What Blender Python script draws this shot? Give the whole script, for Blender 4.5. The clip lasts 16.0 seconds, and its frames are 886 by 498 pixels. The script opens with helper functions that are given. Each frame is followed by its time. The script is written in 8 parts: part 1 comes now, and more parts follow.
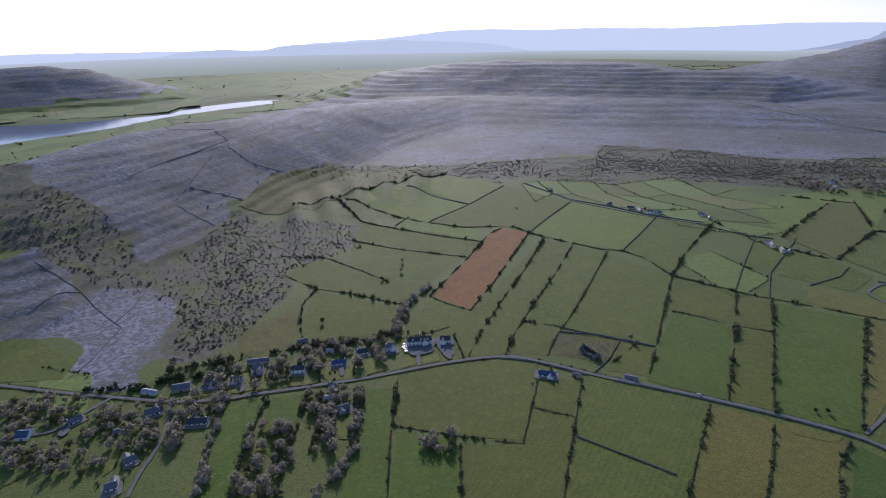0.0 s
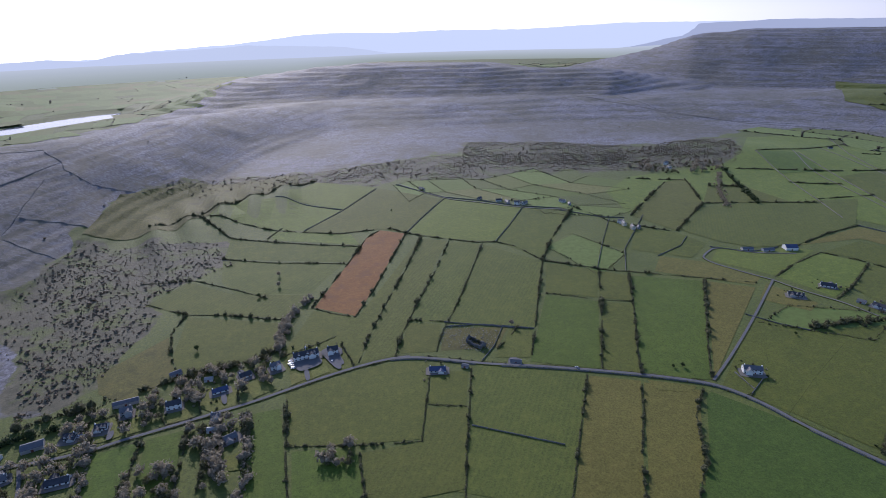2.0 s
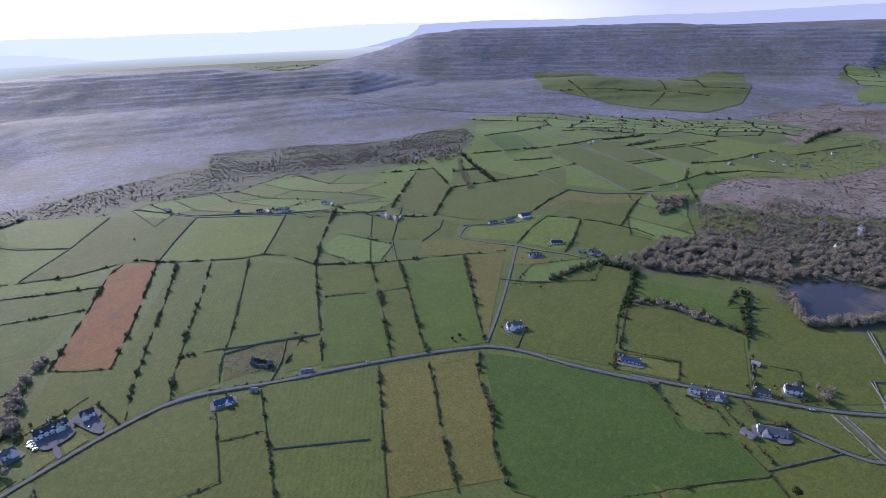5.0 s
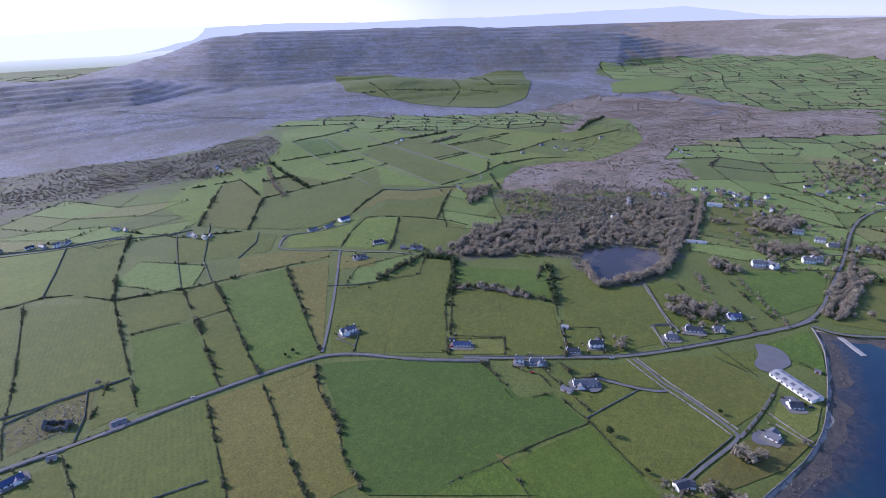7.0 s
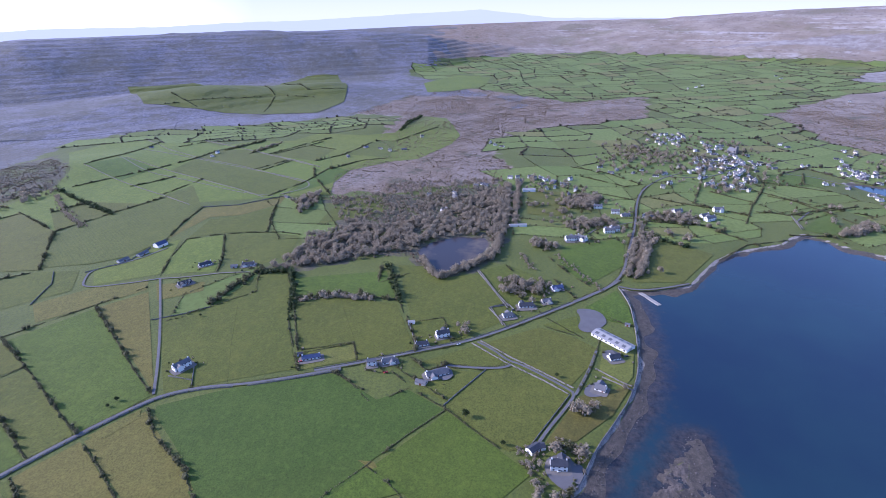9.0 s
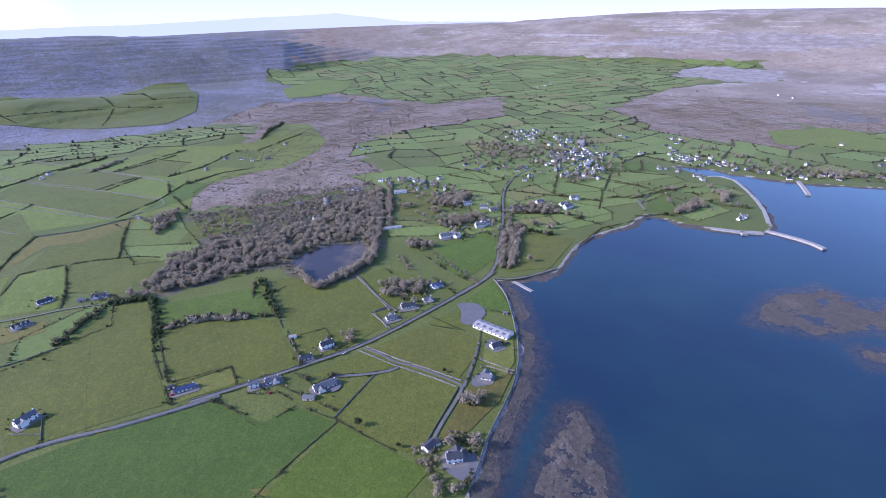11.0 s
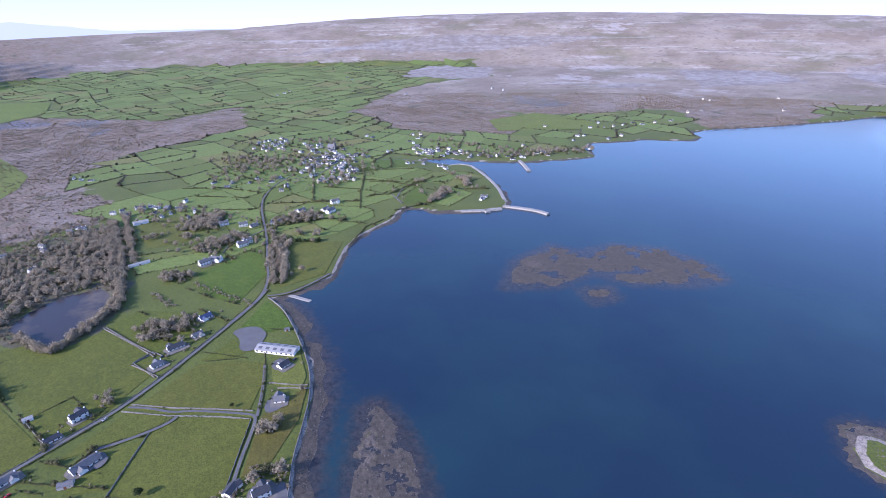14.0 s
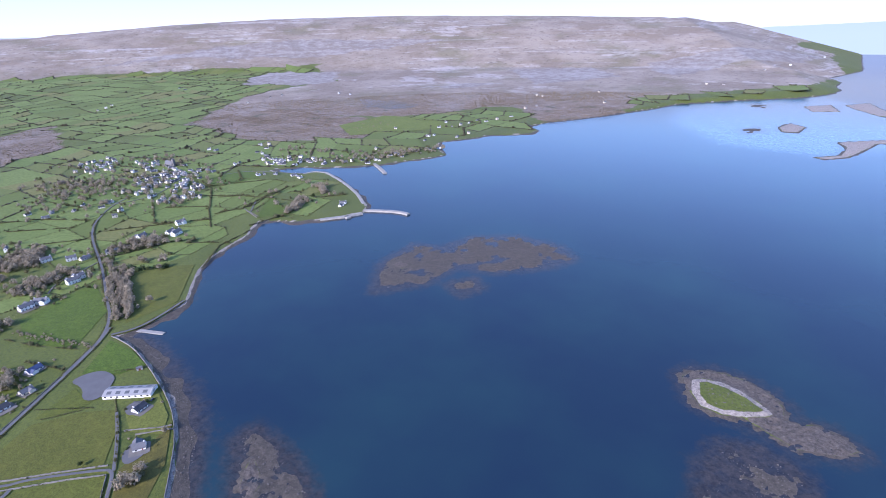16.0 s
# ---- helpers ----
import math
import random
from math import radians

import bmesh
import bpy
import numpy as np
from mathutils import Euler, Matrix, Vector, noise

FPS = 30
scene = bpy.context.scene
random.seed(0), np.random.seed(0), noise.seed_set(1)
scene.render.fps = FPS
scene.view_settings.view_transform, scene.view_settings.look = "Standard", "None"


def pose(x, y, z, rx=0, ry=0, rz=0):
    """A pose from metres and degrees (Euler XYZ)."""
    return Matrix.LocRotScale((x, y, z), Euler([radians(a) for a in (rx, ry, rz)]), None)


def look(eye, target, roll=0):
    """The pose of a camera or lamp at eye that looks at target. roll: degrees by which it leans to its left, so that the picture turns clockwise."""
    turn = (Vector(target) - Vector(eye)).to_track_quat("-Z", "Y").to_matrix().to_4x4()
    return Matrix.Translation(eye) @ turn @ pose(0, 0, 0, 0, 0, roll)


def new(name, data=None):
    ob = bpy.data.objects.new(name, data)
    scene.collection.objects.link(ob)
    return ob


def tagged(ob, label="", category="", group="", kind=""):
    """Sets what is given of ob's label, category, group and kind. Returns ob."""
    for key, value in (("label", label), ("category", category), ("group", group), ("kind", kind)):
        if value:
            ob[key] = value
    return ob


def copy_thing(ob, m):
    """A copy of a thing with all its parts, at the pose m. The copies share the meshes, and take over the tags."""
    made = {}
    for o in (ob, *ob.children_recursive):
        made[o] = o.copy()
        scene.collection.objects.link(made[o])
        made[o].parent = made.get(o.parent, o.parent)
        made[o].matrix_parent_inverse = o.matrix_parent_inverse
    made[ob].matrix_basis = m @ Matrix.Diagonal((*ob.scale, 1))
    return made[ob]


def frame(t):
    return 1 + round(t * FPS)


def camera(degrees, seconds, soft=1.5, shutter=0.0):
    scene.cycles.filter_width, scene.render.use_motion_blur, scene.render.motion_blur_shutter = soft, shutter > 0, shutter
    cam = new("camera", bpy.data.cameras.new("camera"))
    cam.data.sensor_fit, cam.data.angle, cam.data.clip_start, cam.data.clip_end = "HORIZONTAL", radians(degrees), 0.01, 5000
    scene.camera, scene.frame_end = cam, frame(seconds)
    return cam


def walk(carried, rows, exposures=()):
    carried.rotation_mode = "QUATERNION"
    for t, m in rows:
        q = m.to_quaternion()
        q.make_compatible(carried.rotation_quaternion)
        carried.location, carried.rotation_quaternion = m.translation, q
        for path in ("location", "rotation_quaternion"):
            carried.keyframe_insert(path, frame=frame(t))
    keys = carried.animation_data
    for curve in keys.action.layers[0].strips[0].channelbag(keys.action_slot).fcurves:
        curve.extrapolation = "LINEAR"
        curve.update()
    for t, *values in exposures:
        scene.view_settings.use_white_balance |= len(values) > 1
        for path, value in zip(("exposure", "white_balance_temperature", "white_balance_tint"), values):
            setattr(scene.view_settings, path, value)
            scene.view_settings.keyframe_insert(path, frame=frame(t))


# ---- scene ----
cam = camera(77.75, 16.0, soft=0.45)
PATH = [
    (0, pose(0, 0, 300, 66.93, 0.49, -0.20)),
    (0.5, pose(0, 0, 300, 66.99, 0.62, -3.55)),
    (1, pose(0, 0, 300, 67.06, 0.89, -7.26)),
    (1.5, pose(0, 0, 300, 67.09, 0.95, -10.49)),
    (2, pose(0, 0, 300, 67.03, 0.99, -14.06)),
    (2.5, pose(0, 0, 300, 66.98, 1.02, -17.65)),
    (3, pose(0, 0, 300, 66.95, 1.04, -21.75)),
    (3.5, pose(0, 0, 300, 66.94, 1.07, -25.94)),
    (4, pose(0, 0, 300, 66.92, 1.10, -30.76)),
    (4.2, pose(0, 0, 300, 66.89, 1.12, -32.62)),
    (6.3, pose(0, 0, 300, 66.73, 0.58, -51.53)),
    (6.5, pose(0, 0, 300, 66.74, 0.56, -53.67)),
    (7, pose(0, 0, 300, 66.78, 0.59, -59.25)),
    (7.5, pose(0, 0, 300, 66.80, 0.58, -64.21)),
    (8, pose(0, 0, 300, 66.84, 0.65, -69.22)),
    (8.5, pose(0, 0, 300, 66.82, 0.65, -73.38)),
    (9, pose(0, 0, 300, 66.86, 0.72, -77.54)),
    (9.2, pose(0, 0, 300, 66.90, 0.62, -79.02)),
    (11.3, pose(0, 0, 300, 67.04, 0.78, -93.67)),
    (11.5, pose(0, 0, 300, 67.05, 0.84, -95.28)),
    (12, pose(0, 0, 300, 67.04, 0.87, -99.50)),
    (12.5, pose(0, 0, 300, 67.06, 0.96, -103.76)),
    (13, pose(0, 0, 300, 67.09, 1.04, -108.29)),
    (13.5, pose(0, 0, 300, 67.14, 1.11, -112.59)),
    (14, pose(0, 0, 300, 67.13, 1.24, -117.22)),
    (14.5, pose(0, 0, 300, 67.11, 1.36, -121.28)),
    (15, pose(0, 0, 300, 67.12, 1.48, -125.47)),
    (15.5, pose(0, 0, 300, 67.12, 1.58, -129.15)),
    (16, pose(0, 0, 300, 67.10, 1.66, -132.61)),
]

walk(cam, PATH, exposures=[(0, 0.28, 5850, 20), (4, 0.59, 5700, 25), (7, 1.01, 5500, 30), (9, 1.25, 5400, 33), (12.5, 1.34, 5500, 31), (16, 1.38, 5600, 27)])

# ---- daylight: morning sun, clear hazy sky ----
SUN_BEARING, SUN_HEIGHT = -6.0, 25.0
world = bpy.data.worlds.new("sky")
scene.world = world
world.use_nodes = True
sky_nodes = world.node_tree.nodes
sky = sky_nodes.new("ShaderNodeTexSky")
sky.sky_type, sky.sun_disc = "NISHITA", False
sky.sun_elevation, sky.sun_rotation = radians(SUN_HEIGHT), radians(SUN_BEARING)
sky.air_density, sky.dust_density, sky.ozone_density = 0.9, 0.6, 3.0
sky_nodes["Background"].inputs["Strength"].default_value = 0.15
world.node_tree.links.new(sky.outputs[0], sky_nodes["Background"].inputs["Color"])
sun = new("sun", bpy.data.lights.new("sun", "SUN"))
sun.data.energy, sun.data.angle, sun.data.color = 3.0, radians(0.6), (1.0, 0.92, 0.80)
sb, sh = radians(SUN_BEARING), radians(SUN_HEIGHT)
sun.matrix_world = look((2000 * math.sin(sb) * math.cos(sh), 2000 * math.cos(sb) * math.cos(sh), 2000 * math.sin(sh)), (0, 0, 0))

# ---- the lie of the land: bearings in degrees clockwise from ahead, ranges and heights in metres ----
SEA = -2.2


def ease(v):
    v = np.clip(v, 0, 1)
    return v * v * (3 - 2 * v)


def wave_noise(x, y, size, seed):
    """Smooth value noise from a few crossed waves."""
    rng = np.random.default_rng(seed)
    total = np.zeros_like(np.asarray(x, float))
    for k in range(7):
        a, ph, s = rng.uniform(0, 6.283), rng.uniform(0, 6.283), size * rng.uniform(0.55, 1.7)
        total += np.sin((x * math.cos(a) + y * math.sin(a)) * 6.283 / s + ph + 1.3 * np.sin((y * math.cos(a) - x * math.sin(a)) * 4.1 / s + k))
    return total / 3.2


def terraced(z, step, strength):
    k = np.floor(z / step)
    f = z / step - k
    return z + strength * ((k + ease((f - 0.55) / 0.45)) * step - z)


def drop(distance, dip):
    return 300 - distance * math.tan(radians(dip))


# crest lines: bearing, range, height; then the widths of the front and back slopes, the terrace step
HILLS = [
    ("dome", [(-66, 950, 30), (-50, 1000, 70), (-38, 1050, drop(1050, 11.1)), (-30, 1150, drop(1150, 9.6)), (-21, 1250, drop(1250, 9.0)), (-12, 1450, drop(1450, 8.3)), (-6, 1700, 62), (2, 1950, 34), (14, 2000, 15), (22, 2000, 0)], 470, 300, 8, 0.35),
    ("mesa", [(-19, 2200, 0), (-15, 2200, 5), (-10.5, 2300, drop(2300, 6.6)), (-5.9, 2400, drop(2400, 5.2)), (3, 2450, drop(2450, 4.3)), (6.4, 2450, drop(2450, 4.2)), (18, 2450, drop(2450, 4.45)), (22, 2450, drop(2450, 4.9)), (30.3, 2500, drop(2500, 4.9)), (34.5, 2600, drop(2600, 5.6)), (40, 2700, 20), (44, 2700, 0)], 600, 500, 11, 0.85),
    ("scarp", [(20, 3300, 0), (24, 3300, 10), (28.5, 3300, drop(3300, 4.4)), (33.6, 3300, drop(3300, 3.2)), (37.1, 3300, drop(3300, 1.95)), (41.6, 3300, drop(3300, 1.5)), (49.4, 3350, drop(3350, 1.38)), (60, 3400, drop(3400, 1.25)), (71, 3450, drop(3450, 1.55)), (76, 3500, drop(3500, 1.9)), (80, 3620, 128), (85, 3750, 84), (91, 3850, 40), (97, 3900, 0)], 950, 900, 15, 0.5),
    ("left_hill", [(-60, 2700, 60), (-46, 2700, 110), (-37.6, 2700, drop(2700, 3.65)), (-34.6, 2700, drop(2700, 3.55)), (-31.5, 2700, drop(2700, 4.0)), (-26.6, 2650, drop(2650, 5.6)), (-22, 2600, 5)], 420, 500, 18, 0.4),
    ("upland", [(76, 4600, 0), (86, 4550, 150), (100, 4500, drop(4500, 0.75)), (108, 4450, drop(4450, 0.3)), (116.5, 4400, drop(4400, 0.05)), (128, 4350, drop(4350, 0.05)), (141, 4300, drop(4300, 0.4)), (154, 4250, drop(4250, 0.9)), (162, 4200, drop(4200, 0.85)), (165, 4150, drop(4150, 1.2)), (167, 4100, drop(4100, 2.0)), (169, 4050, drop(4050, 3.2)), (173, 4000, 0)], 1750, 600, 17, 0.15),
    ("near_plateau", [(-24, 2100, 0), (-16, 2100, 8), (-4, 2000, 30), (12, 1950, 32), (26, 2050, 28), (40, 2150, 24), (55, 2300, 30), (68, 2400, 20), (80, 2500, 10), (86, 2500, 0)], 420, 900, 7, 0.55),
]
# low smooth knolls: bearing, range, half width across, half depth, height
KNOLLS = [(-15.5, 880, 20, 95, 12), (-12.4, 925, 21, 105, 15), (-9.3, 965, 22, 110, 16), (-6.2, 1000, 22, 110, 15), (-3.0, 1030, 23, 105, 13), (54, 2330, 260, 190, 30), (66, 2330, 200, 170, 26), (43, 1420, 170, 130, 12), (72, 1600, 170, 130, 14)]


def at(bearing, distance):
    return distance * math.sin(radians(bearing)), distance * math.cos(radians(bearing))


def hill_height(x, y):
    """Height of the land without the sea and lake beds."""
    x, y = np.asarray(x, float), np.asarray(y, float)
    r = np.hypot(x, y)
    b = np.degrees(np.arctan2(x, y))
    mid = np.interp(b, [-60, 28, 60, 85, 110, 150], [25, 30, 55, 75, 70, 60])
    far = np.interp(b, [-60, -20, 0, 30, 50, 75, 95, 170], [20, 20, 20, 45, 150, 215, 230, 200])
    z = mid * ease((r - 1500) / 2300) ** 1.2 + (far - mid) * ease((r - 3500) / 1250)
    z = z * np.clip((176 - np.abs(b)) / 6, 0, 1)
    wob = wave_noise(x, y, 420, 5)
    ripple = 1.3 * wave_noise(x, y, 170, 9)
    for name, crest, front, back, step, strength in HILLS:
        c = np.array(crest)
        rc = np.interp(b, c[:, 0], c[:, 1])
        zc = np.interp(b, c[:, 0], c[:, 2], left=0, right=0)
        along = (r - rc + 11 * wob) / np.where(r < rc, front, back)
        up = zc * np.where(along < 0, ease(1 + along), ease(1 - along))
        up = np.where(zc > 6, terraced(up + ripple * np.clip(up / 12, 0, 1), step, min(strength, 0.92)), up)
        z = np.maximum(z, up) + 0.12 * np.minimum(z, up).clip(0)
    for kb, kr, w, d, h in KNOLLS:
        kx, ky = at(kb, kr)
        s, c = math.sin(radians(kb)), math.cos(radians(kb))
        u, v = (x - kx) * c - (y - ky) * s, (x - kx) * s + (y - ky) * c
        z = z + h * np.exp(-(u / w) ** 2 - (v / d) ** 2)
    return z


def inside(x, y, poly):
    """Which of the points lie in a closed outline."""
    x, y = np.asarray(x, float), np.asarray(y, float)
    hit = np.zeros(x.shape, bool)
    for (ax, ay), (bx, by) in zip(poly, poly[1:] + poly[:1]):
        if ay != by:
            hit ^= ((ay > y) != (by > y)) & (x < (bx - ax) * (y - ay) / (by - ay) + ax)
    return hit


def edge_distance(x, y, line):
    """Distance to an open line of points."""
    x, y = np.asarray(x, float), np.asarray(y, float)
    best = np.full(x.shape, 1e9)
    for (ax, ay), (bx, by) in zip(line, line[1:]):
        dx, dy = bx - ax, by - ay
        t = np.clip(((x - ax) * dx + (y - ay) * dy) / max(dx * dx + dy * dy, 1e-9), 0, 1)
        best = np.minimum(best, np.hypot(x - ax - t * dx, y - ay - t * dy))
    return best

# ---- the plan, in metres ----
SHORE_NEAR = [(284.9, -21), (302.4, -28.7), (322.6, -34.9), (341.7, -42.3), (367.8, -54.7), (395.8, -67.3), (429.3, -77.3), (458.3, -81.6), (498.3, -83.9), (531.9, -84.3), (569, -83.6), (599.3, -76.7), (609, -73.5)]
SHORE_BAY = [(607.1, -86.8), (614.3, -116), (632.7, -156.4), (675.5, -179.2), (712.3, -200.1), (745.5, -228.2), (767.3, -261.8), (791.2, -304)]
SHORE_HARBOUR = [(815.8, -321.7), (837.9, -344.8), (823.2, -369), (795.6, -386.7), (770, -423.2), (749, -489.6), (766.6, -510), (798.1, -526.9), (860.9, -550.3), (930.8, -567.8), (990, -582.6), (1030.4, -585.8), (1050.3, -564.6), (1055, -547.4), (1084.1, -529.5), (1119, -512.8), (1136.2, -509.9), (1141.6, -528.5), (1112.2, -582.3), (1067.2, -612.2), (1024.1, -665.8), (994.9, -710.9), (978.8, -763.2), (957.7, -829.9), (950.9, -870.9), (981.6, -881.1), (1030.7, -907.6), (1070.3, -960.9), (1035.1, -1050.9)]
SHORE_FAR = [(1032.5, -1096.9), (958.5, -1186.8), (970.5, -1239.1), (1037.2, -1271.5), (1024.2, -1360.1), (970, -1517.8), (911.1, -1757.6), (891.2, -1914.4), (775.7, -2099.1), (646.8, -2260), (601.1, -2345.1), (571.6, -2463.6), (576.5, -2564.9), (623.5, -2694.7), (643.7, -2840.8), (682.1, -2917.1), (741.4, -2969.5), (712.9, -3091.8), (691.3, -3393.7)]
COAST = SHORE_NEAR + SHORE_BAY + SHORE_HARBOUR + SHORE_FAR
LAKES = [
    ([(-1205.7, 1386), (-1147.4, 1422.9), (-1101.2, 1484.5), (-1051.1, 1550.9), (-984.4, 1630.9), (-942.8, 1711.4), (-906.6, 1820.2), (-846, 1895.1), (-779.5, 1976.7), (-703.5, 2049.8), (-622.7, 2128.7), (-640.7, 2236.9), (-763.6, 2167.8), (-841.4, 2086.2), (-913.5, 2009.5), (-929.3, 1911.8), (-988, 1836.1), (-1084.9, 1777.8), (-1194.9, 1724.1), (-1282.4, 1700.2), (-1447.6, 1689.5)], -0.5),
    ([(674.7, 189.4), (707.1, 175.9), (734.7, 144.9), (736.2, 104.6), (715.3, 92.8), (673.8, 101.3), (631.9, 126.1), (604.6, 142.7), (622.5, 158.3), (649.9, 177.8)], -0.5),
]
ISLETS = [
    ('reef', [(261.9, -57.6), (309.8, -79.5), (366.9, -107.1), (368.1, -118.2), (333.1, -123.6), (288, -118.2), (249.5, -107.6)]),
    ('reef', [(495.1, -333.6), (551.3, -385.5), (573.7, -460.5), (534.7, -479.1), (531.2, -539.4), (487.3, -583.8), (419.8, -594.5), (381.5, -572.5), (392.2, -527.9), (430.7, -471.2), (476.7, -447.9), (469.2, -387.1)]),
    ('reef', [(444.2, -409.8), (434.6, -437.4), (413.7, -428.3), (415, -401.2)]),
    ('rock', [(541.7, -393.5), (543.4, -407.9), (526.1, -410.8), (522.4, -396.9)]),
    ('sand', [(319.7, -1371.5), (285.4, -1424.1), (296, -1512.9), (326.7, -1567.3), (260.7, -1651.5), (190.1, -1742.5), (178.5, -1668), (261.6, -1600.9), (262.5, -1528.3), (272.9, -1414.6), (302.5, -1366.8)]),
    ('reef', [(559.1, -1589.6), (538.1, -1649.8), (494.1, -1605), (525.6, -1539)]),
    ('sand', [(491.3, -1678.6), (487.5, -1754.1), (442.6, -1718.9), (434.8, -1627.2), (465.4, -1619.5)]),
    ('sand', [(552, -2091.2), (501.4, -2165.8), (445.8, -2043.7), (503.1, -2002.4)]),
    ('sand', [(461.3, -2192.6), (417.4, -2273), (345.5, -2126), (238.3, -2063.3), (226.7, -1984), (334.8, -2018.1), (432.5, -2137.3)]),
    ('reef', [(702, -2051.6), (651.4, -2060.3), (629.3, -1971.5), (678.1, -1988.6)]),
    ('shallows', [(806, -1839.2), (594.3, -2321.3), (335.9, -2076.4), (230.6, -2013.6), (191, -1751.1), (331.3, -1434.5), (508.6, -1424.5), (707.3, -1607.2)]),
    ('reef', [(100.6, -364.6), (79.2, -378.6), (59.8, -376.6), (48.4, -368.8), (41.9, -357), (87.1, -304), (100.3, -336.6)]),
    ('rock', [(161.9, -427.3), (158, -443.9), (139.8, -456), (121, -459.5), (99.8, -454.6), (85.4, -444.2), (79.5, -429.4), (72, -429.6), (58.7, -438.5), (42.8, -437.5), (29.9, -429.3), (36.9, -414.9), (50.4, -407.2), (62, -400.3), (81.3, -403.5), (102.9, -409.2), (135.2, -404.4), (148, -411.6)]),
    ('rock', [(305.7, -82.8), (318, -85.4), (331.9, -95.4), (339.5, -105.6), (322.2, -102), (309.3, -96.7), (304.5, -86.6)]),
    ('sand', [(153.0, -428.1), (148.1, -435.9), (129.9, -442.4), (106.6, -438.3), (87.4, -428.9), (89.1, -422.9), (100.5, -410.0), (117.0, -399.0), (132.4, -398.9), (145.1, -410.0)]),
    ('grass', [(146.6, -426.8), (142.4, -432.9), (127.3, -436.4), (110.8, -433.4), (93.8, -427.5), (95.6, -422.6), (106.2, -413.2), (118.1, -405.4), (129.5, -404.7), (139.2, -412.8)]),
]
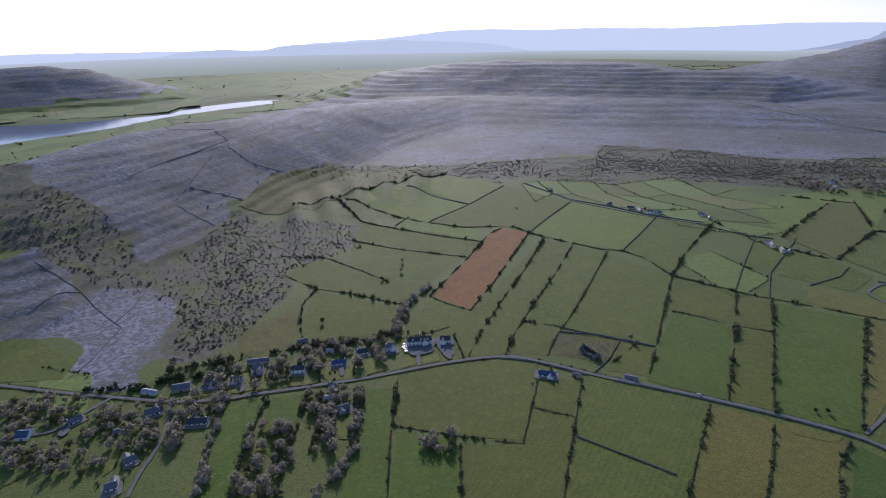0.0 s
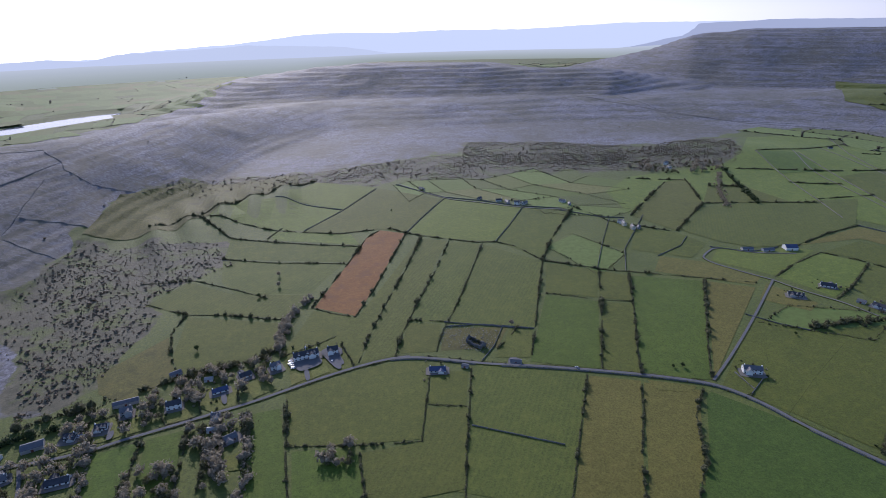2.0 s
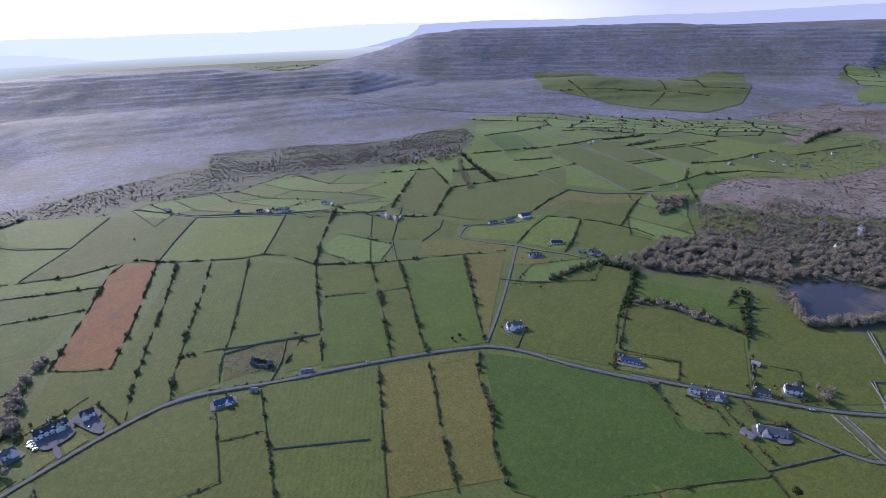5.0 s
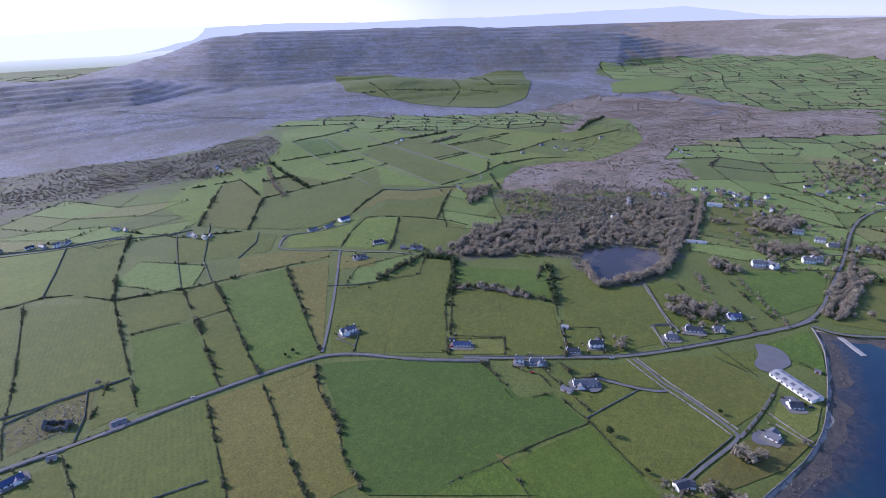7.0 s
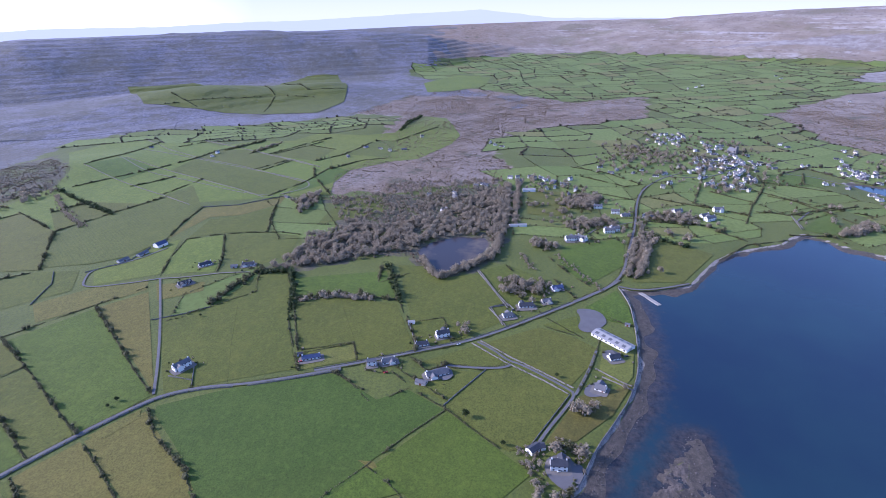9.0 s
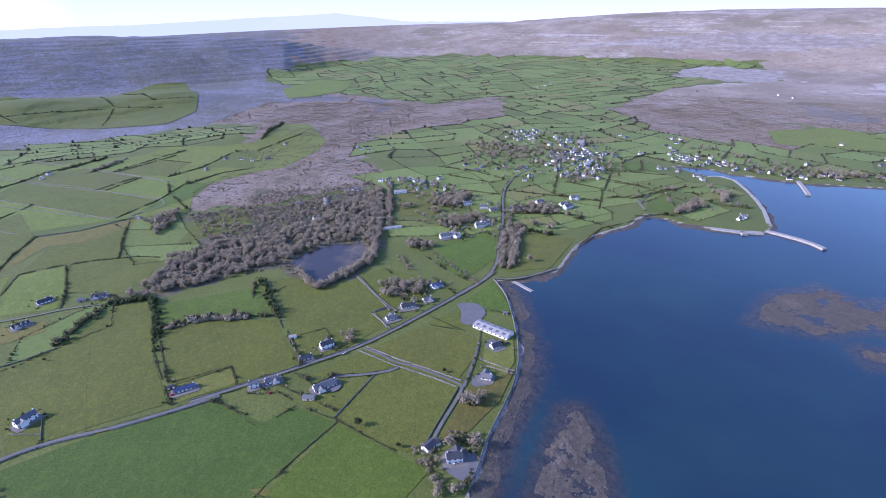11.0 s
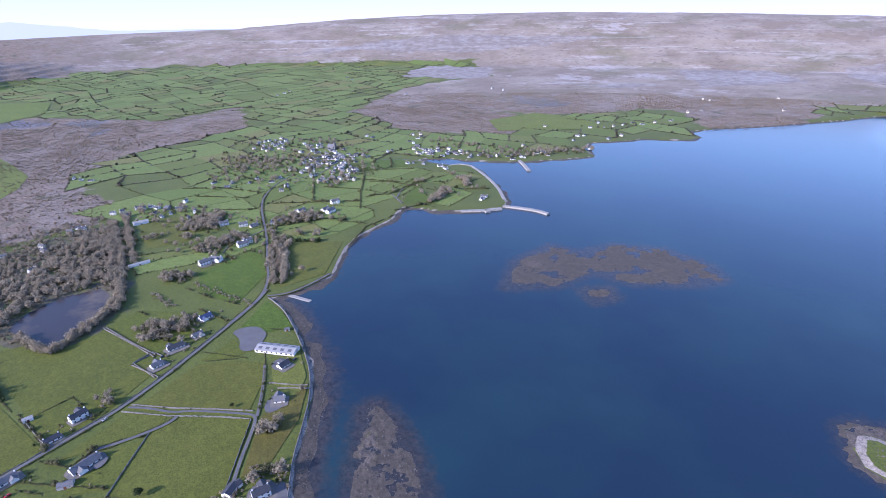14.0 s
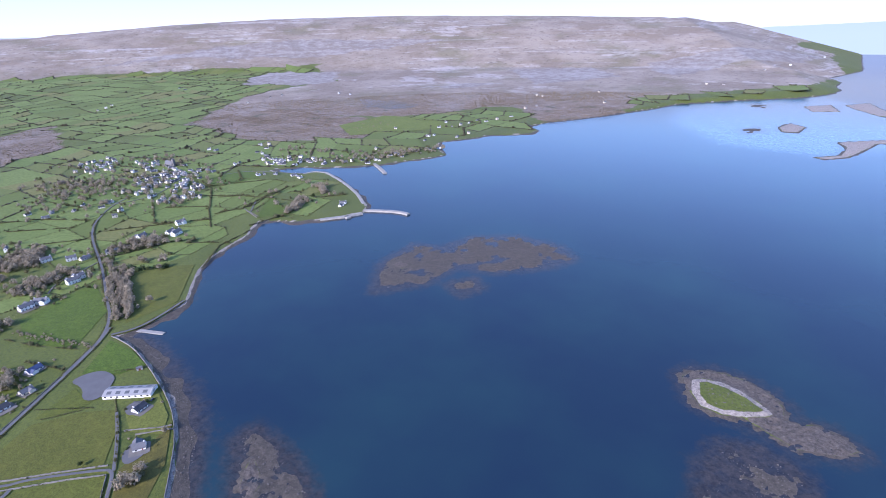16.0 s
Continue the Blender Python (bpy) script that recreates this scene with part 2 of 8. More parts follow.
ZONES = [
    ('lime', [(-527.2, 573.8), (-497.7, 617.1), (-626.7, 789.9), (-879.5, 1556.8), (-688.4, 1777.7), (-342.5, 2130.8), (226.5, 3910.6), (1176.4, 3428.8), (1507.8, 2205.3), (1614, 1879.6), (1084.8, 1217.1), (636.7, 1170.1), (285.4, 1249.9), (-3.2, 1165.3), (-214.4, 1124.2), (-302.1, 1016.2), (-330.3, 871.3), (-344.9, 806.5), (-344.2, 734.6), (-348.2, 684.7), (-242.9, 575.9), (-257.1, 511.4), (-244.1, 438.2), (-279.1, 412.3), (-320.9, 388.9), (-363.6, 449.5), (-433.1, 473.7), (-477.1, 498.1)]),
    ('lime', [(392.8, 1352.5), (619.2, 1275.7), (888.6, 1145.8), (1080.7, 1285.6), (1297, 1230.2), (1514.3, 912.7), (1681, 695.9), (2091.3, 600.9), (2171.1, 155.3), (1829.2, 197.8), (1962.5, 134.6), (2510.3, 604.7), (2603.6, 731.6), (3010.5, 861.2), (2549.2, 3712.5), (1388.3, 2905.5), (745.8, 2247.6)]),
    ('lime', [(2569.4, -1091.7), (2703.5, -1181.9), (2823.2, -1363.1), (2564.6, -1615.6), (2313.2, -1419.8), (2389.7, -1255.8)]),
    ('lime', [(3483.7, -596.8), (3338, -1123.2), (2889.8, -1680.6), (2591.4, -2451.6), (3175.3, -1861), (3393.8, -1377.1), (3458.1, -779.9)]),
    ('lime', [(1428.2, -2699.4), (1019.1, -3352.9), (875, -3585.3), (892.6, -3134.4), (1083.4, -2849.3), (1169, -2477.4), (1340.1, -2544.8)]),
    ('lime', [(1934.9, -2221.1), (1647.7, -2490.5), (1368.5, -2346.9), (1544.8, -1960.3)]),
    ('heath', [(1735.9, 698.9), (2136.8, 593.4), (2084.2, 215.7), (2047.9, -32.1), (2187.3, -279.9), (1786.4, -243.3), (1562.9, 83.5), (1502.1, 160.9), (1295.4, 172.5), (1130.1, 104.4), (1014.5, 125.8), (955.5, 258.3), (906.4, 314.5), (909, 420.2), (1027.9, 457.1), (1142.4, 428), (1310.8, 337.8), (1459.7, 281.2), (1692.2, 347.1)]),
    ('heath', [(2412.4, 527.1), (2080.8, 37.1), (1591.6, 96.5), (1355.4, 192.3), (1222.8, 384.1), (1330.9, 472.7), (1767.8, 530)]),
    ('heath', [(1920.4, -606), (1950.1, -791.5), (1885.4, -1174.6), (1627.6, -1596.8), (1620.2, -1862.8), (1066.5, -2270.3), (800.7, -2995.2), (952, -4000.6), (2082, -2888.8), (2750.7, -2143.8), (2768.6, -1605.1), (2184.4, -1429), (2249.6, -995.6), (1961.7, -926.8), (1395.9, -1069.4), (1263.2, -847.5), (1467.8, -629.7)]),
    ('heath', [(1361.8, -1417.9), (1208.2, -1698.8), (956.3, -2047), (644.3, -2493.1), (715.9, -3193.1), (903.8, -3692.2), (1029.8, -2724.3), (1525.9, -2137.2), (1721.4, -1792.1)]),
    ('heath', [(1257.1, 2082.3), (1808.7, 2371.4), (1639.5, 2112), (1277, 2007.5)]),
    ('heath', [(1836.2, -561.1), (1860.7, -694.3), (1641.5, -808.9), (1468.1, -876.8), (1634.5, -1007.4), (1446.1, -1131.3), (1394.6, -1221.6), (1346.4, -1476.2), (1225.2, -1486.1), (1017.7, -1329.1), (935.2, -1538.0), (942.0, -1700.5), (1476.1, -2570.3), (1841.1, -2151.9), (2314.4, -1590.1), (2373.9, -1407.9), (2296.6, -992.7), (1943.1, -659.6)]),
    ('lime', [(1874.8, -1254.8), (1690.2, -1315.9), (1558.3, -1335.0), (1560.9, -1218.2), (1677.5, -1160.8)]),
    ('lime', [(1889.7, -1593.7), (1815.2, -1808.0), (1675.3, -1906.5), (1744.7, -1682.8)]),
    ('scrub', [(-305.5, 1032.4), (-174.2, 1166.8), (-3.2, 1165.3), (282.4, 1233.2), (628.8, 1155.7), (1062.8, 1190.5), (873.4, 959.1), (640.4, 969.2), (537.1, 1013), (239.7, 1031.9), (166.2, 1053), (106, 1015.6), (8.2, 1086), (-69.2, 1036)]),
    ('scrub', [(-984.7, 1169.2), (-602.2, 790.4), (-475.1, 728.2), (-389.6, 663.8), (-352.3, 695.9), (-328.4, 834.8), (-252.8, 814.4), (-143.4, 798.5), (-114, 709), (-169.6, 671.6), (-201.5, 620.6), (-179.6, 589.2), (-209.1, 477.1), (-256.1, 429.3), (-286.8, 523.9), (-356.5, 577.1), (-418.4, 576.2), (-497.7, 617.1), (-541.5, 604.8)]),
    ('scrub', [(392.8, 1352.5), (619.2, 1275.7), (879.5, 1095.6), (1021.8, 1154.5), (928.1, 996.3), (810, 1015.1), (690.4, 1027.5), (596.4, 1036.2), (394.7, 1130), (333.5, 1186.2)]),
    ('scrub', [(875.1, 444.2), (890.9, 308.8), (997.5, 123), (916.7, 88.5), (702.1, 74), (626.3, 104.6), (588.4, 141.4), (626.9, 166.9), (654.8, 205.9), (597.1, 309.9), (579.1, 360.6), (655.6, 349.8), (720.1, 354.9), (833.3, 287.4)]),
    ('rough', [(-318.3, 1000.1), (-212.8, 1115.1), (-27.2, 1144.6), (-25.8, 1066.1), (-145.8, 949.8), (-207.9, 857), (-280.3, 849.6), (-332.1, 848.1)]),
]

# ---- materials ----
class Nodes:
    """A small wrapper that strings shader nodes together."""

    def __init__(self, name):
        self.mat = bpy.data.materials.new(name)
        self.mat.use_nodes = True
        self.tree = self.mat.node_tree
        self.bsdf = self.tree.nodes["Principled BSDF"]
        self.where = self.tree.nodes.new("ShaderNodeNewGeometry").outputs["Position"]

    def put(self, kind, inputs=(), **props):
        n = self.tree.nodes.new(kind)
        for key, value in props.items():
            setattr(n, key, value)
        for key, value in dict(inputs).items():
            self.link(value, n.inputs[key])
        return n

    def link(self, value, socket):
        if isinstance(value, bpy.types.NodeSocket):
            self.tree.links.new(value, socket)
        else:
            socket.default_value = value

    def noise(self, size, detail=4.0, rough=0.55, stretch=(1, 1, 1), turn=0.0, distortion=0.0):
        m = self.put("ShaderNodeMapping", {0: self.where, "Rotation": (0, 0, radians(turn)), "Scale": stretch})
        n = self.put("ShaderNodeTexNoise", {"Vector": m.outputs[0], "Scale": 1.0 / size, "Detail": detail, "Roughness": rough, "Distortion": distortion})
        return n.outputs["Fac"]

    def ramp(self, value, low, high):
        return self.put("ShaderNodeMapRange", {0: value, 1: low, 2: high}, clamp=True).outputs[0]

    def mix(self, fac, a, b):
        n = self.tree.nodes.new("ShaderNodeMix")
        n.data_type = "RGBA"
        for value, k in ((fac, 0), (a, 6), (b, 7)):
            if isinstance(value, tuple):
                value = (*value, 1.0)
            self.link(value, n.inputs[k])
        return n.outputs[2]

    def maths(self, op, a, b=0.0):
        n = self.tree.nodes.new("ShaderNodeMath")
        n.operation = op
        self.link(a, n.inputs[0])
        self.link(b, n.inputs[1])
        return n.outputs[0]

    def attribute(self, name):
        return self.put("ShaderNodeAttribute", attribute_name=name)

    def chance(self):
        return self.put("ShaderNodeObjectInfo").outputs["Random"]

    def island(self):
        return self.tree.nodes["Geometry"].outputs["Random Per Island"]

    def done(self, colour, rough=0.9, bump=None, depth=0.3, distance=1.0, metal=0.0, spec=0.3, haze_sheen=0.0):
        if isinstance(colour, tuple):
            colour = (*colour, 1.0)
        self.link(colour, self.bsdf.inputs["Base Color"])
        self.link(rough, self.bsdf.inputs["Roughness"])
        self.bsdf.inputs["Metallic"].default_value = metal
        self.bsdf.inputs["Specular IOR Level"].default_value = spec
        # pale blue sheen stands in for haze over surfaces seen at grazing angles
        if haze_sheen:
            self.bsdf.inputs["Sheen Weight"].default_value = haze_sheen
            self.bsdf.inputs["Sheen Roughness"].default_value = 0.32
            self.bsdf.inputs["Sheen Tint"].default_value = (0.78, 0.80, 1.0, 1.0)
        if bump is not None:
            b = self.put("ShaderNodeBump", {"Height": bump, "Strength": depth, "Distance": distance})
            self.tree.links.new(b.outputs[0], self.bsdf.inputs["Normal"])
        return self.mat


def plain(name, colour, rough=0.8, vary=0.25, size=3.0, metal=0.0, spec=0.3, per_object=0.0, fine=0.35):
    """A weathered surface: one colour with stains and grain at two scales."""
    n = Nodes(name)
    dark = tuple(c * (1 - vary) for c in colour)
    c = n.mix(n.ramp(n.noise(size), 0.3, 0.7), dark, colour)
    g = n.noise(fine, 3.0)
    c = n.mix(n.ramp(g, 0.35, 0.75), c, n.mix(0.5, c, dark))
    if per_object:
        c = n.mix(n.maths("MULTIPLY", n.chance(), per_object), c, tuple(v * 0.35 for v in colour))
    return n.done(c, rough, g, 0.2, 0.05, metal, spec)


def grass_material(name, low, high, rows=0.0, turn=0.0, patch=None):
    """Sward: broad tonal drifts, tufts, and the lines that a mower or tractor leaves."""
    n = Nodes(name)
    c = n.mix(n.ramp(n.noise(70, 4.0, 0.6), 0.3, 0.7), low, high)
    tuft = n.noise(1.7, 5.0, 0.75)
    c = n.mix(n.ramp(tuft, 0.42, 0.72), c, tuple(v * 0.42 for v in low))
    c = n.mix(n.ramp(n.noise(5.5, 4.0, 0.7), 0.5, 0.75), c, (high[0] * 1.15, high[1] * 1.12, high[2] * 1.1))
    c = n.mix(n.maths("MULTIPLY", n.ramp(n.noise(16, 3.0, 0.6), 0.5, 0.75), 0.4), c, (high[0] * 1.25, high[1] * 1.1, high[2] * 1.2))
    if rows:
        m = n.put("ShaderNodeMapping", {0: n.where, "Rotation": (0, 0, radians(turn))})
        w = n.put("ShaderNodeTexWave", {"Vector": m.outputs[0], "Scale": 1.0 / rows, "Distortion": 1.6, "Detail": 2.0, "Detail Scale": 0.6})
        c = n.mix(n.maths("MULTIPLY", n.ramp(w.outputs["Fac"], 0.35, 0.95), 0.16), c, (high[0] * 1.5, high[1] * 1.25, high[2] * 1.5))
    if patch:
        c = n.mix(n.ramp(n.noise(24, 5.0, 0.65), 0.52, 0.66), c, patch)
    c = n.mix(n.maths("MULTIPLY", n.chance(), 0.35), c, n.mix(0.6, c, (low[0] * 1.3, low[1] * 0.75, low[2])))
    return n.done(c, 0.85, tuft, 0.9, 0.4, spec=0.25, haze_sheen=0.03)


def foliage_material(name, dark, light):
    """Leaves and twigs: each clump its own tone, a little light passing through."""
    n = Nodes(name)
    c = n.mix(n.island(), dark, light)
    c = n.mix(n.ramp(n.noise(1.1, 3.0, 0.7), 0.35, 0.7), tuple(v * 0.75 for v in dark), c)
    mat = n.done(c, 0.75, n.noise(0.6, 2.0), 0.5, 0.3, spec=0.25, haze_sheen=0.12)
    thin = n.put("ShaderNodeBsdfTranslucent", {"Color": c})
    both = n.put("ShaderNodeMixShader", {0: 0.48, 1: n.bsdf.outputs[0], 2: thin.outputs[0]})
    n.tree.links.new(both.outputs[0], n.tree.nodes["Material Output"].inputs["Surface"])
    return mat


SWARD = {
    "bright": grass_material("bright_pasture", (0.098, 0.138, 0.018), (0.132, 0.170, 0.024)),
    "vivid": grass_material("vivid_pasture", (0.060, 0.100, 0.009), (0.083, 0.130, 0.013)),
    "green": grass_material("green_pasture", (0.073, 0.095, 0.012), (0.103, 0.122, 0.015)),
    "silage": grass_material("mown_grass", (0.073, 0.096, 0.014), (0.099, 0.120, 0.017), rows=14.0, turn=35),
    "olive": grass_material("olive_pasture", (0.080, 0.096, 0.013), (0.106, 0.123, 0.018)),
    "dark": grass_material("lush_grass", (0.046, 0.086, 0.009), (0.064, 0.108, 0.013)),
    "dun": grass_material("dry_pasture", (0.110, 0.105, 0.018), (0.140, 0.132, 0.026)),
    "brown": grass_material("withered_field", (0.171, 0.080, 0.017), (0.221, 0.112, 0.027), patch=(0.127, 0.068, 0.027)),
    "rough": grass_material("rough_grazing", (0.080, 0.083, 0.016), (0.122, 0.116, 0.023), patch=(0.054, 0.055, 0.012)),
    "lawn": grass_material("garden_lawn", (0.106, 0.122, 0.022), (0.138, 0.152, 0.027)),
}
LEAF = foliage_material("hedge_leaves", (0.105, 0.104, 0.046), (0.215, 0.205, 0.095))
LEAF_GREEN = foliage_material("green_leaves", (0.045, 0.066, 0.020), (0.100, 0.132, 0.040))
TWIG = foliage_material("budding_twigs", (0.310, 0.260, 0.182), (0.480, 0.414, 0.304))
FURZE = foliage_material("furze", (0.230, 0.180, 0.118), (0.390, 0.310, 0.205))
FAR_BRUSH = foliage_material("hawthorn_brush", (0.090, 0.084, 0.052), (0.180, 0.162, 0.110))
BARK = plain("bark", (0.09, 0.075, 0.06), 0.9)
TARMAC = plain("worn_tarmac", (0.135, 0.132, 0.134), 0.85, 0.3, 8.0)
GRAVEL = plain("pale_gravel", (0.175, 0.160, 0.142), 0.95, 0.3, 5.0)
YARD = plain("yard_tarmac", (0.125, 0.122, 0.126), 0.9, 0.2, 9.0)
STONE = plain("field_stone", (0.20, 0.19, 0.175), 0.95, 0.45, 2.0)
BANK = grass_material("grassy_bank", (0.066, 0.082, 0.015), (0.098, 0.112, 0.022))


def ground_material():
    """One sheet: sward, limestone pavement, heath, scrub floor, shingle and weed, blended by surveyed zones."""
    n = Nodes("open_ground")
    zone = n.put("ShaderNodeSeparateColor", {0: n.attribute("zones").outputs["Color"]})
    wet = n.put("ShaderNodeSeparateColor", {0: n.attribute("shores").outputs["Color"]})
    drift = n.noise(90, 5.0, 0.6)
    tuft = n.noise(3.0, 5.0, 0.7)
    grass = n.mix(n.ramp(drift, 0.3, 0.7), (0.082, 0.102, 0.016), (0.120, 0.136, 0.024))
    grass = n.mix(n.ramp(tuft, 0.4, 0.8), grass, (0.035, 0.050, 0.014))
    # limestone: clints lying in bands along the terraces, heath in the hollows
    z = n.put("ShaderNodeSeparateXYZ", {0: n.where}).outputs[2]
    strata = n.noise(5, 4.0, 0.6, (0.035, 0.035, 1.0), 0, 0.4)
    shelf = n.noise(15, 3.0, 0.6, (0.05, 0.05, 1.0), 0, 0.6)
    rock = n.mix(n.ramp(n.noise(5, 8.0, 0.8), 0.36, 0.66), (0.090, 0.087, 0.100), (0.232, 0.226, 0.256))
    slab = n.put("ShaderNodeTexVoronoi", {"Vector": n.where, "Scale": 0.30})
    tone = n.put("ShaderNodeSeparateColor", {0: slab.outputs["Color"]}).outputs[0]
    rock = n.mix(n.maths("MULTIPLY", n.ramp(tone, 0.45, 0.75), 0.6), rock, (0.058, 0.056, 0.062))
    rock = n.mix(n.maths("MULTIPLY", n.ramp(tone, 0.3, 0.12), 0.4), rock, (0.265, 0.258, 0.285))
    turf = n.mix(n.ramp(n.noise(9, 5.0, 0.7), 0.35, 0.65), (0.058, 0.058, 0.040), (0.120, 0.108, 0.078))
    rock = n.mix(n.maths("MULTIPLY", n.ramp(n.noise(300, 4.0, 0.6), 0.46, 0.62), 0.62), rock, turf)
    rock = n.mix(n.maths("MULTIPLY", n.ramp(n.noise(46, 6.0, 0.72), 0.50, 0.62), 0.75), rock, turf)
    rock = n.mix(n.maths("MULTIPLY", n.ramp(n.maths("ADD", strata, n.maths("MULTIPLY", n.noise(20, 4.0, 0.7), 0.3)), 0.66, 0.76), 0.75), rock, turf)
    rock = n.mix(n.maths("MULTIPLY", n.ramp(n.maths("ADD", shelf, n.maths("MULTIPLY", n.noise(60, 4.0, 0.7), 0.3)), 0.66, 0.78), 0.6), rock, turf)
    streak = n.noise(11, 5.0, 0.7, (0.35, 1.6, 1.0), 8)
    rock = n.mix(n.maths("MULTIPLY", n.ramp(streak, 0.54, 0.68), 0.7), rock, (0.205, 0.200, 0.226))
    heath = n.mix(n.ramp(n.noise(30, 6.0, 0.7), 0.35, 0.65), (0.146, 0.106, 0.072), (0.244, 0.186, 0.132))
    heath = n.mix(n.maths("MULTIPLY", n.ramp(n.noise(120, 5.0, 0.65), 0.48, 0.62), 0.8), heath, (0.225, 0.184, 0.150))
    heath = n.mix(n.ramp(n.noise(70, 5.0, 0.65), 0.56, 0.66), heath, (0.078, 0.074, 0.034))
    heath = n.mix(n.ramp(n.noise(16, 5.0, 0.7, (0.4, 1.5, 1.0), 20), 0.58, 0.72), heath, (0.230, 0.205, 0.190))
    heath = n.mix(n.ramp(n.noise(6, 5.0, 0.75), 0.48, 0.66), heath, (0.070, 0.056, 0.038))
    moor = n.mix(n.ramp(n.noise(240, 6.0, 0.65), 0.40, 0.62), (0.190, 0.150, 0.112), (0.272, 0.228, 0.182))
    ledge = n.maths("ADD", n.noise(13, 4.0, 0.65, (0.022, 0.022, 1.0), 0, 0.5), n.maths("MULTIPLY", n.noise(60, 6.0, 0.75), 0.55))
    ledge = n.maths("ADD", ledge, n.maths("MULTIPLY", n.noise(700, 3.0, 0.6), 0.5))
    moor = n.mix(n.maths("MULTIPLY", n.ramp(ledge, 1.10, 1.18), 0.8), moor, (0.345, 0.312, 0.288))
    moor = n.mix(n.maths("MULTIPLY", n.ramp(n.noise(330, 5.0, 0.65), 0.52, 0.62), 0.6), moor, (0.140, 0.124, 0.070))
    moor = n.mix(n.ramp(n.noise(26, 6.0, 0.75), 0.54, 0.68), moor, (0.110, 0.088, 0.068))
    up = n.attribute("uplands").outputs["Fac"]
    heath = n.mix(up, heath, moor)
    bare = n.mix(n.ramp(n.maths("ADD", n.maths("MULTIPLY", ledge, 0.5), n.noise(40, 6.0, 0.75)), 0.9, 1.15), (0.180, 0.150, 0.128), (0.280, 0.256, 0.236))
    rock = n.mix(up, rock, bare)
    scrub = n.mix(n.ramp(n.noise(14, 5.0, 0.7), 0.38, 0.65), (0.064, 0.060, 0.034), (0.122, 0.108, 0.066))
    scrub = n.mix(n.maths("MULTIPLY", n.ramp(n.noise(34, 5.0, 0.65), 0.50, 0.58), 0.8), scrub, grass)
    scrub = n.mix(n.ramp(n.noise(5, 4.0, 0.7), 0.5, 0.7), scrub, (0.050, 0.049, 0.028))
    shingle = n.mix(n.ramp(n.noise(2.2, 5.0, 0.8), 0.35, 0.65), (0.150, 0.126, 0.106), (0.380, 0.330, 0.285))
    cobble = n.mix(n.ramp(n.noise(2.6, 5.0, 0.85), 0.36, 0.66), (0.042, 0.035, 0.030), (0.150, 0.124, 0.102))
    weed = n.mix(n.ramp(n.noise(4, 5.0, 0.8), 0.35, 0.7), (0.042, 0.036, 0.030), (0.112, 0.094, 0.074))
    ragged = n.maths("MULTIPLY", n.maths("SUBTRACT", n.noise(26, 6.0, 0.7), 0.5), 1.1)

    def over(base, top, mask):
        return n.mix(n.ramp(n.maths("ADD", mask, ragged), 0.42, 0.58), base, top)

    c = over(grass, heath, zone.outputs[2])
    c = over(c, rock, zone.outputs[0])
    c = over(c, scrub, zone.outputs[1])
    c = over(c, weed, wet.outputs[1])
    c = over(c, cobble, wet.outputs[2])
    c = over(c, shingle, wet.outputs[0])
    relief = n.maths("ADD", n.noise(6, 6.0, 0.75), n.noise(1.4, 3.0, 0.7))
    return n.done(c, 0.8, relief, 0.5, 1.0, spec=0.25, haze_sheen=0.03)


def sea_material():
    """Deep water, darkened and browned where weed and reefs lie close under the surface, pale over sand."""
    n = Nodes("sea_water")
    bed = n.put("ShaderNodeSeparateColor", {0: n.attribute("bed").outputs["Color"]})
    c = n.mix(n.ramp(n.noise(230, 4.0, 0.6), 0.42, 0.70), (0.0115, 0.0262, 0.0490), (0.0155, 0.0410, 0.0560))
    fine = n.maths("MULTIPLY", n.maths("SUBTRACT", n.noise(9, 6.0, 0.75), 0.5), 1.3)
    c = n.mix(n.ramp(n.maths("ADD", bed.outputs[1], fine), 0.35, 0.75), c, (0.105, 0.180, 0.250))
    weed = n.mix(n.ramp(n.noise(5, 5.0, 0.75), 0.35, 0.7), (0.022, 0.022, 0.026), (0.066, 0.057, 0.052))
    c = n.mix(n.maths("MULTIPLY", n.ramp(n.maths("ADD", bed.outputs[0], fine), 0.30, 0.95), 0.92), c, weed)
    n.bsdf.inputs["IOR"].default_value = 1.33
    return n.done(c, 0.17, n.noise(8, 5.0, 0.6), 0.10, 0.4, spec=0.42)


def water_material(name, deep, shoal, rough):
    n = Nodes(name)
    c = n.mix(n.ramp(n.noise(60, 4.0, 0.6), 0.45, 0.62), deep, shoal)
    n.bsdf.inputs["IOR"].default_value = 1.33
    return n.done(c, rough, n.noise(6, 4.0, 0.6), 0.06, 0.4, spec=0.5 if rough < 0.1 else 0.28)


def haze_glow(name, colour, strength):
    """The last hazy hills, so far off that only the air before them shows: haze put in as emission."""
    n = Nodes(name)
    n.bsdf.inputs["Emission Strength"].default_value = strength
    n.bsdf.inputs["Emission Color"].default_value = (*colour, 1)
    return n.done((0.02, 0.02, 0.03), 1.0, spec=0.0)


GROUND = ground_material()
SEA_WATER = sea_material()
LAKE_WATER = water_material("lake_water", (0.115, 0.140, 0.185), (0.140, 0.160, 0.200), 0.09)
POND_WATER = water_material("pond_water", (0.040, 0.036, 0.038), (0.110, 0.082, 0.055), 0.12)


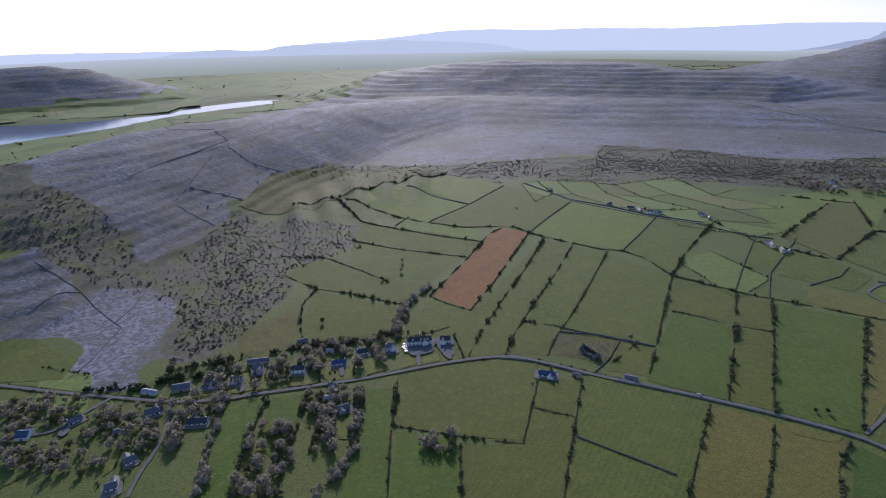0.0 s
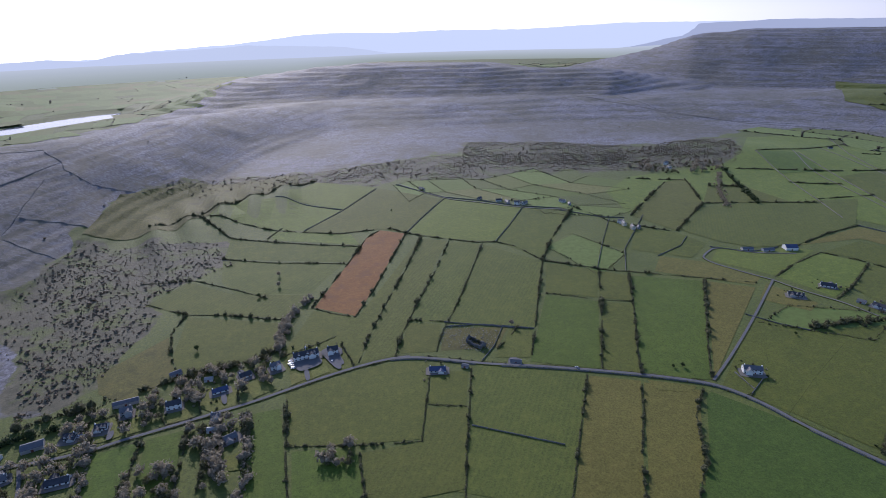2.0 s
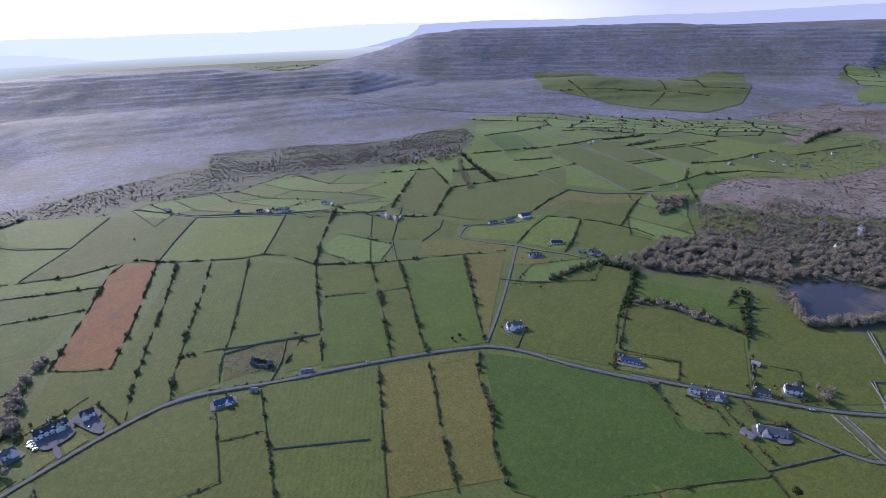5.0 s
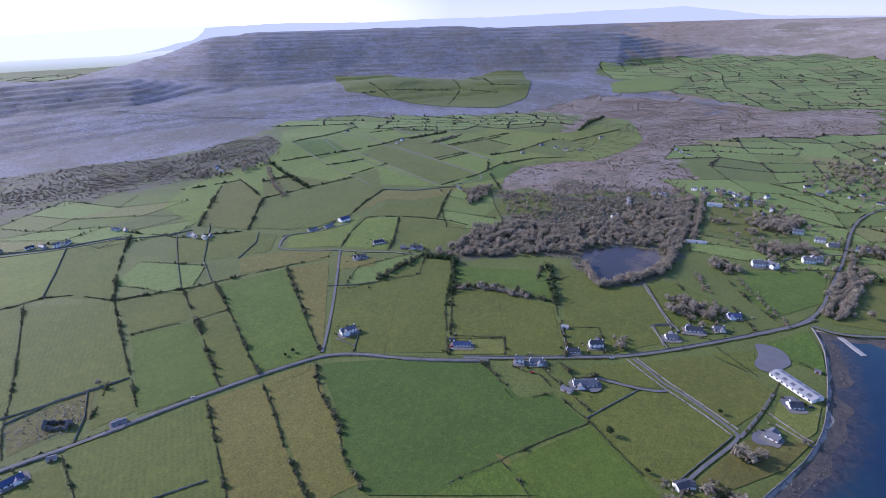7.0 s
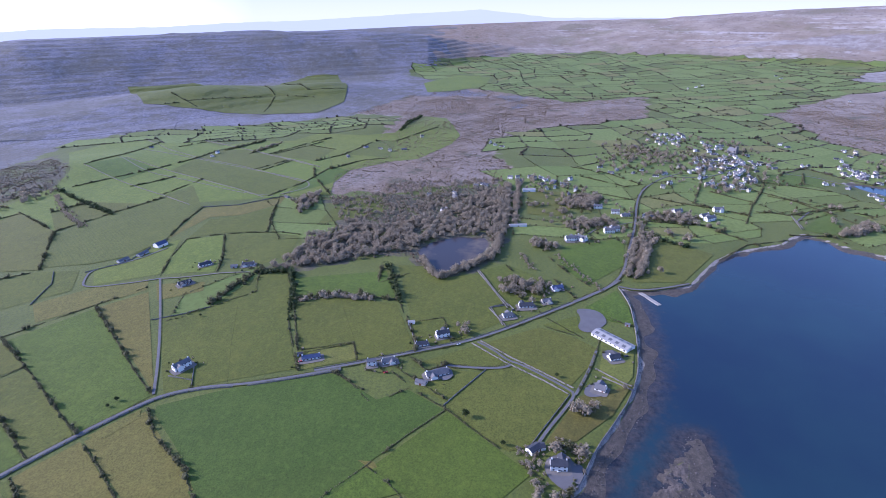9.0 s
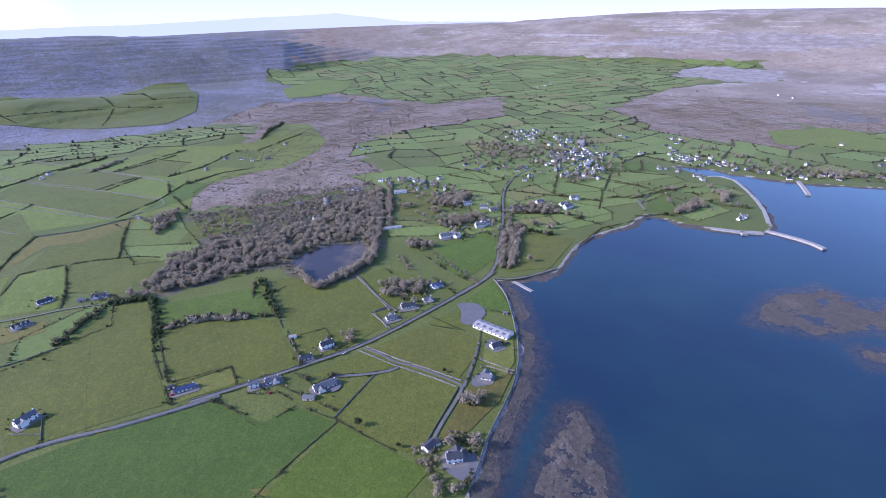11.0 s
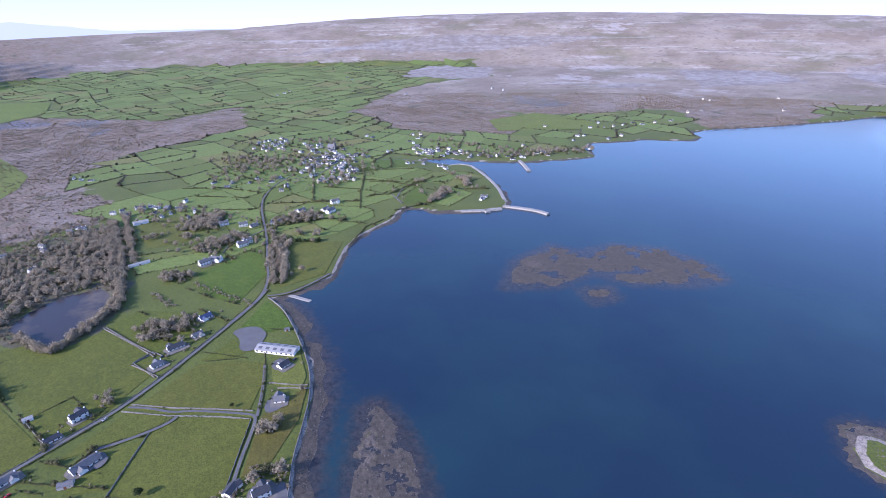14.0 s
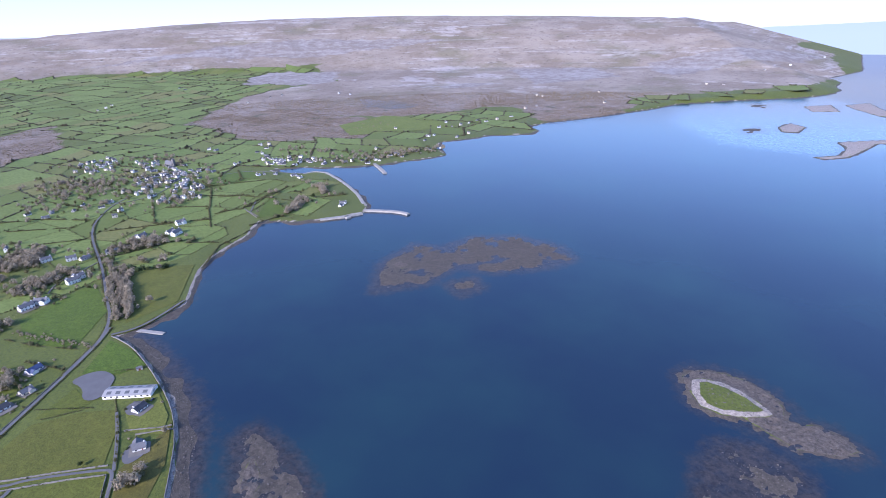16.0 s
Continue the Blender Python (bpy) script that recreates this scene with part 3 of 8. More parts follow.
def patchwork_material():
    n = Nodes("patchwork_sward")
    k = n.island()
    c = n.mix(n.ramp(k, 0.0, 0.35), (0.108, 0.150, 0.032), (0.142, 0.184, 0.044))
    c = n.mix(n.ramp(k, 0.55, 0.70), c, (0.102, 0.130, 0.026))
    c = n.mix(n.ramp(k, 0.80, 0.92), c, (0.158, 0.152, 0.046))
    tuft = n.noise(7, 5.0, 0.7)
    c = n.mix(n.ramp(tuft, 0.4, 0.8), c, (0.076, 0.096, 0.017))
    return n.done(c, 0.85, tuft, 0.4, 0.4, spec=0.25, haze_sheen=0.02)


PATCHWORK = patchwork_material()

# ---- builders ----
def mesh_of(name, verts, faces, material=None, smooth=False):
    m = bpy.data.meshes.new(name)
    m.from_pydata([tuple(v) for v in verts], [], faces)
    if material:
        m.materials.append(material)
    if smooth:
        m.polygons.foreach_set("use_smooth", np.ones(len(m.polygons), bool))
    m.update()
    return m


def fast_mesh(name, verts, tris, materials, smooth=False, slots=None):
    """A triangle mesh straight from arrays."""
    m = bpy.data.meshes.new(name)
    k = tris.shape[1]
    m.vertices.add(len(verts))
    m.vertices.foreach_set("co", np.ascontiguousarray(verts, np.float32).ravel())
    m.loops.add(tris.size)
    m.loops.foreach_set("vertex_index", tris.astype(np.int32).ravel())
    m.polygons.add(len(tris))
    m.polygons.foreach_set("loop_start", np.arange(0, tris.size, k, dtype=np.int32))
    m.polygons.foreach_set("loop_total", np.full(len(tris), k, np.int32))
    for one in materials:
        m.materials.append(one)
    if slots is not None:
        m.polygons.foreach_set("material_index", slots.astype(np.int32))
    m.polygons.foreach_set("use_smooth", np.full(len(tris), smooth))
    m.update()
    m.validate()
    return m


def part(name, bm, material, parent, label=""):
    m = bpy.data.meshes.new(name)
    bm.to_mesh(m)
    bm.free()
    m.materials.append(material)
    ob = new(name, m)
    ob.parent = parent
    return tagged(ob, label)


def land_height(x, y):
    """Height of dry land well away from the shore."""
    z = hill_height(x, y)
    for outline, level in LAKES[:1]:
        z = np.where(inside(x, y, outline), level, z)
    return z


def height(x, y):
    return float(land_height(np.array([x]), np.array([y]))[0])


def resample(line, step):
    """Points at even steps along an open line, with the way the line runs at each."""
    p = np.array(line, float)
    seg = np.hypot(*np.diff(p, axis=0).T)
    run = np.concatenate([[0], np.cumsum(seg)])
    k = max(2, int(run[-1] / step) + 1)
    s = np.linspace(0, run[-1], k)
    q = np.stack([np.interp(s, run, p[:, 0]), np.interp(s, run, p[:, 1])], 1)
    d = np.gradient(q, axis=0)
    d /= np.maximum(np.hypot(d[:, 0], d[:, 1])[:, None], 1e-6)
    return q, d


def smoothed(line, rounds=2):
    p = [tuple(v) for v in line]
    for _ in range(rounds):
        out = [p[0]]
        for a, b in zip(p, p[1:]):
            out += [(a[0] * 0.75 + b[0] * 0.25, a[1] * 0.75 + b[1] * 0.25), (a[0] * 0.25 + b[0] * 0.75, a[1] * 0.25 + b[1] * 0.75)]
        p = out + [p[-1]]
    return p


# ---- ground: one sheet from underfoot to the skyline ----
LAND = [(-5200, -700), (-600, 40), (-120, 40), (150, 20)] + COAST + [(1100, -5200), (5200, -5200), (5200, 5200), (-5200, 5200)]


def ground_height(x, y):
    x, y = np.asarray(x, float), np.asarray(y, float)
    z = hill_height(x, y)
    away = edge_distance(x, y, LAND[:-3])
    land = inside(x, y, LAND)
    ragged = 1 + 0.55 * wave_noise(x, y, 60, 3)
    beach = -0.4 - 2.4 * np.clip(away / (np.where(np.hypot(x, y) < 640, 19, 13) * ragged.clip(0.35, 2)), 0, 1.6) - np.clip(away - 30, 0, 60) * 0.08
    z = np.where(land, np.minimum(z, 0.25 * away + 2) - 0.4 * np.exp(-away / 5), beach)
    for kind, outline in ISLETS:
        if kind == "shallows":
            continue
        inn = inside(x, y, outline)
        d = edge_distance(x, y, outline + outline[:1])
        lump = wave_noise(x, y, 14, 17) * 0.35 + wave_noise(x, y, 5, 21) * 0.25
        lift = {"reef": -0.12, "rock": 0.4, "sand": 0.8, "grass": 1.7}[kind]
        flat = kind == "reef"
        if flat:
            lump = lump * 0.2 + 0.2 * wave_noise(x, y, 52, 19) + 0.08 * wave_noise(x, y, 11, 29)
        top = SEA + lift + (0 if not flat else 0.04 if math.hypot(*outline[0]) < 330 else -0.2 if math.hypot(*outline[0]) < 430 else 0.03) + lump * (1.2 if kind in ("reef", "rock") else 0.35) + 0.015 * np.minimum(d, 20)
        z = np.where(inn, np.maximum(z, top), np.where(d < 10, np.maximum(z, SEA + lift - d * 0.14 + lump), z))
    for outline, level in LAKES:
        inn = inside(x, y, outline)
        d = edge_distance(x, y, outline + outline[:1])
        z = np.where(inn, level - 0.3 - np.minimum(d, 20) * 0.1, np.where(d < 40, np.minimum(z, level + 0.3 + d * 0.08), z))
    return z


def build_ground():
    cols = np.concatenate([np.arange(-46, 75, 0.34), np.arange(75, 172, 0.2), np.arange(172, 178, 0.5), np.arange(178, 314, 4.0)])
    rows = np.concatenate([[-1, 80], 300 / np.tan(np.radians(np.arange(60, 17, -0.125))), np.arange(985, 1500, 8.0), np.arange(1500, 4950, 18.0)])
    b, r = np.meshgrid(np.radians(cols), rows)
    x, y = (r * np.sin(b)), (r * np.cos(b))
    z = ground_height(x, y)
    nr, nc = x.shape
    i = np.arange(nr - 1)[:, None] * nc + np.arange(nc)[None, :]
    j = np.arange(nr - 1)[:, None] * nc + (np.arange(nc)[None, :] + 1) % nc
    quads = np.stack([i, j, j + nc, i + nc], -1).reshape(-1, 4)
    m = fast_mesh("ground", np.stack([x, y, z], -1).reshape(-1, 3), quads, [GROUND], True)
    fx, fy, fz = x.ravel(), y.ravel(), z.ravel()
    wx, wy = fx + 14 * wave_noise(fx, fy, 90, 31), fy + 14 * wave_noise(fx, fy, 90, 37)
    bearing, reach = np.degrees(np.arctan2(fx, fy)), np.hypot(fx, fy)

    def soft_inside(px, py, outline, blur):
        """One inside an outline, nought outside, with a soft edge about as wide as blur."""
        out = np.zeros(px.size)
        ring = np.array(outline)
        pad = blur.max()
        near = np.where((px > ring[:, 0].min() - pad) & (px < ring[:, 0].max() + pad) & (py > ring[:, 1].min() - pad) & (py < ring[:, 1].max() + pad))[0]
        if len(near):
            d = edge_distance(px[near], py[near], outline + outline[:1])
            out[near] = np.clip(0.5 + np.where(inside(px[near], py[near], outline), d, -d) / blur[near], 0, 1)
        return out

    masks = {"lime": np.zeros(fx.size), "scrub": np.zeros(fx.size), "heath": np.zeros(fx.size)}
    for kind, outline in ZONES:
        if kind in masks:
            masks[kind] = np.maximum(masks[kind], soft_inside(wx, wy, outline, np.clip(reach * 0.03, 14, 60)))
    masks["lime"][(fz > 58) & (bearing < 77 + 2 * wave_noise(fx, fy, 300, 8)) & (reach > 1900)] = 1.0
    masks["heath"] = np.maximum(masks["heath"], np.where((reach > 2700) & (bearing > 74), ease((fz - 66 + 7 * wave_noise(fx, fy, 420, 6)) / 26), 0))
    masks["lime"][(fz > 22) & (bearing < -19) & (reach > 2250)] = 1.0
    zones = np.stack([masks["lime"], masks["scrub"], masks["heath"], np.ones(fx.size)], 1)
    away = edge_distance(fx, fy, LAND[:-3])
    out_at_sea = np.where(inside(fx, fy, LAND), -away, away)
    rim = np.where(reach < 640, 2.6, 3.4) + 1.6 * wave_noise(fx, fy, 30, 12)
    fuzz = np.maximum(3.0, reach * 0.0035)
    sand = np.clip(0.5 + out_at_sea / fuzz, 0, 1) * np.clip(0.5 + (rim - out_at_sea) / fuzz, 0, 1)
    weed = np.clip(0.5 + (out_at_sea - rim) / fuzz, 0, 1)
    rock = np.zeros(fx.size)
    for kind, outline in ISLETS:
        k = soft_inside(fx, fy, outline, np.maximum(4.0, reach * 0.006))
        if kind == "reef":
            weed, sand, rock = np.maximum(weed, k), sand * (1 - k), rock * (1 - k)
        elif kind == "rock":
            rock, weed, sand = np.maximum(rock, k), weed * (1 - k), sand * (1 - k)
        elif kind == "sand":
            sand, weed, rock = np.maximum(sand, k), weed * (1 - k), rock * (1 - k)
        elif kind == "grass":
            sand, weed, rock = sand * (1 - k), weed * (1 - k), rock * (1 - k)
    for name, data in (("zones", zones), ("shores", np.stack([sand, weed, rock, np.ones(fx.size)], 1))):
        a = m.attributes.new(name, "FLOAT_COLOR", "POINT")
        a.data.foreach_set("color", data.astype(np.float32).ravel())
    a = m.attributes.new("uplands", "FLOAT", "POINT")
    a.data.foreach_set("value", (ease((reach - 1900) / 600) * ease((bearing - 80) / 10)).astype(np.float32))
    return tagged(new("ground", m), "open ground of pasture, limestone pavement and heath", "ground", kind="structure")


ground = build_ground()


def build_sea():
    cols = np.concatenate([np.arange(60, 180, 0.45), np.arange(180, 420, 6.0)])
    rows = np.concatenate([[-1, 120], 300 / np.tan(np.radians(np.arange(56, 8, -0.22))), np.arange(2150, 4930, 60.0)])
    b, r = np.meshgrid(np.radians(cols), rows)
    x, y = (r * np.sin(b)).ravel(), (r * np.cos(b)).ravel()
    nr, nc = b.shape
    i = np.arange(nr - 1)[:, None] * nc + np.arange(nc)[None, :]
    j = np.arange(nr - 1)[:, None] * nc + (np.arange(nc)[None, :] + 1) % nc
    quads = np.stack([i, j, j + nc, i + nc], -1).reshape(-1, 4)
    weed = 0.55 * np.exp(-np.maximum(edge_distance(x, y, COAST) - 6, 0) / 16)
    weed = np.maximum(weed, 0.95 * np.exp(-np.maximum(edge_distance(x, y, SHORE_NEAR) - 18, 0) / 14))
    sand = np.zeros(len(x))
    for kind, outline in ISLETS:
        d = np.where(inside(x, y, outline), 0, edge_distance(x, y, outline + outline[:1]))
        if kind == "reef":
            weed = np.maximum(weed, 0.9 * np.exp(-(d / 16) ** 2))
        elif kind in ("sand", "rock"):
            weed = np.maximum(weed, 0.75 * np.exp(-(d / 18) ** 2))
        elif kind == "shallows":
            sand = np.maximum(sand, 0.60 * np.exp(-(d / 90) ** 2))
    m = fast_mesh("water", np.stack([x, y, np.full(len(x), SEA)], 1), quads, [SEA_WATER], True)
    a = m.attributes.new("bed", "FLOAT_COLOR", "POINT")
    a.data.foreach_set("color", np.stack([weed, sand, sand * 0, sand * 0 + 1], 1).astype(np.float32).ravel())
    return tagged(new("water", m), "deep blue calm sea water of the bay", "sea", kind="structure")


build_sea()


def sheet(name, outline, z, material):
    bm = bmesh.new()
    f = bm.faces.new([bm.verts.new((x, y, z)) for x, y in outline])
    if f.normal.z < 0:
        f.normal_flip()
    bmesh.ops.triangulate(bm, faces=bm.faces[:])
    m = bpy.data.meshes.new(name)
    bm.to_mesh(m)
    bm.free()
    m.materials.append(material)
    return new(name, m)


tagged(sheet("lake_water", LAKES[0][0], LAKES[0][1], LAKE_WATER), "long silvery inlet behind the limestone hill", "lake", kind="structure")
tagged(sheet("pond_water", LAKES[1][0], LAKES[1][1], POND_WATER), "dark shallow pond ringed by bare trees", "pond", kind="structure")


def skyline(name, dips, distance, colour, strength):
    """A far ridge with its haze emitted, also used as sea haze: bearings with the dips of its crest below eye level."""
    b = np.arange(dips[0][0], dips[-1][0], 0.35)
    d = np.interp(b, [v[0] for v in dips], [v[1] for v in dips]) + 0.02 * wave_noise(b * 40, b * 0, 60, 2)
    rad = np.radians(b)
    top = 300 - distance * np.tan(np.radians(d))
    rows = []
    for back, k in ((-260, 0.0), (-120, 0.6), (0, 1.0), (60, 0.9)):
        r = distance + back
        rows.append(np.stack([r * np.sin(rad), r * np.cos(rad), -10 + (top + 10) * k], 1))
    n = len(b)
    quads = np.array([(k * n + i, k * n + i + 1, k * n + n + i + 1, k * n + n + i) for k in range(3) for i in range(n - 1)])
    m = fast_mesh(name, np.concatenate(rows), quads, [haze_glow(name, colour, strength)], True)
    return tagged(new(name, m), "far skyline of hills and sea, its haze a pale blue glow", "hills", kind="structure")


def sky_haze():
    """An added glowing ring for the last two degrees of bright hazy air over the skyline, white towards the sun and
    pale blue away from it.
    """
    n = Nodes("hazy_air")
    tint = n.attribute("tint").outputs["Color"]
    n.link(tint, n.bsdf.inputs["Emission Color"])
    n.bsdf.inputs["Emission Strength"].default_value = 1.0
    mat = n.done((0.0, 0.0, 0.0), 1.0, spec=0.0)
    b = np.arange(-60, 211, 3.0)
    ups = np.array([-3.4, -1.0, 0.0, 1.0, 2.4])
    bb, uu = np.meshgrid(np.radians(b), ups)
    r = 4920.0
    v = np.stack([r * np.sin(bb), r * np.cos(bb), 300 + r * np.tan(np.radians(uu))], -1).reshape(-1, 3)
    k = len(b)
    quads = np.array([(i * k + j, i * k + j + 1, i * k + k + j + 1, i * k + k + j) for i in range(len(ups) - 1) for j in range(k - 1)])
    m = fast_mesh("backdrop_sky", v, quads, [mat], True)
    # sun glare and haze are put into the emitted tint by bearing
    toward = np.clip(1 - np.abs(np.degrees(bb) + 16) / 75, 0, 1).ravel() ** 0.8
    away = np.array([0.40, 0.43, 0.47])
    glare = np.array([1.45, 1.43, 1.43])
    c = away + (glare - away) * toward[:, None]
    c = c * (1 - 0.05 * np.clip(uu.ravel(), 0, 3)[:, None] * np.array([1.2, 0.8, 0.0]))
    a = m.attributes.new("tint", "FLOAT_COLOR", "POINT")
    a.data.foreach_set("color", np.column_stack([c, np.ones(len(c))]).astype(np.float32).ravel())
    return tagged(new("backdrop_sky", m), "bright pale hazy sky low over the horizon", "sky", kind="structure")


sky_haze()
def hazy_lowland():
    """The far lowland before the last ridges, its bright air put in as emission."""
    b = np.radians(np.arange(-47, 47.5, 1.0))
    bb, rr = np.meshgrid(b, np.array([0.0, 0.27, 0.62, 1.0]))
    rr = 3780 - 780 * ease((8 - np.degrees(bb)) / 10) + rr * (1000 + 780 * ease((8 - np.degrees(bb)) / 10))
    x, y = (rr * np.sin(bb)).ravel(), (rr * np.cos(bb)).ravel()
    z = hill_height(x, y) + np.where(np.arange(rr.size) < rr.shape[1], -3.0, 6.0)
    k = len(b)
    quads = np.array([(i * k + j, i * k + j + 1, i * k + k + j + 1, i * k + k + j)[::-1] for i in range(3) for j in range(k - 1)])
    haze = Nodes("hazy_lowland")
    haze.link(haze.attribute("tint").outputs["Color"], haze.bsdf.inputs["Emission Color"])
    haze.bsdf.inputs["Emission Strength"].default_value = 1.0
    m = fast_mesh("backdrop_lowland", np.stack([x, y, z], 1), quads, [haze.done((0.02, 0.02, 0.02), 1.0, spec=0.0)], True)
    # haze as emitted tint: dull green at the near edge, pale blue far off
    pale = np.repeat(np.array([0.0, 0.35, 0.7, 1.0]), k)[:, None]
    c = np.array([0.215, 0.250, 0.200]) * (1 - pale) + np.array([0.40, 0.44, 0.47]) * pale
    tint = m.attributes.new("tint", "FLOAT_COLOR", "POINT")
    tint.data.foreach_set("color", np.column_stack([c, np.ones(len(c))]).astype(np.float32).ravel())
    return tagged(new("backdrop_lowland", m), "far lowland, its haze a glow that pales with distance", "lowland", kind="structure")


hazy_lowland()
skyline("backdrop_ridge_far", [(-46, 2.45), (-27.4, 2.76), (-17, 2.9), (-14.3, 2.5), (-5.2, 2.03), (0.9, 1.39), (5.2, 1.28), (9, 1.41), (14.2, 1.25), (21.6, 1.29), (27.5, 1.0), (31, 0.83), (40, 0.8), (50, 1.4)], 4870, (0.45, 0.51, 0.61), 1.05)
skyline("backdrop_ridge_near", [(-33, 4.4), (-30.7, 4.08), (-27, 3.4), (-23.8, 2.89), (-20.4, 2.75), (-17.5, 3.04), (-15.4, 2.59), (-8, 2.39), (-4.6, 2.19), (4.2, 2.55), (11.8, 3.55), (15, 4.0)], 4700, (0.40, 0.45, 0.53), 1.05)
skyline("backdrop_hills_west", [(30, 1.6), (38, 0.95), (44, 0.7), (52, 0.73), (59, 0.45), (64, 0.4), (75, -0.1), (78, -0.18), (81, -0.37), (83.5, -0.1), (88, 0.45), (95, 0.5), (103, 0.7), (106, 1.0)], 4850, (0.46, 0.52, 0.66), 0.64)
# no hill: an added glowing bank for the hazy sea beyond the water sheet
skyline("backdrop_sea_haze", [(148, 2.6), (158, 1.7), (167, 1.4), (172, 1.2), (180, 1.1), (196, 1.1)], 4880, (0.40, 0.50, 0.68), 0.62)


# ---- roads, yards and fields ----
def ribbon(name, line, width, lift, material, label, category, crown=0.05):
    q, d = resample(smoothed(line), 5.0)
    nrm = np.stack([-d[:, 1], d[:, 0]], 1)
    rows = []
    for k, up in ((-0.5, -0.9), (-0.49, 0.0), (0.0, crown), (0.49, 0.0), (0.5, -0.9)):
        w = q + nrm * width * k
        rows.append(np.stack([w[:, 0], w[:, 1], land_height(w[:, 0], w[:, 1]) + lift + up], 1))
    n = len(q)
    quads = np.array([(k * n + i, k * n + i + 1, k * n + n + i + 1, k * n + n + i)[::-1] for k in range(4) for i in range(n - 1)])
    return tagged(new(name, fast_mesh(name, np.concatenate(rows), quads, [material])), label, category, kind="structure")


def drape(name, outline, lift, material, size=22.0):
    """A patch cut to an outline and laid over the ground."""
    bm = bmesh.new()
    f = bm.faces.new([bm.verts.new((x, y, 0)) for x, y in outline])
    bm.normal_update()
    if f.normal.z < 0:
        bmesh.ops.reverse_faces(bm, faces=[f])
    bmesh.ops.triangulate(bm, faces=bm.faces[:])
    ox, oy = np.array(outline).T
    if np.abs(land_height(ox, oy)).max() > 0.03:
        for axis in (0, 1):
            lo, hi = (ox, oy)[axis].min(), (ox, oy)[axis].max()
            count = int((hi - lo) / size)
            for k in range(1, count + 1):
                spot, way = [0, 0, 0], [0, 0, 0]
                spot[axis], way[axis] = lo + k * (hi - lo) / (count + 1), 1
                bmesh.ops.bisect_plane(bm, geom=bm.verts[:] + bm.edges[:] + bm.faces[:], plane_co=spot, plane_no=way)
        bmesh.ops.triangulate(bm, faces=bm.faces[:])
    vs = bm.verts[:]
    z = land_height(np.array([v.co.x for v in vs]), np.array([v.co.y for v in vs]))
    for v, k in zip(vs, z):
        v.co.z = k + lift
    bmesh.ops.recalc_face_normals(bm, faces=bm.faces[:])
    m = bpy.data.meshes.new(name)
    bm.to_mesh(m)
    bm.free()
    m.materials.append(material)
    return new(name, m)


FIELD_WORDS = {
    "bright": "bright green grazed pasture between walls and hedges", "vivid": "vivid green pasture field beside a hedgerow", "green": "green pasture field bounded by hedgerows",
    "silage": "mown green field with faint tractor lines", "olive": "olive green grazing field bounded by hedges", "dark": "large dark green lush grass field",
    "dun": "dry brownish pasture beside a lane", "brown": "withered orange brown field ringed by bushes", "rough": "rough tussocky grazing with bare patches", "lawn": "light green mown lawn of a house"}


DRAWN = []
LAWNS = []


def field(kind, outline, lift=None):
    DRAWN.append(outline)
    if kind == "lawn":
        LAWNS.append(outline)
    far = max(math.hypot(*p) for p in outline)
    ob = drape("field", outline, lift or (0.10 if far < 1000 else 0.30 if far < 1500 else 0.8) + 0.0035 * len(DRAWN), SWARD[kind], 8.0 if kind == "rough" and far > 900 else 22.0)
    return tagged(ob, FIELD_WORDS[kind], "field", "fields of the plain", "structure")


ROADS = []


def road(width, line):
    ROADS.append((width, line))
    ribbon("verge", line, width + 1.2, 0.66, BANK, "grassy verge along the road", "verge", 0.1)
    return ribbon("road", line, width, 0.76, TARMAC, "grey tarmac country road between verges", "road")


def lane(width, line):
    ROADS.append((width, line))
    ribbon("verge", line, width + 0.9, 0.62, BANK, "grassy verge along the lane", "verge", 0.1)
    return ribbon("lane", line, width, 0.72, GRAVEL if width < 2.55 else TARMAC, "narrow pale country lane", "lane")


def rounded(outline):
    p = list(outline)
    for _ in range(2):
        p = [c for a, b in zip(p, p[1:] + p[:1]) for c in ((a[0] * 0.75 + b[0] * 0.25, a[1] * 0.75 + b[1] * 0.25), (a[0] * 0.25 + b[0] * 0.75, a[1] * 0.25 + b[1] * 0.75))]
    return p


def yard(outline):
    DRAWN.append(outline)
    LAWNS.append(outline)
    return tagged(drape("yard", rounded(outline), 0.62 + 0.006 * len(DRAWN), YARD), "grey tarmac yard beside buildings", "yard", kind="structure")

# ---- hedges, walls, trees ----
PHI = (1 + 5 ** 0.5) / 2
ICO = np.array([(-1, PHI, 0), (1, PHI, 0), (-1, -PHI, 0), (1, -PHI, 0), (0, -1, PHI), (0, 1, PHI), (0, -1, -PHI), (0, 1, -PHI), (PHI, 0, -1), (PHI, 0, 1), (-PHI, 0, -1), (-PHI, 0, 1)]) / (1 + PHI * PHI) ** 0.5
ICO_TRIS = np.array([(0, 11, 5), (0, 5, 1), (0, 1, 7), (0, 7, 10), (0, 10, 11), (1, 5, 9), (5, 11, 4), (11, 10, 2), (10, 7, 6), (7, 1, 8), (3, 9, 4), (3, 4, 2), (3, 2, 6), (3, 6, 8), (3, 8, 9), (4, 9, 5), (2, 4, 11), (6, 2, 10), (8, 6, 7), (9, 8, 1)])
dice = np.random.default_rng(11)


OCTA = np.array([(1, 0, 0), (-1, 0, 0), (0, 1, 0), (0, -1, 0), (0, 0, 1), (0, 0, -1)], float)
OCTA_TRIS = np.array([(0, 2, 4), (2, 1, 4), (1, 3, 4), (3, 0, 4), (2, 0, 5), (1, 2, 5), (3, 1, 5), (0, 3, 5)])


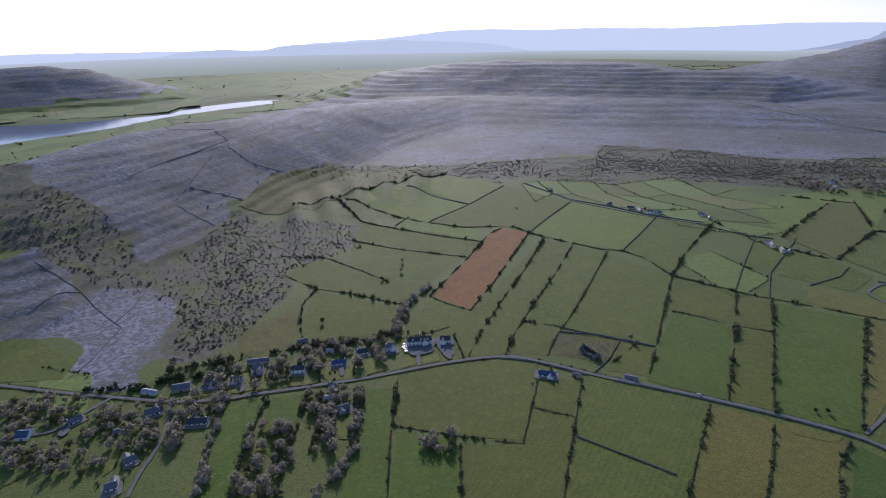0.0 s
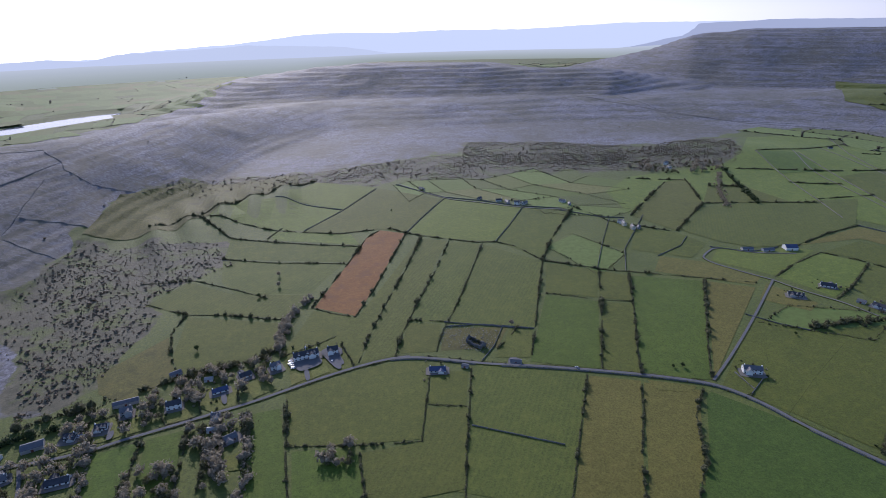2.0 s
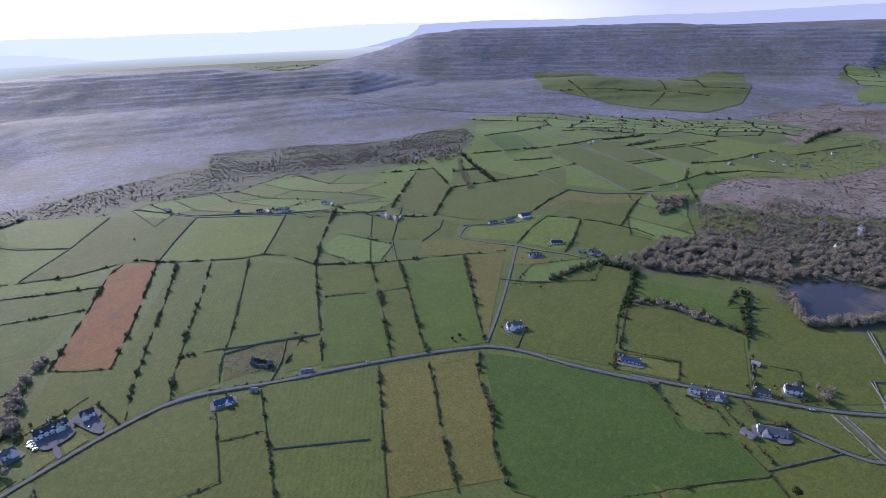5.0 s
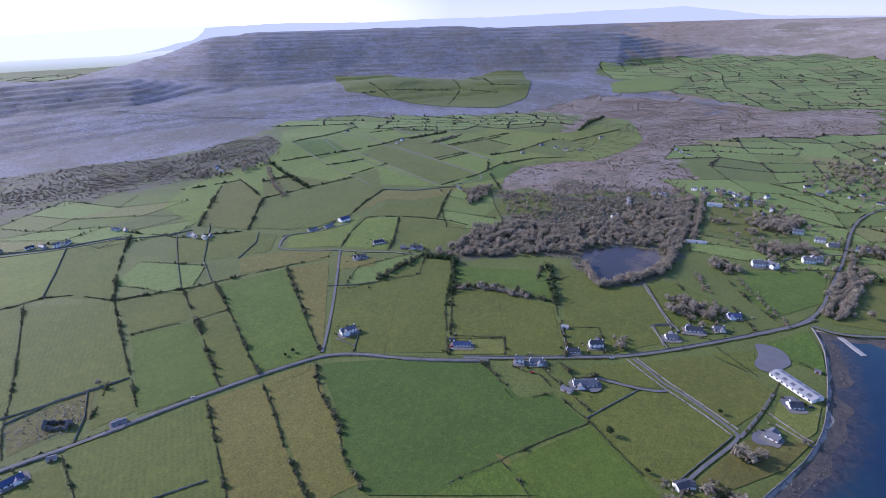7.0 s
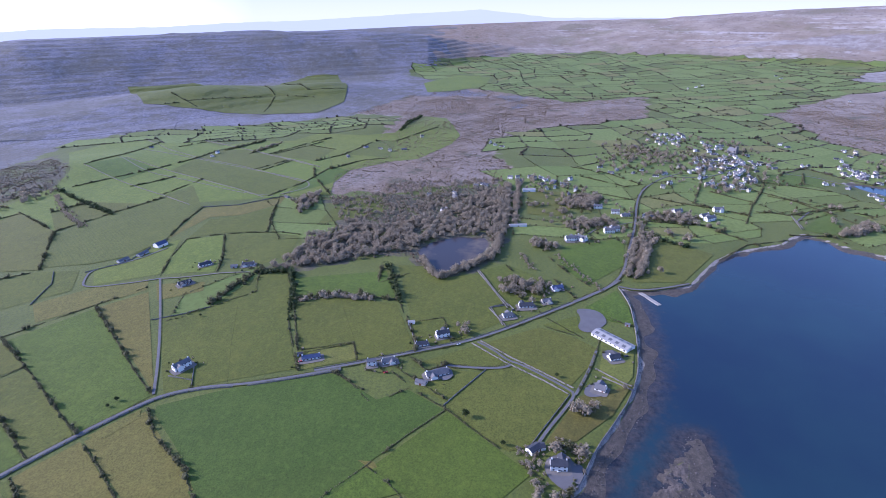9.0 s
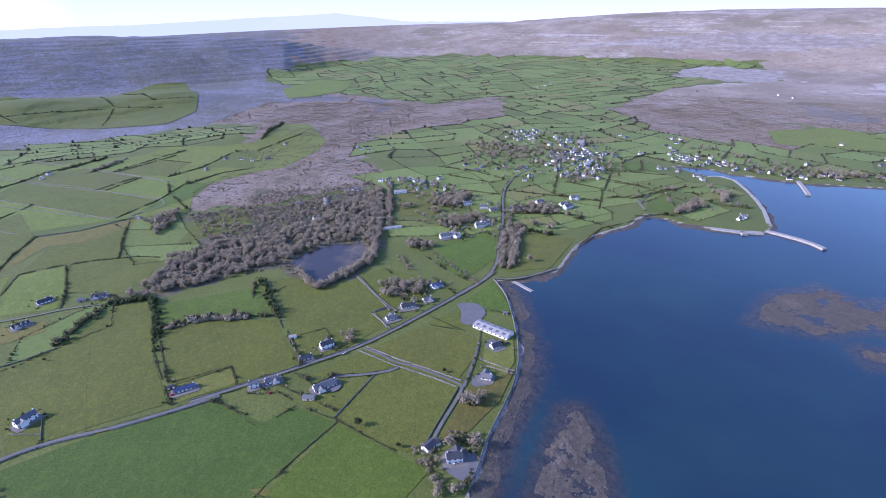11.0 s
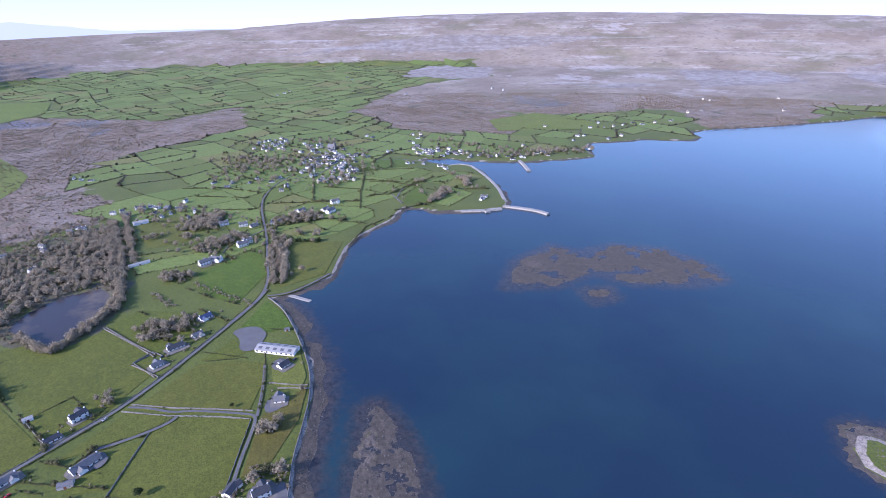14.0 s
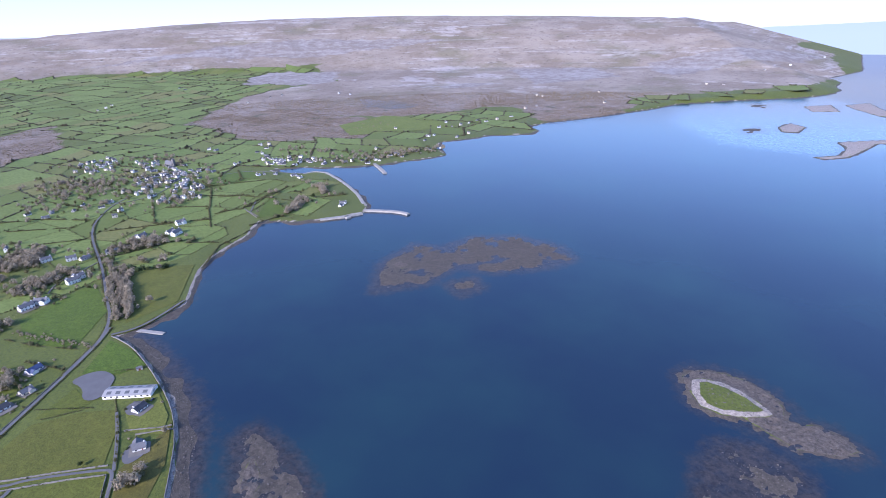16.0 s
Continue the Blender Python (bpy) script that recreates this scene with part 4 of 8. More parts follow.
def clump_template(lobes, small, sprays, spread, size=0.26):
    """A shrub or crown one metre high and wide: lumps, smaller tufts, and loose sprays that break the outline."""
    vs, ts, k = [], [], 0
    for i in range(lobes + small):
        big = i < lobes
        body, tris = (ICO, ICO_TRIS) if big else (OCTA, OCTA_TRIS)
        a, rad = dice.uniform(0, 6.28), spread * (dice.uniform(0.2, 1.0) if i else 0.0) * (1.0 if big else 1.15)
        c = np.array([rad * math.cos(a), rad * math.sin(a), dice.uniform(0.3, 0.6 if big else 0.8) * (1 - 0.25 * (rad / max(spread, 0.01)) ** 2)])
        s = dice.uniform(0.8, 1.2) * size * (1.2 if i == 0 else 1.0 if big else 0.62)
        turn = Matrix.Rotation(dice.uniform(0, 6.28), 3, Vector(dice.normal(0, 1, 3)).normalized())
        v = (body * dice.uniform(0.7, 1.35, (len(body), 1))) @ np.array(turn).T * s
        vs.append(v + c)
        ts.append(tris + k)
        k += len(body)
    for i in range(sprays):
        a, e = dice.uniform(0, 6.28), dice.uniform(-0.3, 1.45)
        rad = dice.uniform(0.32, 0.54)
        c = np.array([rad * math.cos(a) * math.cos(e), rad * math.sin(a) * math.cos(e), 0.48 + rad * math.sin(e) * 0.95])
        vs.append(c + dice.normal(0, 0.075, (3, 3)))
        ts.append(np.array([(k, k + 1, k + 2)]))
        k += 3
    v = np.concatenate(vs)
    v[:, 2] = np.maximum(v[:, 2], 0.0)
    return v, np.concatenate(ts)


SHRUBS = [clump_template(2, 5, 20, 0.28, 0.24) for _ in range(7)]
CROWNS = [clump_template(2, 12, 62, 0.36, 0.20) for _ in range(9)]
LUMPS = [clump_template(1, 0, 0, 0.0) for _ in range(8)]
ROUGH = [clump_template(0, 2, 4, 0.22, 0.42) for _ in range(8)]
DOTS = [clump_template(0, 1, 1, 0.0, 0.62) for _ in range(8)]
TINY = [clump_template(1, 1, 4, 0.2) for _ in range(6)]


def scatter(name, spots, sizes, tall, templates, material, seed=1, sink=0.1, few=0):
    """Many clumps joined into one mesh, each turned and scaled by chance."""
    rng = np.random.default_rng(seed)
    z = land_height(spots[:, 0], spots[:, 1])
    vs, ts, k = [], [], 0
    pick = rng.integers(0, len(templates), len(spots))
    if few:
        # the first spots take the plain shapes, the rest the fuller ones
        pick[:few] = rng.integers(0, 6, few)
        pick[few:] = rng.integers(6, len(templates), len(spots) - few)
    turn = rng.uniform(0, 6.283, len(spots))
    sizes, tall = np.asarray(sizes, float), np.asarray(tall, float)
    for p, (v, t) in enumerate(templates):
        w = np.where(pick == p)[0]
        if not len(w):
            continue
        c, q, sc = np.cos(turn[w])[:, None], np.sin(turn[w])[:, None], sizes[w][:, None]
        block = np.stack([spots[w, 0][:, None] + sc * (v[None, :, 0] * c - v[None, :, 1] * q), spots[w, 1][:, None] + sc * (v[None, :, 0] * q + v[None, :, 1] * c), z[w][:, None] + tall[w][:, None] * (v[None, :, 2] - sink)], -1)
        vs.append(block.reshape(-1, 3))
        ts.append((t[None] + (k + np.arange(len(w)) * len(v))[:, None, None]).reshape(-1, 3))
        k += len(w) * len(v)
    return new(name, fast_mesh(name, np.concatenate(vs), np.concatenate(ts), [material]))


hedge_count = 0


def hedge(tall, line):
    """A bank with shrubs of uneven height along it, and a thorn tree here and there."""
    global hedge_count
    hedge_count += 1
    rng = np.random.default_rng(100 + hedge_count)
    thick = tall >= 5
    q, d = resample(line, 1.5 if tall < 5 else 1.9)
    gaps = wave_noise(q[:, 0], q[:, 1], 38, hedge_count)
    keep = (gaps > -0.8) | thick
    q, d, gaps = q[keep], d[keep], gaps[keep]
    if len(q) < 2:
        return None
    side = np.stack([-d[:, 1], d[:, 0]], 1)
    low = q + side * rng.normal(0, 0.3 + 0.22 * tall * thick, (len(q), 1))
    far = 1.0 + 1.1 * float(np.clip((np.hypot(q[:, 0], q[:, 1]).mean() - 600) / 700, 0, 1))
    base = np.full(len(low), min(1.1 + 0.12 * tall, 2.0) * far)
    spots = [low]
    wide = [base * rng.uniform(0.8, 1.5, len(low))]
    high = [np.full(len(low), 0.95 * far) * rng.uniform(0.7, 1.5, len(low))]
    share = 0.10 + 0.05 * tall if not thick else 0.7
    up = rng.uniform(0, 1, len(q)) < share * (0.55 + 0.9 * (gaps + 0.4).clip(0, 1.2))
    tq = q[up] + side[up] * rng.normal(0, 0.4 + 0.3 * tall * thick, (up.sum(), 1))
    th = tall * np.clip(rng.lognormal(0.05, 0.42, up.sum()), 0.5, 2.2)
    spots.append(tq)
    high.append(th)
    wide.append(th * rng.uniform(0.8, 1.3, up.sum()))
    ob = scatter("hedgerow", np.concatenate(spots), np.concatenate(wide), np.concatenate(high), ROUGH[:6] + SHRUBS, LEAF if tall < 5 else (LEAF, LEAF_GREEN, TWIG)[hedge_count % 3], hedge_count, few=len(low))
    words = "thick belt of dark tall bushes along a field" if thick else "dark hawthorn hedgerow with scattered bushes between fields"
    return tagged(ob, words, "hedge", "field hedges", "stuff")


wall_count = 0


def wall(tall, line):
    """A dry stone wall of leaning courses with a ragged top and a little bramble."""
    global wall_count
    wall_count += 1
    rng = np.random.default_rng(700 + wall_count)
    q, d = resample(line, 1.4)
    side = np.stack([-d[:, 1], d[:, 0]], 1)
    z = land_height(q[:, 0], q[:, 1])
    n = len(q)
    top = tall * rng.uniform(0.75, 1.2, n)
    rows = []
    for k, up in ((-0.4, -0.3), (-0.24, 1.0), (0.0, 1.12), (0.24, 1.0), (0.4, -0.3)):
        w = q + side * (k + rng.normal(0, 0.05, (n, 1)))
        rows.append(np.stack([w[:, 0], w[:, 1], z + np.where(up > 0, top * up, up)], 1))
    quads = np.array([(k * n + i, k * n + i + 1, k * n + n + i + 1, k * n + n + i)[::-1] for k in range(4) for i in range(n - 1)])
    ob = tagged(new("stone_wall", fast_mesh("stone_wall", np.concatenate(rows), quads, [STONE])), "grey dry stone field wall with ragged top", "wall", "field walls")
    far = np.hypot(q[:, 0], q[:, 1]).mean() > 800
    pick = rng.uniform(0, 1, n) < (0.0 if tall < 1 else 0.22 if far else 0.26)
    if pick.sum() > 1:
        s = rng.uniform(0.9, 2.4, pick.sum())
        b = scatter("bramble", q[pick] + rng.normal(0, 0.5, (pick.sum(), 2)), s * 1.1, s, TINY, LEAF, 900 + wall_count)
        tagged(b, "low dark brambles growing along a stone wall", "bramble", kind="stuff")
    return ob


def fence(tall, line):
    """Posts and two wires, with rank grass at their feet."""
    q, d = resample(line, 4.0)
    holder = tagged(new("wire_fence"), "thin post and wire fence across pasture", "fence", "wire fences")
    for x, y in q:
        bm = bmesh.new()
        bmesh.ops.create_cone(bm, cap_ends=True, segments=5, radius1=0.09, radius2=0.07, depth=tall + 0.3, matrix=Matrix.Translation((x, y, height(x, y) + tall / 2 - 0.1)))
        part("post", bm, BARK, holder)
    r, _ = resample(line, 2.0)
    tagged(scatter("rank_grass", r, np.full(len(r), 1.0), np.full(len(r), 0.6), TINY, LEAF_GREEN, 5), "rank grass along a wire fence", "grass", kind="stuff")


def fill_points(outline, spacing, seed):
    rng = np.random.default_rng(seed)
    o = np.array(outline)
    lo, hi = o.min(0), o.max(0)
    n = int((hi[0] - lo[0]) * (hi[1] - lo[1]) / spacing ** 2)
    p = rng.uniform(lo, hi, (max(n, 1), 2))
    return p[inside(p[:, 0], p[:, 1], outline) & ~inside(p[:, 0], p[:, 1], LAKES[1][0])]


wood_count = 0
HOMES = []


def trees_joined(name, spots, tall, crown, seed):
    """Wood: every tree with its own stem and crown, joined because nobody could count them."""
    rng = np.random.default_rng(seed)
    n = len(spots)
    h = tall * rng.uniform(0.65, 1.25, n)
    ob = scatter(name, spots, h * rng.uniform(0.8, 1.15, n), h, CROWNS, crown, seed, -0.05)
    z = land_height(spots[:, 0], spots[:, 1])
    a = np.array([0, 2.1, 4.2])
    foot = np.stack([0.22 * np.cos(a), 0.22 * np.sin(a), a * 0 - 0.3], 1)
    tip = np.array([[0, 0, 1.0]])
    v = np.concatenate([np.concatenate([foot * (1, 1, 1), tip * hh * 0.7]) + (x, y, zz) for (x, y), zz, hh in zip(spots, z, h)])
    t = np.concatenate([np.array([(0, 1, 3), (1, 2, 3), (2, 0, 3)]) + 4 * i for i in range(n)])
    stems = new("stems", fast_mesh("stems", v, t, [BARK]))
    stems.parent = ob
    return ob


def wood(outline, tall=8.0, spacing=6.6, crown=None):
    DRAWN.append(outline)
    global wood_count
    wood_count += 1
    p = fill_points(outline, spacing, 300 + wood_count)
    thin = wave_noise(p[:, 0], p[:, 1], 55, 40 + wood_count) > -0.85
    pond = LAKES[1][0]
    p = p[thin & ~inside(p[:, 0], p[:, 1], pond) & (edge_distance(p[:, 0], p[:, 1], pond + pond[:1]) > 3)]
    if len(p):
        tagged(trees_joined("woodland", p, tall, crown or TWIG, 300 + wood_count), "bare grey brown woodland with budding twigs", "woodland", kind="stuff")


def grove(outline, spacing=6.8):
    global wood_count
    wood_count += 1
    p = fill_points(outline, spacing * 0.85, 500 + wood_count)
    for hx, hy, length in HOMES:
        p = p[np.hypot(p[:, 0] - hx * 0.99, p[:, 1] - hy * 0.99) > length * 0.5 + 5.5]
    for w, line in ROADS:
        p = p[edge_distance(p[:, 0], p[:, 1], line) > w / 2 + 2.2]
    for lawn in LAWNS:
        p = p[~inside(p[:, 0], p[:, 1], lawn)]
    for k, (mat, words) in enumerate(((TWIG, "bare brown garden trees"), (LEAF, "dark evergreen garden trees and shrubs"), (TWIG, "budding brown garden bushes"))):
        mine = p[k::3]
        if len(mine):
            tagged(trees_joined("grove", mine, (9.0, 6.0, 6.0)[k], mat, 800 + 3 * wood_count + k), words, "trees", kind="stuff")


def treeline(tall, line, crown=None):
    """A row of trees along a bank or road."""
    global wood_count
    wood_count += 1
    rng = np.random.default_rng(wood_count)
    q, d = resample(line, 3.4)
    p = np.concatenate([q + rng.normal(0, 1.5, q.shape), q + rng.normal(0, 3.0, q.shape)])
    tagged(trees_joined("treeline", p, tall, crown or TWIG, 1500 + wood_count), "row of bare grey brown trees", "trees", kind="stuff")


def roadside():
    """Low walls and hedge banks on both sides of roads and lanes, broken at junctions and gates."""
    for k, (width, line) in enumerate(ROADS):
        if width < 3:
            continue
        for side in (-1, 1):
            q, d = resample(smoothed(line), 2.0)
            q = q + np.stack([-d[:, 1], d[:, 0]], 1) * side * (width / 2 + 1.15)
            ok = np.ones(len(q), bool)
            for j, (w, other) in enumerate(ROADS):
                ok &= edge_distance(q[:, 0], q[:, 1], other) > w / 2 + 1.0
            ok &= wave_noise(q[:, 0], q[:, 1], 60, 300 + k) > -1.3
            run = []
            for p, good in list(zip(q, ok)) + [(None, False)]:
                if good:
                    run.append(tuple(p))
                else:
                    if len(run) > 4:
                        (hedge if (k + side) % 3 else wall)(1.1 if (k + side) % 3 == 0 else 1.4, run)
                    run = []

# ---- the far patchwork of small fields, their hedges, and scrub ----
def open_green(x, y, fields):
    """True where the plain is plain farmland: no rock, heath, scrub, water, wood or field drawn singly."""
    r, b = np.hypot(x, y), np.degrees(np.arctan2(x, y))
    ok = inside(x, y, LAND) & (edge_distance(x, y, COAST) > 14) & (r > 480) & (r < 3500) & (b > -44) & (b < 166)
    high = hill_height(x, y)
    ok &= ~((high > 75) & (b < 78)) & ~(high > 80) & ~((high > 30) & (b < -12) & (r > 1200))
    for kind, outline in ZONES:
        ok &= ~inside(x, y, outline)
    for outline, level in LAKES:
        ok &= ~(inside(x, y, outline) | (edge_distance(x, y, outline + outline[:1]) < 25))
    for outline in fields:
        ok &= ~inside(x, y, outline)
    return ok


def patchwork(fields):
    rng = np.random.default_rng(77)
    nu, nv = 122, 84
    iu, iv = np.meshgrid(np.arange(nu), np.arange(nv), indexing="ij")
    stagger = np.where(iv % 2, 0.0, 0.35)
    u = (iu + stagger) * 64.0 + rng.uniform(-13, 13, iu.shape) - 3600
    v = iv * 88.0 + rng.uniform(-15, 15, iu.shape) - 3300
    c, s = math.cos(radians(24)), math.sin(radians(24))
    x, y = u * c - v * s, u * s + v * c
    x, y = x + 1150 + 55 * wave_noise(x, y, 900, 61), y + 55 * wave_noise(x, y, 900, 62)
    mx = (x[:-1, :-1] + x[1:, :-1] + x[:-1, 1:] + x[1:, 1:]) / 4
    my = (y[:-1, :-1] + y[1:, :-1] + y[:-1, 1:] + y[1:, 1:]) / 4
    ok = open_green(mx, my, fields)
    for ix, iy in ((0, 0), (1, 0), (0, 1), (1, 1)):
        cx, cy = x[ix:nu - 1 + ix, iy:nv - 1 + iy], y[ix:nu - 1 + ix, iy:nv - 1 + iy]
        ok &= inside(cx, cy, LAND) & open_green(0.7 * mx + 0.3 * cx, 0.7 * my + 0.3 * cy, fields)
    verts, quads, k = [], [], 0
    edges = []
    for i, j in zip(*np.where(ok)):
        corner = np.array([(x[i, j], y[i, j]), (x[i + 1, j], y[i + 1, j]), (x[i + 1, j + 1], y[i + 1, j + 1]), (x[i, j + 1], y[i, j + 1])])
        reach = math.hypot(mx[i, j], my[i, j])
        if rng.uniform() < 0.93:
            n = 3 if reach < 1500 else 5
            a, b = np.meshgrid(np.linspace(0, 1, n), np.linspace(0, 1, n), indexing="ij")
            g = (corner[0] * ((1 - a) * (1 - b))[..., None] + corner[1] * (a * (1 - b))[..., None] + corner[2] * (a * b)[..., None] + corner[3] * ((1 - a) * b)[..., None]).reshape(-1, 2)
            verts.append(np.column_stack([g, np.full(len(g), 0.1 if reach < 1200 else 0.8)]))
            for p in range(n - 1):
                for q in range(n - 1):
                    w = k + p * n + q
                    quads.append((w, w + n, w + n + 1, w + 1))
            k += n * n
        edges += [(corner[0], corner[1]), (corner[0], corner[3])]
        if not ok[min(i + 1, nu - 2), j]:
            edges.append((corner[1], corner[2]))
        if not ok[i, min(j + 1, nv - 2)]:
            edges.append((corner[3], corner[2]))
    verts = np.concatenate(verts)
    verts[:, 2] += land_height(verts[:, 0], verts[:, 1])
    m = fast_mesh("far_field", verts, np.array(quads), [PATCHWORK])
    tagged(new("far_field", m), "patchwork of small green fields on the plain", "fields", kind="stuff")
    for name, near, far, gap, wide, shapes, mat in (("near_hedge", 0, 1250, 3.2, 3.0, TINY, LEAF), ("far_hedge", 1250, 9000, 4.6, 4.3, DOTS, FAR_BRUSH)):
        spots, size, tall = [], [], []
        for a, b in edges:
            reach = math.hypot(*a)
            if not near <= reach < far or rng.uniform() < 0.12 + 0.2 * (reach > 2300) + 0.62 * (a[0] < 0 and reach > 1500):
                continue
            n = max(int(math.hypot(*(b - a)) / gap), 2)
            p = a + (b - a) * np.linspace(0, 1, n)[:, None] + rng.normal(0, 0.7, (n, 2))
            low = rng.uniform() < 0.4
            lowland = reach > 1500 and a[0] < 0.15 * a[1]
            h = rng.uniform(0.9, 1.8, n) * (0.7 if lowland else 1) + (0 if low or lowland else 0.9) * rng.uniform(0, 1, n) + (rng.uniform(0, 1, n) < (0.05 if low else 0.18)) * rng.uniform(1.5, 4.0, n)
            spots.append(p)
            tall.append(h)
            size.append(np.maximum(h * 0.9, wide) * rng.uniform(0.8, 1.25, n))
        ob = scatter(name, np.concatenate(spots), np.concatenate(size), np.concatenate(tall), shapes, mat, 4)
        tagged(ob, "brown and dark hedges round the small far fields", "hedges", kind="stuff")


def scrub_cover():
    rng = np.random.default_rng(55)
    for kind, spacing, mat, tall, words in (("scrub", 4.3, FURZE, 1.25, "dense brown hazel scrub on stony ground"), ("heath", 5.4, FURZE, 1.2, "low brown furze and heather bushes"), ("lime", 30.0, FURZE, 1.0, "lone stunted bushes on limestone pavement")):
        got = []
        for k, (zone, outline) in enumerate(ZONES):
            if zone == kind:
                p = fill_points(outline, spacing, 60 + k)
                p = p[(np.hypot(p[:, 0], p[:, 1]) < (2300 if kind != "lime" else 1700)) & (rng.uniform(0, 1, len(p)) < np.clip((0.62 if kind != "lime" else 0.3) + 0.5 * wave_noise(p[:, 0], p[:, 1], 210, 90 + k), 0.06, 1))]
                got.append(p)
        p = np.concatenate(got)
        n = len(p)
        h = tall * rng.uniform(0.5, 1.5, n) + (rng.uniform(0, 1, n) < 0.1) * tall * 1.3
        tagged(scatter("scrub_bush", p, h * rng.uniform(1.0, 1.9, n), h, ROUGH, mat, 14), words, "scrub", kind="stuff")


scrub_cover()

# ---- roads, fields and boundaries of the plan ----
road(3.1, [(-428.6, 408), (-394.9, 403.2), (-360.8, 397.3), (-327.2, 391.3), (-284.7, 385.4), (-237.9, 378.6), (-213.8, 378.4), (-186, 380.9), (-168.6, 386.7), (-141, 392.4), (-103.3, 401.4), (-74.1, 407.6), (-44.4, 417.3), (-13.6, 427.3), (18, 436), (50.5, 441.7), (72, 440.3)])
road(3.1, [(53.1, 441), (76, 438.1), (100.1, 428.2), (142.8, 407.2), (173, 397.5), (227.1, 375.3), (270.4, 355.5), (302.6, 338.7), (320.7, 327.1), (332.8, 312.5), (344.3, 289.9), (351.8, 265.2), (361.6, 244.3), (371.2, 225), (380.9, 207.1), (392.3, 187.1)])
road(3.1, [(383.9, 209.8), (404.2, 172.8), (425.6, 136.8), (447.8, 100.5), (461.9, 77.7), (489, 47.3), (521.1, 16.4), (554.5, -15.7), (585.3, -44.2), (609.1, -63.8), (629.4, -76.5)])
road(3.1, [(563.6, -22.2), (587.3, -44.5), (615.4, -68.1), (658.5, -84.4), (709.3, -91.8), (766, -102.7), (833, -113.8), (901.2, -121.3), (953.6, -128.4), (1008.7, -140.6), (1043, -154.2)])
lane(2.55, [(323.9, 332.2), (356.7, 354.1), (409.2, 392.1), (464.4, 434.4), (525.8, 482.4)])
lane(2.55, [(525.8, 482.4), (507.8, 509.9), (483.4, 557.9), (506.7, 576.6), (530.8, 588.3), (562.9, 556.2), (615.4, 539.3)])
lane(2.5, [(525.8, 482.4), (532.2, 461.5), (544.7, 434.5), (555.6, 416.7), (564.7, 380.9)])
lane(2.5, [(875.1, 504.3), (924.9, 469.9), (959, 483.6), (974.6, 508.3), (1003.8, 578.3), (1031.4, 653.6), (1076.8, 778.8), (1118.3, 912.3), (1148.4, 1013.1)])
lane(2.0, [(1055.5, 998.7), (966, 857.6), (937.5, 754.2), (910, 674.7), (873.3, 580.2), (866.6, 511.7)])
lane(2.55, [(162.2, 1025.4), (223.4, 909), (280.9, 870.7), (331.5, 826.5), (406.1, 792.1)])
lane(2.55, [(461.1, 70.7), (451.9, 55.2), (434.4, 36.9), (431.9, 26.1), (418.5, 4.7), (401.4, -20.3), (396, -24.1), (375.7, -15.8), (349.2, -3.4), (329, 4.2), (319, 6.8)])
lane(2.55, [(396, -24.1), (413.1, -29.8), (440.3, -37.7), (467.8, -43.7)])
lane(3.0, [(429.5, 33.8), (421.8, 40.7), (416.5, 71.3), (416.4, 97.9)])
lane(2.55, [(-284.7, 385.4), (-295.1, 370), (-306.1, 343.2), (-325.5, 339)])
lane(2.55, [(-216, 277.8), (-218.9, 298.7), (-217.4, 320.8), (-220.1, 345.2), (-231.8, 375.6)])
lane(2.55, [(944.2, -392.4), (884.4, -352.3)])
lane(2.55, [(1121.2, -505.9), (1167.5, -472.4), (1177.2, -422.5), (1209, -378.7), (1297.8, -362.6), (1412.4, -378.1), (1494.4, -360)])
lane(2.55, [(1126.6, -191.2), (1115.3, -238.4), (1148.7, -309), (1297.8, -362.6)])
lane(2.55, [(1043, -154.2), (1119.2, -194.4), (1169.7, -255.9), (1224.2, -321.2)])
lane(2.55, [(1637.9, -248.6), (1784.1, -323.7), (1934.9, -375.9), (2080.3, -378.3)])
lane(2.0, [(844.7, -115.3), (821.7, -84.1), (805.5, -56), (777.4, -42.9)])
lane(3, [(612, -73.7), (606.1, -96.1), (615.6, -122.4), (635.7, -157)])
yard([(549.1, -22.3), (549.3, -49.4), (526.6, -57.7), (513.8, -51.4), (497.6, -37.5), (506.2, -25.2), (527.2, -31.1)])
yard([(319.3, -3), (325, -19.1), (316.1, -22.4), (315.7, -31.1), (289.7, -25.9), (288.1, -17.6), (302.1, -2.2)])
yard([(394.3, -30.6), (412, -32.7), (422, -49.9), (408.6, -51.6), (397.6, -46.9)])
yard([(469.8, -49), (472.9, -63.8), (454.2, -66.1), (452.8, -49.3)])
yard([(389.5, 108.4), (399.1, 87.9), (410.8, 86.1), (415.3, 94.5), (401.3, 109.3)])
yard([(-39.9, 459.7), (-15.5, 461.9), (-12.4, 452.9), (-34.9, 445.1)])
yard([(-12.2, 473.5), (3.1, 477.7), (8.2, 457.5), (11.4, 444.5), (4.1, 442.8), (-5.9, 460.8)])
field('brown', [(92.6, 785.4), (125.8, 763), (58.3, 592.7), (29.2, 533.2), (-13, 564.3), (34.8, 676.8), (68.4, 759.6)])
field('olive', [(-21, 813.9), (121.8, 1008.1), (218.6, 909.3), (128.7, 765.2), (93.1, 790.3), (31.5, 790.4)])
field('bright', [(-61.4, 992.1), (8.2, 1086), (117, 1015.6), (45.5, 902.9)])
field('bright', [(-176, 918.3), (-137.1, 962.8), (-66.2, 982.7), (41.3, 896.8), (-22.9, 816.6), (-76.4, 838.8)])
